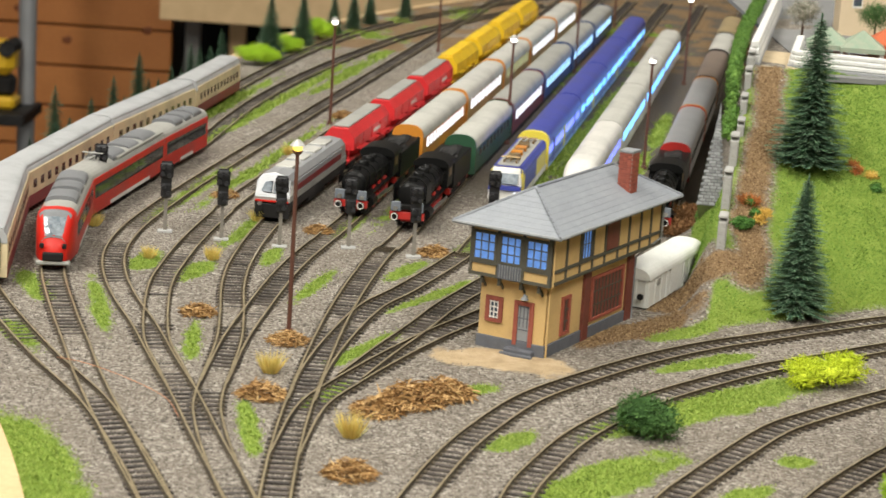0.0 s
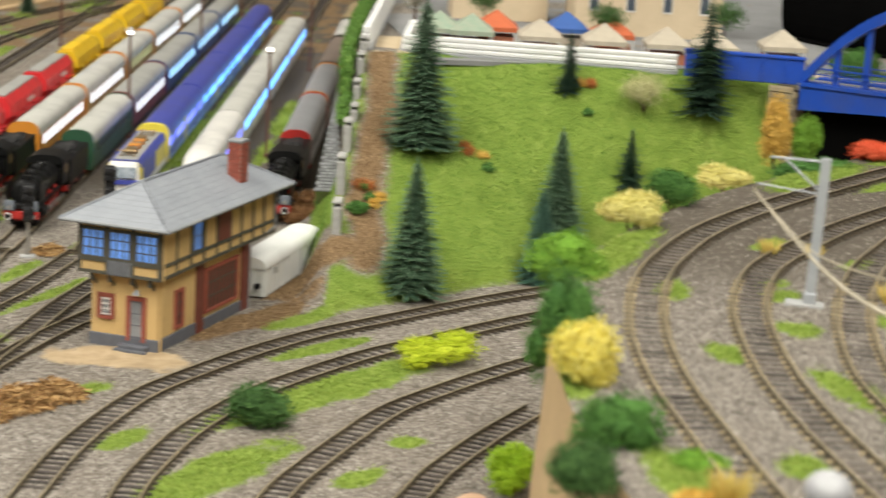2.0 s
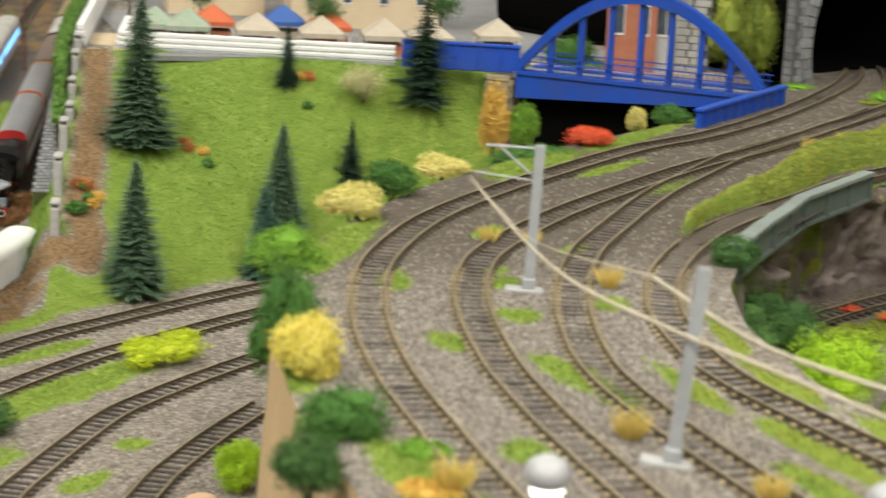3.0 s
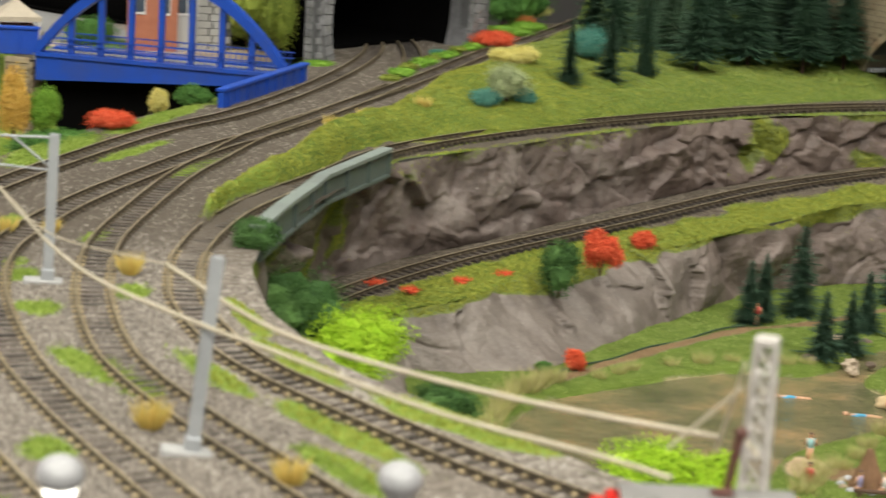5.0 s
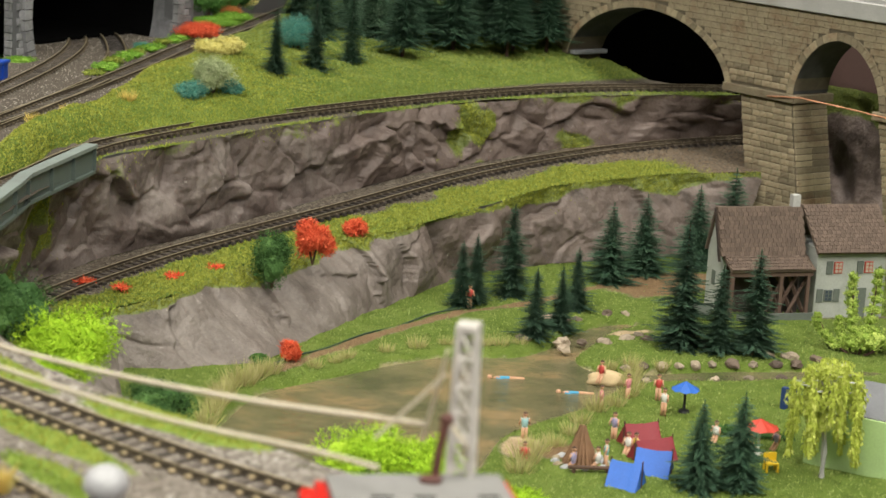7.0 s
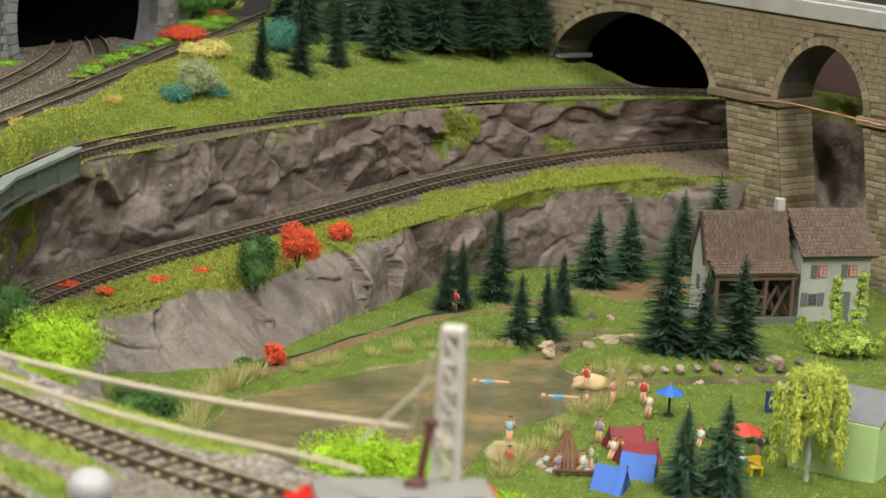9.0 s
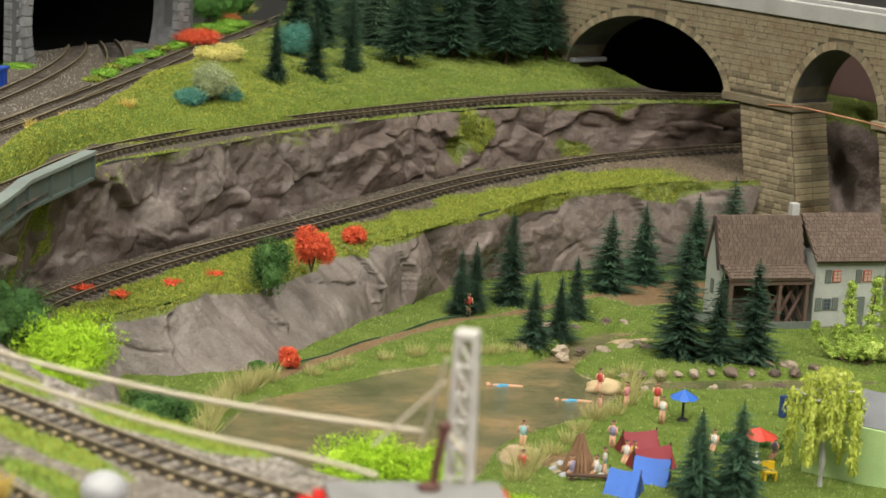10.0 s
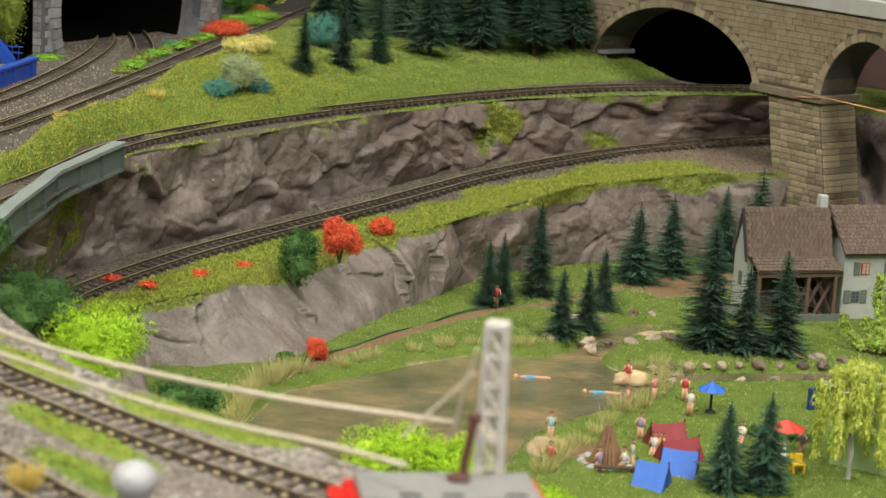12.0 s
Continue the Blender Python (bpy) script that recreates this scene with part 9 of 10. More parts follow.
def roof_slab(x0, x1, ya, za, yb, zb_, name="roof"):
    """A pitched slab from eave (ya, za) to ridge (yb, zb_), with rows of shingles."""
    b = bmesh.new()
    n = Vector((0, -(zb_ - za), yb - ya)).normalized() * 1.2
    if n.z < 0:
        n = -n
    prism(b, [(ya, za), (yb, zb_), (yb + n.y, zb_ + n.z), (ya + n.y, za + n.z)], x0, x1)
    ro = part(name, b, MILL_ROOF, t)
    sh = mesh_of("shingle", box(bmesh.new(), -1.1, 1.1, -1.1, 1.1, 0, 0.75), MILL_ROOF)
    rows = int(math.hypot(yb - ya, zb_ - za) / 2.0)
    tilt = math.degrees(math.atan2(zb_ - za, yb - ya))
    for k in range(rows):
        f = (k + 0.5) / rows
        for i in range(int((x1 - x0) / 2.4)):
            piece("shingle", sh, ro, mm(x0 + 1.2 + i * 2.4 + (0.8 if k % 2 else 0), ya + (yb - ya) * f + n.y, za + (zb_ - za) * f + n.z - 0.25, tilt - 4 if tilt < 90 else tilt + 4))
    return ro


part("gable_wall", prism(bmesh.new(), [(-1, -3), (14, -3), (14, 30), (6.5, 50), (-1, 29)], 0, 3), MILL_WALL, t)
part("gable_window", box(bmesh.new(), -0.4, 0.3, 4, 7.5, 14, 21, 0.1), SHUTTER_GREEN, t)
part("barge_board", prism(bmesh.new(), [(-3.4, 27), (6.1, 50.6), (7.2, 50.6), (-1.6, 27)], -1.9, -1.2), MILL_DARK, t)
part("back_room", box(bmesh.new(), 3, 42, 5, 13, -3, 32), MILL_DARK, t)
roof_slab(-1.4, 42.5, -2.1, 29.4, 6.1, 51.0)
roof_slab(-1.4, 42.5, 14.3, 29.4, 6.1, 51.0)
roof_slab(0.5, 43.5, -12.4, 23.8, -2.1, 28.8, "porch_roof")
for x in (2, 14, 27, 41):
    part("porch_post", box(bmesh.new(), x - 0.8, x + 0.8, -11.5, -10, -3, 24.2), MILL_TIMBER, t)
part("porch_beam", box(bmesh.new(), 1, 43, -11.6, -10.2, 21.6, 23.4), MILL_TIMBER, t)
part("porch_back", box(bmesh.new(), 3, 42, 0.5, 2.5, -3, 29), MILL_DARK, t)
for k in range(3):
    for s in (-1, 1):
        b = bmesh.new()
        cyl(b, (26 + k * 6 - s * 5, -6 - 0.4 * s, 1), (26 + k * 6 + s * 5, -6 - 0.4 * s, 21), 1.0, n=4)
        part("lattice_bar", b, MILL_TIMBER, t)
part("fence", box(bmesh.new(), 4, 43, -15, -14, -3, 4.5), SHUTTER_GREEN, t, "grey-green board fence")
part("fence", box(bmesh.new(), -20, -4, -4, -3, -3, 7), SHUTTER_GREEN, t, "grey-green board fence")
part("wing_wall", box(bmesh.new(), 45.6, 81.9, -9.4, 22, -3, 34), MILL_WALL, t)
roof_slab(43.6, 84, -12.4, 32.0, 8.1, 51.0)
roof_slab(43.6, 84, 28, 32.0, 8.1, 51.0)
for x, z, red in ((56.6, 25, True), (72.6, 25, True), (52.6, 11.5, False)):
    w_ = part("window", box(bmesh.new(), x - 2.2, x + 2.2, -10, -9.3, z - 2.8, z + 2.8, 0.1), WINDOW_RED if red else SHUTTER_GREEN, t)
    for i in (-1, 1):
        for j in (-1, 0, 1):
            part("pane", box(bmesh.new(), x + i * 0.95 - 0.7, x + i * 0.95 + 0.7, -10.2, -9.8, z + j * 1.7 - 0.65, z + j * 1.7 + 0.65), CANVAS if red else GLASS_DARK, w_)
    for e in ((-1,) if red else (-1, 1)):
        part("shutter", box(bmesh.new(), x + e * 4.4 - 1.6, x + e * 4.4 + 1.6, -9.9, -9.3, z - 3.2, z + 3.2, 0.1), SHUTTER_GREEN, w_)
part("door", box(bmesh.new(), 67.4, 72.4, -10, -9.3, -1, 15), SHUTTER_GREEN, t)
part("plinth", box(bmesh.new(), 44, 84, -12, -9.3, -3, 0.6, 0.3), STONE_JOINT, t)
part("chimney", box(bmesh.new(), 37.5, 41.5, 5, 9, 43, 57, 0.2), CONC_LIGHT, t)
F = "dark green model fir in the valley"
for x, y, h, kd in ((619, 733, 32, "dark"), (629, 735, 34, "dark"), (653, 738, 46, "dark"), (612, 671, 33, "deep"), (633, 678, 30, "deep"), (664, 703, 31, "deep"), (719, 741, 41, "shelf"), (748, 748, 42, "shelf"), (664, 632, 58, "dark"), (673, 618, 40, "deep"), (688, 611, 47, "deep"), (783, 746, 44, "shelf"), (806, 744, 52, "shelf"),
                    (535, 488, 33, "wide"), (548, 481, 36, "wide")):
    fir(kd, x, y, 2.0, h, F, "firs in the valley")
t = thing("birch", "slender yellow-green model birch in front of the mill", "tree", 729, 587, 2)
for k, (dx, dy, h, wide) in enumerate(((9, 14, 33, 3.6), (19, 8, 35, 4.0), (-6, 20, 15, 2.8), (2, 14, 14, 2.6), (24, -12, 26, 3.2))):
    b = bmesh.new()
    tube(b, [(0, 0, -2), (dx * 0.7, dy * 0.7, h * 0.3), (dx, dy, h)], lambda u: 0.7 * (1 - 0.7 * u), 5)
    part("stem", b, BARK, t)
    for j in range(8):
        f = 0.14 + 0.115 * j
        w_ = wide * (1.1 - 0.5 * f) * (0.85 + 0.3 * ((j * 7 + k) % 3) / 2)
        piece("foliage", clump_mesh(w_, w_, h * 0.075, LEAF_BIRCH, 300, 0.75, 60 + 11 * k + j), t, mm(dx * min(1, 0.4 + f * 0.9), dy * min(1, 0.4 + f * 0.9), h * (f - 0.05)))
piece("foliage", clump_mesh(11, 9, 6, LEAF_BIRCH, 1800, 0.8, 97), t, mm(6, 0, 0))
t = thing("weeping_willow", "pale yellow-green weeping willow beside the green booth", "tree", 583, 474, 2, 20)
b = bmesh.new()
tube(b, [(0, 0, -2), (0.6, 0, 10), (-0.8, 0.3, 20), (0, 0, 38)], lambda u: 1.4 * (1 - 0.5 * u), 6)
part("trunk", b, CONC_LIGHT, t)
r = random.Random(5)


def strand_mesh(length, seed):
    """A drooping bundle of thin leaves."""
    q = random.Random(seed)
    verts, faces = [], []
    for _ in range(int(length * 26)):
        z, a = -length * q.random() ** 0.9, q.uniform(0, 6.283)
        d = abs(q.gauss(0, 1.15)) * (0.9 + 0.4 * math.sin(z * 0.5 + seed)) * (1.0 + 0.25 * z / length)
        p, w = Vector((d * math.cos(a), d * math.sin(a), z)), q.uniform(0, 6.283)
        s = Vector((math.cos(w), math.sin(w), 0)) * 0.46
        verts += [tuple((p - s) * S), tuple((p + s) * S), tuple((p + Vector((0.5 * math.cos(a), 0.5 * math.sin(a), -q.uniform(0.9, 1.9)))) * S)]
        faces.append((len(verts) - 3, len(verts) - 2, len(verts) - 1))
    me = bpy.data.meshes.new("hanging_foliage")
    me.from_pydata(verts, [], faces)
    me.materials.append(LEAF_WILLOW)
    return me


for k in range(20):
    a, d = k * 2.4, 2 + 11.5 * (k / 20) ** 0.7
    z = 44 - 0.055 * d * d + r.uniform(-3, 2)
    b = bmesh.new()
    tube(b, [(0, 0, 27 + 0.3 * k), (0.5 * d * math.cos(a), 0.5 * d * math.sin(a), z - 1), (d * math.cos(a), d * math.sin(a), z)], lambda u: 0.6 * (1 - 0.6 * u), 4)
    part("branch", b, CONC_LIGHT, t)
    piece("hanging_foliage", strand_mesh(r.uniform(14, 30), 80 + k), t, mm(d * math.cos(a), d * math.sin(a), z + 1))
piece("crown", clump_mesh(8, 8, 4.5, LEAF_WILLOW, 1500, 0.7, 99, 0.25, True), t, mm(0, 0, 36))
# booth and terracotta wall behind the willow
BOOTH = coat("booth_green", (0.45, 0.62, 0.28), 0.6, False)
t = thing("green_booth", "pale green garden booth with a grey flat roof", "booth", 590, 488, 2, -66.8)
part("front_wall", box(bmesh.new(), 0, 30.5, 0, 1.2, -2, 22), BOOTH, t)
part("side_wall", box(bmesh.new(), -1.2, 0, 0, 22, -2, 22), BOOTH, t)
part("side_wall", box(bmesh.new(), 30.5, 31.7, 0, 22, -2, 22), BOOTH, t)
part("roof", prism(bmesh.new(), [(1.2, 21), (24, 28), (24, 29.6), (1.2, 22.4)], 12, 32), ROOF_DARK, t)
t = thing("terracotta_wall", "terracotta-coloured plain garden wall", "wall", 640, 470, 2, -40)
part("panel", box(bmesh.new(), 0, 60, 0, 4, -2, 36, 0.3), paint("terracotta", (0.52, 0.22, 0.12), (0.46, 0.19, 0.10), 14, 0.8), t)

# ---- the camp by the lake ----
TENT_BLUE = coat("tent_blue", (0.02, 0.12, 0.50), 0.55, False)
TENT_RED = coat("tent_red", (0.24, 0.025, 0.035), 0.6, False)


def tent(x, y, rz, lx, w, h, material, label):
    t = thing("ridge_tent", label, "tent", x, y, 2.6, rz, group="ridge tents")
    for s in (-1, 1):
        b = bmesh.new()
        n = 8
        top = [b.verts.new((lx * k / n, 0, h - 0.5 * math.sin(math.pi * k / n))) for k in range(n + 1)]
        low = [b.verts.new((lx * k / n, s * (w / 2 + 0.35 * math.sin(k * 2.1)), -0.3)) for k in range(n + 1)]
        mid = [b.verts.new((lx * k / n, s * w * (0.235 - 0.012 * math.sin(k * 1.7)), h * 0.48)) for k in range(n + 1)]
        for a_, c_ in ((top, mid), (mid, low)):
            for k in range(n):
                b.faces.new((a_[k], a_[k + 1], c_[k + 1], c_[k]))
        part("canvas_side", b, material, t, smooth=True)
    b = bmesh.new()
    b.faces.new([b.verts.new(p) for p in ((lx - 0.2, -w / 2, -0.3), (lx - 0.2, w / 2, -0.3), (lx - 0.2, 0, h))])
    part("back_panel", b, material, t)
    b = bmesh.new()
    for s in (-1, 1):
        b2 = [b.verts.new(p) for p in ((0.1, s * w / 2, -0.3), (0.1, s * 0.8, -0.3), (0.1, 0, h))]
        b.faces.new(b2)
    part("door_flap", b, material, t)
    for xx in (0, lx):
        c = bmesh.new()
        cyl(c, (xx, 0, -0.5), (xx, 0, h + 0.8), 0.3, n=5)
        part("pole", c, BARK, t)


tent(510.5, 507, -60, 11.5, 14, 9, TENT_BLUE, "bright blue ridge tent, its flap closed")
tent(528, 513, -52, 13, 14, 9, TENT_BLUE, "blue ridge tent beside the red tents")
tent(543, 536, -15, 14, 13, 9, TENT_RED, "dark red ridge tent by the fire")
tent(534, 520, -9, 16, 12, 8.4, TENT_RED, "dark red ridge tent behind the blue ones")
t = thing("campfire", "stacked log campfire with a ring of stones", "campfire", 515, 528, 2.6, scale=0.88)
r = random.Random(2)
for k in range(26):
    a = 2 * math.pi * k / 26 + r.uniform(-0.1, 0.1)
    b = bmesh.new()
    cyl(b, (7.5 * math.cos(a), 7.5 * math.sin(a), -0.5), (0.8 * math.cos(a + 0.5), 0.8 * math.sin(a + 0.5), 15 + r.uniform(-2, 1.5)), 0.85, 0.6, n=6)
    part("log", b, paint("log_brown_%d" % k, (0.22, 0.12, 0.06), (0.15, 0.08, 0.04), 3, 0.8) if k < 3 else bpy.data.materials["log_brown_%d" % (k % 3)], t)
for k in range(15):
    a = 2 * math.pi * k / 15
    b = blob(bmesh.new(), (10.5 * math.cos(a), 10.5 * math.sin(a), 0.6), (2.0 + r.uniform(-0.4, 0.6), 1.7, 1.5), 2, 0.35, k)
    part("stone", b, (GREYSTONE, STONE)[k % 2], t)


def parasol(x, y, h, rad, material, pole, label):
    t = thing("parasol", label, "parasol", x, y, 2.4, 0, group="parasols")
    c = bmesh.new()
    cyl(c, (0, 0, -0.5), (0, 0, h), 0.55, n=7)
    part("pole", c, pole, t)
    c = bmesh.new()
    cyl(c, (0, 0, -0.4), (0, 0, 0.8), 2.4, 2.0, n=12)
    part("foot", c, pole, t)
    b = bmesh.new()
    ap = b.verts.new((0, 0, h + 0.8))
    ring_ = [b.verts.new((rad * math.cos(w_), rad * math.sin(w_), h - 3.0 + (0.5 if i % 2 else 0))) for i, w_ in enumerate(np.linspace(0, 2 * math.pi, 17)[:-1])]
    un = b.verts.new((0, 0, h - 0.4))
    for i in range(16):
        b.faces.new((ring_[i], ring_[(i + 1) % 16], ap))
        b.faces.new((ring_[(i + 1) % 16], ring_[i], un))
    part("canopy", b, material, t)


parasol(595.6, 558.4, 12, 5.6, TENT_BLUE, SIGNAL_BLACK, "blue beach parasol on a black pole")
parasol(582, 504.7, 13.5, 7, coat("parasol_red", (0.62, 0.06, 0.035), 0.5, False), WHITE_PAINT, "red parasol on a white stand")
t = thing("bench", "plain brown log bench by the campfire", "bench", 510, 517, 2.6, -35)
part("seat", box(bmesh.new(), -8, 8, -1, 1, 2.2, 3.2, 0.2), BARK, t)
for s in (-6, 6):
    part("leg", box(bmesh.new(), s - 0.6, s + 0.6, -0.8, 0.8, -0.4, 2.3), BARK, t)
t = thing("yellow_chair", "small yellow garden chair with black seat", "chair", 572.6, 489, 2.6, -30)
CY = coat("chair_yellow", (0.75, 0.50, 0.02), 0.5, False)
part("seat", box(bmesh.new(), -2.4, 2.4, -2.2, 2.2, 2.6, 3.5, 0.2), CY, t)
part("backrest", box(bmesh.new(), -2.4, 2.4, 1.8, 2.6, 3.4, 6.4, 0.2), CY, t)
for sx in (-2, 2):
    for sy in (-1.8, 1.8):
        part("leg", box(bmesh.new(), sx - 0.35, sx + 0.35, sy - 0.35, sy + 0.35, -0.4, 2.8), CY, t)
t = thing("hedge", "low dark green clipped hedge behind the parasol", "hedge", 594, 523, 2, -55)
piece("foliage", clump_mesh(17, 2.2, 2.6, LEAF_DARK, 900, 1.0, 44), t, Matrix())
for k, (x, y, h, m) in enumerate(((636, 543, 9, NAVY), (640, 540, 9, NAVY))):
    lone("blue_post", box(bmesh.new(), -1.2, 1.2, -1.2, 1.2, -1, h, 0.2), m, "dark blue square garden post", "post", x, y, 2.4, 10, group="blue posts")

# small plain figurines, one mesh each
SKIN = coat("figurine_skin", (0.58, 0.33, 0.20), 0.5, False)
F_COL = {"red": coat("figurine_red", (0.55, 0.07, 0.06), 0.5, False), "pink": coat("figurine_pink", (0.66, 0.25, 0.27), 0.5, False), "blue": coat("figurine_blue", (0.05, 0.30, 0.50), 0.5, False),
         "mint": coat("figurine_mint", (0.32, 0.55, 0.56), 0.5, False), "lilac": coat("figurine_lilac", (0.33, 0.30, 0.46), 0.5, False), "yellow": coat("figurine_yellow", (0.65, 0.50, 0.08), 0.5, False), "white": WHITE_PAINT, "dark": SIGNAL_BLACK}
FIG_LABEL = {"red": "tiny painted figurine in a red swimsuit", "pink": "tiny painted figurine in pink on the shore", "blue": "tiny painted figurine in blue swimwear", "mint": "tiny painted figurine in a mint dress",
             "lilac": "tiny painted figurine in a lilac shirt", "yellow": "tiny painted figurine in yellow clothes", "white": "tiny pale painted figurine on the grass", "dark": "tiny dark painted figurine on the grass"}


def figurine(x, y, z, colour, kind="stand", rz=0):
    b = bmesh.new()
    if kind == "lie":
        blob(b, (0, 0, 0.4), (4.2, 1.1, 0.8), 2, 0.1)
        for v in b.verts:
            v.co.x += 4
        blob(b, (-1.6, 0, 0.6), 1.1, 2, 0)
        for s in (-1, 1):
            cyl(b, (7, s * 0.5, 0.4), (13, s * 0.8, 0.2), 0.6, 0.4, n=6)
            cyl(b, (1, s * 1.0, 0.4), (3.5, s * 1.9, 0.2), 0.4, 0.3, n=5)
    else:
        low = 3.0 if kind == "sit" else 5.2
        for s in (-1, 1):
            cyl(b, (0.2 + (2.6 if kind == "sit" else 0), s * 0.7, -0.4), (0, s * 0.6, low), 0.55, 0.7, n=6)
            cyl(b, (0, s * 1.4, low + 3.4), (0.8, s * 1.9, low + 0.6), 0.42, 0.35, n=5)
        blob(b, (0, 0, low + 1.9), (0.95, 1.35, 2.3), 2, 0)
        blob(b, (0, 0, low + 5.0), 0.95, 2, 0)
    sep = 1.0 if kind == "lie" else low + 0.4
    b.faces.ensure_lookup_table()
    for f in b.faces:
        c = f.calc_center_median()
        if kind == "lie":
            f.material_index = 1 if 2.0 < c.x < 6.2 else 0
        else:
            f.material_index = 1 if low - 0.6 < c.z < low + 3.6 and abs(c.y) < 1.5 else (2 if c.z > low + 5.2 else 0)
    lone("figurine", b, [SKIN, F_COL[colour], BARK], FIG_LABEL[colour], "figurine", x, y, z, rz, group="lakeside figurines", smooth=True)


for x, y, z, c, kd, rz_ in ((563, 638, -0.3, "blue", "lie", -32), (575, 608, -0.3, "blue", "lie", -34), (594, 606, 3.0, "red", "sit", 200), (571, 580, 0.0, "pink", "stand", 150), (587, 582, 2.2, "pink", "stand", 100), (597, 575, 2.6, "red", "stand", 220), (585, 559, 2.6, "white", "stand", 200),
                           (515, 560, 2.4, "mint", "stand", 60), (545, 543.5, 2.6, "lilac", "stand", 200), (496, 537, 2.6, "red", "sit", 40), (508, 524, 2.6, "lilac", "sit", 100), (516, 520, 2.6, "white", "sit", 110), (520, 520, 2.6, "mint", "stand", 150), (538, 528, 2.6, "white", "sit", 200), (540, 526, 2.6, "yellow", "sit", 180),
                           (619, 733, 2.6, "pink", "stand", 240), (621, 729, 2.6, "red", "stand", 240), (578, 523, 2.6, "white", "sit", 200), (585, 512, 2.6, "yellow", "sit", 0), (592, 505, 2.6, "lilac", "sit", 180)):
    figurine(x, y, z, c, kd, rz_)
STREAM_BROWN = paint("brown_boulder", (0.13, 0.095, 0.07), (0.085, 0.06, 0.045), 4, 0.7, 0, 0.2, vary=0.3)
ROCK_PALE = paint("pale_boulder", (0.32, 0.26, 0.19), (0.24, 0.19, 0.14), 4, 0.8, 0, 0.2, vary=0.3)
r = random.Random(12)
lone("boulder", blob(bmesh.new(), (0, 0, 2), (8.5, 5.5, 4.0), 3, 0.25, 4), paint("sandy_boulder", (0.55, 0.42, 0.24), (0.47, 0.35, 0.19), 5, 0.8), "large sandy boulder in the shallow water", "boulder", 601, 610, -0.8, -30, smooth=True)
for x, y, s_ in ((606, 671, 3.6), (620, 661, 3.4), (613, 652, 2.6), (628, 657, 2.2), (637, 652, 3.0), (646, 690, 3.2), (640, 695, 3.4), (652, 688, 2.6), (650, 652, 3.2), (658, 647, 2.6), (664, 640, 3.2), (668, 632, 2.6), (672, 625, 3.4), (678, 618, 4.2), (684, 610, 3.0), (690, 603, 3.0), (696, 596, 3.6), (660, 655, 2.4), (630, 682, 2.4), (618, 678, 2.4), (672, 690, 3.0), (680, 686, 2.6), (704, 588, 3.0), (618, 617, 2.0), (626, 615, 2.6), (633, 611, 3.0), (641, 609, 2.0), (648, 606, 2.8), (656, 604, 2.2), (664, 600, 3.2), (673, 596, 2.2), (682, 591, 2.6), (690, 587, 3.0), (640, 586, 2.2), (655, 581, 2.0), (668, 575, 2.4), (612, 598, 2.0)):
    b = blob(bmesh.new(), (0, 0, s_ * 0.3), (s_ * 1.2, s_ * 0.85, s_ * 0.7), 2, 0.5, r.randint(1, 99))
    lone("boulder", b, ROCK_PALE if r.random() < 0.5 else STREAM_BROWN, "rounded stone on the bank of the stream", "boulder", x, y, 2.0, r.uniform(0, 180), group="stream stones")
lone("boulder", blob(bmesh.new(), (0, 0, 1), (7.5, 6.5, 4.5), 3, 0.12, 8), paint("peach_stone", (0.62, 0.40, 0.27), (0.55, 0.34, 0.22), 5, 0.7), "smooth peach-coloured stone at the foot of the board side", "boulder", 140, 630, 0, 20, smooth=True)
# a low black edging along the path under the rock
b = bmesh.new()
tube(b, [(x, y + 4, 3.4 + 0.5 * math.sin(k)) for k, (x, y) in enumerate(PATH[:36:2])], 0.42, 5)
lone("path_edging", b, paint("edging_green", (0.02, 0.045, 0.025), (0.035, 0.07, 0.03), 6, 0.8), "thin dark green edging along the lakeside path", "edging")

# ---- wires, and the locomotive in the foreground ----
def wire(pts, rad, label, material=WIRE, thin=0.0):
    b = bmesh.new()
    tube(b, spline(pts, 6).tolist(), rad if not thin else (lambda u: rad * (thin + (1 - thin) * min(1.0, u * 2.2))), 6)
    lone("catenary_wire", b, material, label, "catenary wire", group="catenary wires", smooth=True)


WL = "tan contact wire above the curved track"
wire([(211, 586, 118), (206, 540, 116.6), (204, 500, 116), (220, 465, 116)], 0.2, "thin contact wire between two masts")
wire([(220, 465, 116), (220, 406, 115.6), (229, 372, 115.6), (247, 335, 115.8), (270, 303, 116)], 0.58, WL)
wire([(211, 586, 117), (198, 473, 116), (205, 417, 115.6), (213, 385, 115.6), (225, 335, 115.8), (241, 300, 116), (246, 286, 116)], 0.52, WL, thin=0.45)
LOCO_ROOF = coat("loco_roof_grey", (0.24, 0.235, 0.225), 0.6)
t = thing("red_locomotive", "red electric locomotive with grey roof and brown pantograph", "locomotive", 238.5, 299, 85, -28)
part("body", prism(bmesh.new(), [(-9, 4), (9, 4), (9, 19), (7.9, 23.0), (-7.9, 23.0), (-9, 19)], 3, 40), RED, t)
part("roof", prism(bmesh.new(), [(-8.2, 22.8), (8.2, 22.8), (7.4, 24.6), (-7.4, 24.6)], 5, 38.5), LOCO_ROOF, t)
part("nose", prism(bmesh.new(), [(-8.6, 4), (8.6, 4), (8.2, 17), (6.8, 22), (-6.8, 22), (-8.2, 17)], 0, 4), RED, t)
part("windscreen", prism(bmesh.new(), [(-6.8, 14), (6.8, 14), (6.2, 19.6), (-6.2, 19.6)], -0.3, 1), PANE, t)
part("nose_cap", box(bmesh.new(), 0.5, 4.5, -9.0, -5.4, 20.6, 23.4, 0.6), DOOR_RED, t)
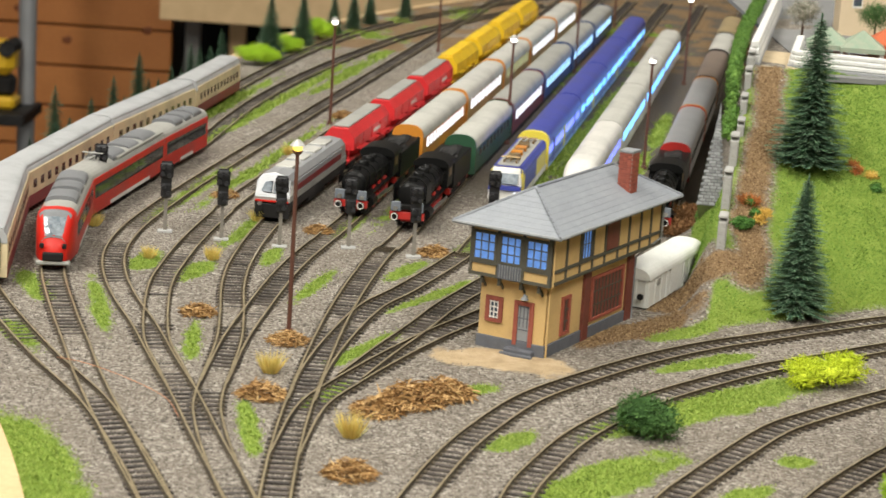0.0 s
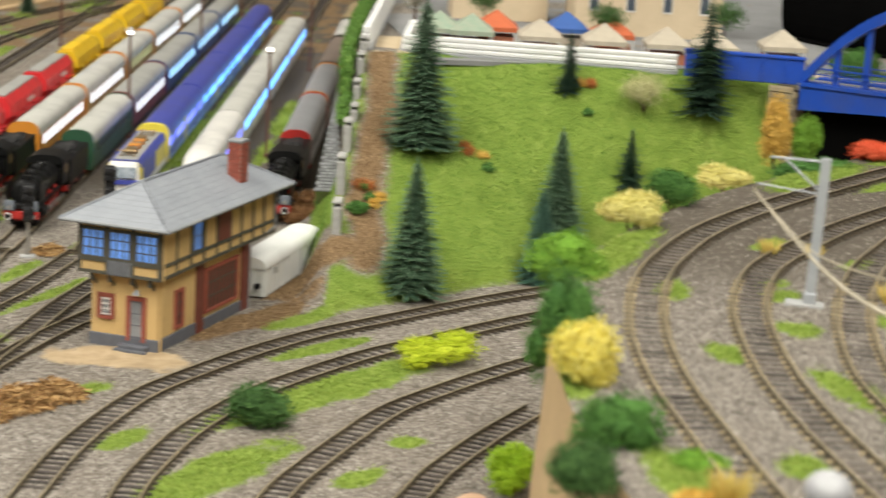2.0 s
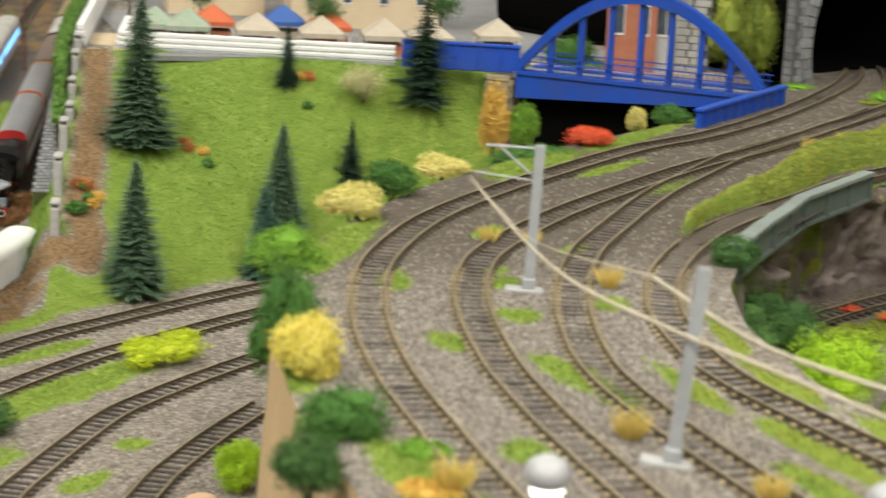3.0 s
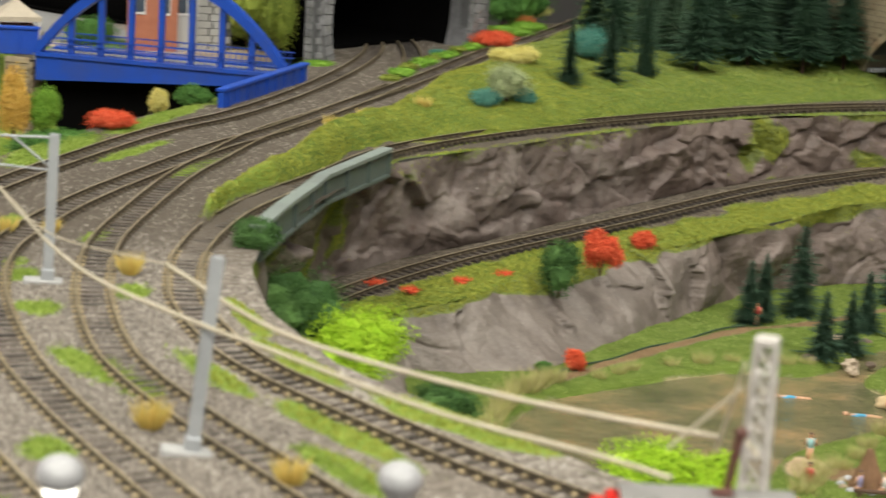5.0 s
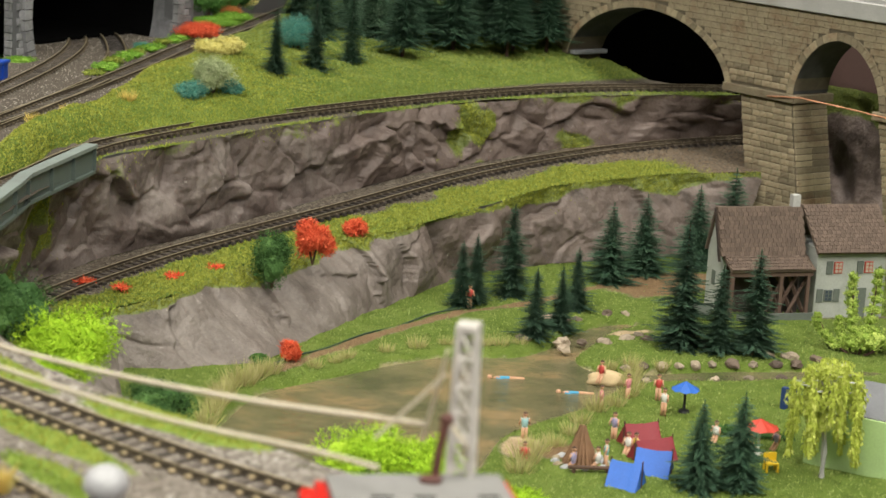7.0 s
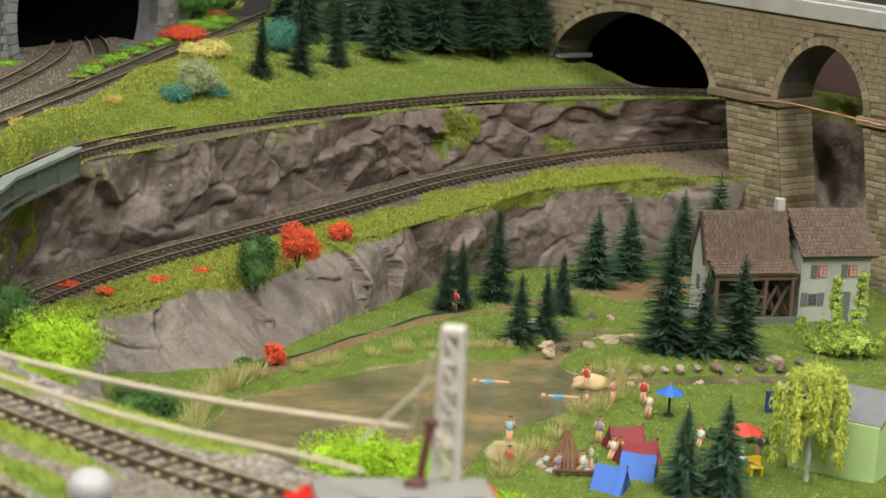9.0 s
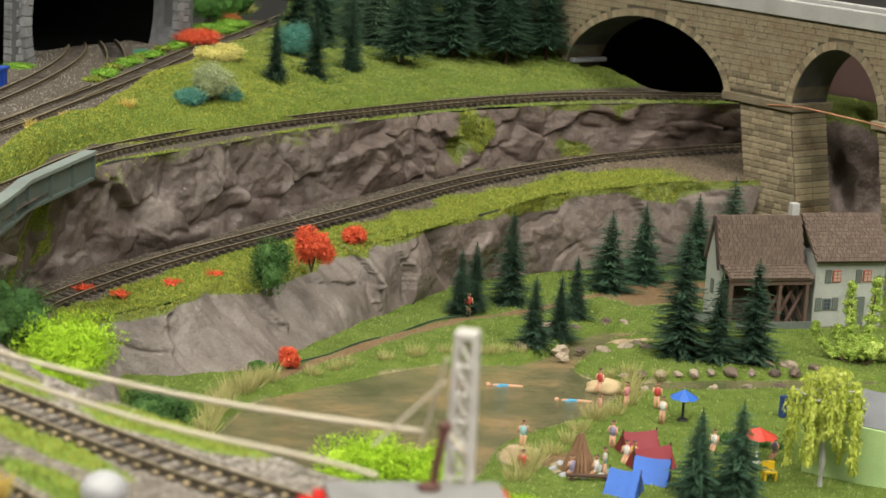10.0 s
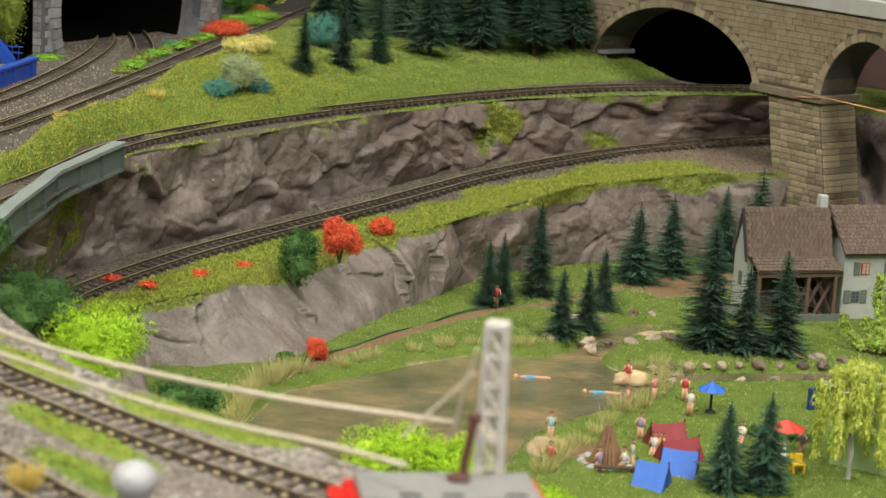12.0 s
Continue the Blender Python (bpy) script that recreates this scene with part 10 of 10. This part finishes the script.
for x in (12, 20, 32):
    part("roof_slot", box(bmesh.new(), x, x + 4, -6.2, -5.6, 24.5, 24.9), CHASSIS, t)
RUSTY = coat("pantograph_brown", (0.10, 0.035, 0.025), 0.55)
pg = bmesh.new()
tube(pg, [(25, 3, 24), (25.5, 3, 29), (26.4, 3.4, 34), (27, 3.6, 37)], 0.85, 7)
blob(pg, (24.4, 2.6, 25.2), (2.4, 1.6, 1.1), 2, 0.1)
blob(pg, (27, 3.6, 36.6), (1.4, 1.2, 1.4), 2, 0.1)
part("pantograph", pg, RUSTY, t)
for p0, p1 in (((27, 3.6, 36.4), (30, 1, 33)), ((24, 12, 30), (26.5, 4, 50)), ((14, 8, 31.5), (26.5, 4, 45.5))):
    c = bmesh.new()
    cyl(c, p0, p1, 0.35, n=5)
    part("pantograph_arm", c, WIRE, t)
bogie(t, 12, 12)
bogie(t, 32, 12)
GLOBE = paint("lamp_globe_grey", (0.40, 0.40, 0.41), (0.34, 0.34, 0.35), 5, 0.35, 0, 0)
for x, y, z, lit in ((147, 333, 111.5, True), (210, 322, 107, False)):
    t = thing("platform_lamp", "round grey lamp hood on a short post", "street lamp", x, y, 85, group="foreground lamps")
    b = bmesh.new()
    cyl(b, (0, 0, -1), (0, 0, z - 85 - 2), 0.9, n=8)
    part("post", b, MAST_GREY, t)
    b = bmesh.new()
    blob(b, (0, 0, z - 85 + 1), (4.4, 4.4, 3.6), 3, 0)
    part("hood", b, GLOBE, t)
    b = bmesh.new()
    cyl(b, (0, 0, z - 85 - 3.0), (0, 0, z - 85 - 0.8), 2.6, 3.6, n=14)
    part("diffuser", b, LAMP_LIT if lit else GLOBE, t)
    if lit:
        tagged(t, "round grey lamp hood with a lit white diffuser")
b = bmesh.new()
tube(b, spline([(-143, 757, 4), (-130, 748, 5), (-112, 735, 4), (-96, 718, 3.0), (-89, 703, 0.6)], 4).tolist(), 0.17, 5)
lone("copper_wire", b, COPPER, "loose bare copper wire lying across the tracks", "wire")

# ---- what stands behind the layout ----
t = thing("timber_wall", "orange-stained horizontal timber planks of a hut wall", "wall", -1600, 4290, 0, 0, kind="structure")
for k in range(22):
    part("plank", box(bmesh.new(), 0, 1015, -24, 0, -1000 + k * 84, -1000 + k * 84 + 80, 3.0), WOOD_ROOM, t)
kn = paint("wood_knot", (0.20, 0.055, 0.012), (0.14, 0.035, 0.008), 8, 0.6)
for x, z in ((885, -262), (965, -330), (800, -360), (700, -300)):
    part("knot", blob(bmesh.new(), (x, -24, z), (11, 1.2, 8), 2, 0.3), kn, t)
STEELPOLE = paint("galvanised_pole", (0.38, 0.39, 0.41), (0.30, 0.31, 0.33), 60, 0.4, 0.4, 0.05)
b = bmesh.new()
cyl(b, (0, 0, -1000), (0, 0, 1300), 16, n=20)
lone("steel_pole", b, STEELPOLE, "round galvanised steel pole in front of the timber wall", "pole", -765, 3700, 0)
t = thing("power_tool", "yellow and black power tool standing on a shelf", "power tool", -800, 3640, -400, 0)
YT = coat("tool_yellow", (0.72, 0.44, 0.02), 0.4, False)
part("housing", box(bmesh.new(), -45, 30, -30, 30, 60, 120, 14), YT, t)
part("base", box(bmesh.new(), -45, 32, -32, 32, 0, 22, 6), YT, t)
part("handle", box(bmesh.new(), -40, 28, -18, 18, 22, 60, 8), CHASSIS, t)
b = bmesh.new()
cyl(b, (18, -34, 108), (18, 34, 108), 14, n=16)
part("knob", b, CHASSIS, t)
lone("shelf", box(bmesh.new(), -120, 60, -80, 80, -20, 0, 2), CHASSIS, "dark shelf under the power tool", "shelf", -800, 3640, -400)
for x in (-813, -800):
    b = bmesh.new()
    cyl(b, (0, 0, -720), (0, 0, -150), 8, n=12)
    lone("white_pipe", b, WHITE_PAINT, "upright white plastic pipe", "pipe", x, 3500, -440)
# Added black panel in place of the unlit gap beside the hut.
lone("dark_cupboard", box(bmesh.new(), -560, 700, 4250, 4280, -1000, -100), DARK_FILL, "black panel standing in for the dark gap beside the hut", "cupboard", kind="structure")
lone("upright_post", box(bmesh.new(), -505, -478, 3860, 3890, -1000, -60, 2), PLASTER, "grey upright post beside the hut wall", "post")
lone("upright_post", box(bmesh.new(), -425, -395, 3880, 3910, -1000, -100, 2), PLY, "pale timber upright under the board", "post")
b = box(bmesh.new(), -540, 900, 3760, 3800, -242, 300, 2)
lone("pale_board", b, PLY, "large pale plywood board behind the layout", "board", 0, 0, 0, 0)

# ---- the bench that carries the layout ----
t = thing("bench_frame", "plain plywood baseboard on square timber legs under the layout", "table", kind="structure")
b = bmesh.new()
outline = [(x + 18, y) for x, y in BOARD_EDGE[1:]] + [(520, 2400), (520, 905), (955, 905), (955, 345), (290, 345), (140, 420), (120, 560)]
z0, z1 = -100, -84
lo_, hi_ = [b.verts.new((x, y, z0)) for x, y in outline], [b.verts.new((x, y, z1)) for x, y in outline]
b.faces.new(hi_)
b.faces.new(lo_[::-1])
for i in range(len(outline)):
    b.faces.new((lo_[i], lo_[(i + 1) % len(outline)], hi_[(i + 1) % len(outline)], hi_[i]))
bmesh.ops.recalc_face_normals(b, faces=b.faces[:])
part("baseboard", b, PLY, t)
for x, y in ((-20, 720), (-60, 1300), (130, 2200), (460, 2200), (460, 1300), (330, 420), (900, 420), (900, 850)):
    part("leg", box(bmesh.new(), x - 22, x + 22, y - 22, y + 22, -1000, -100, 2), PLY, t)
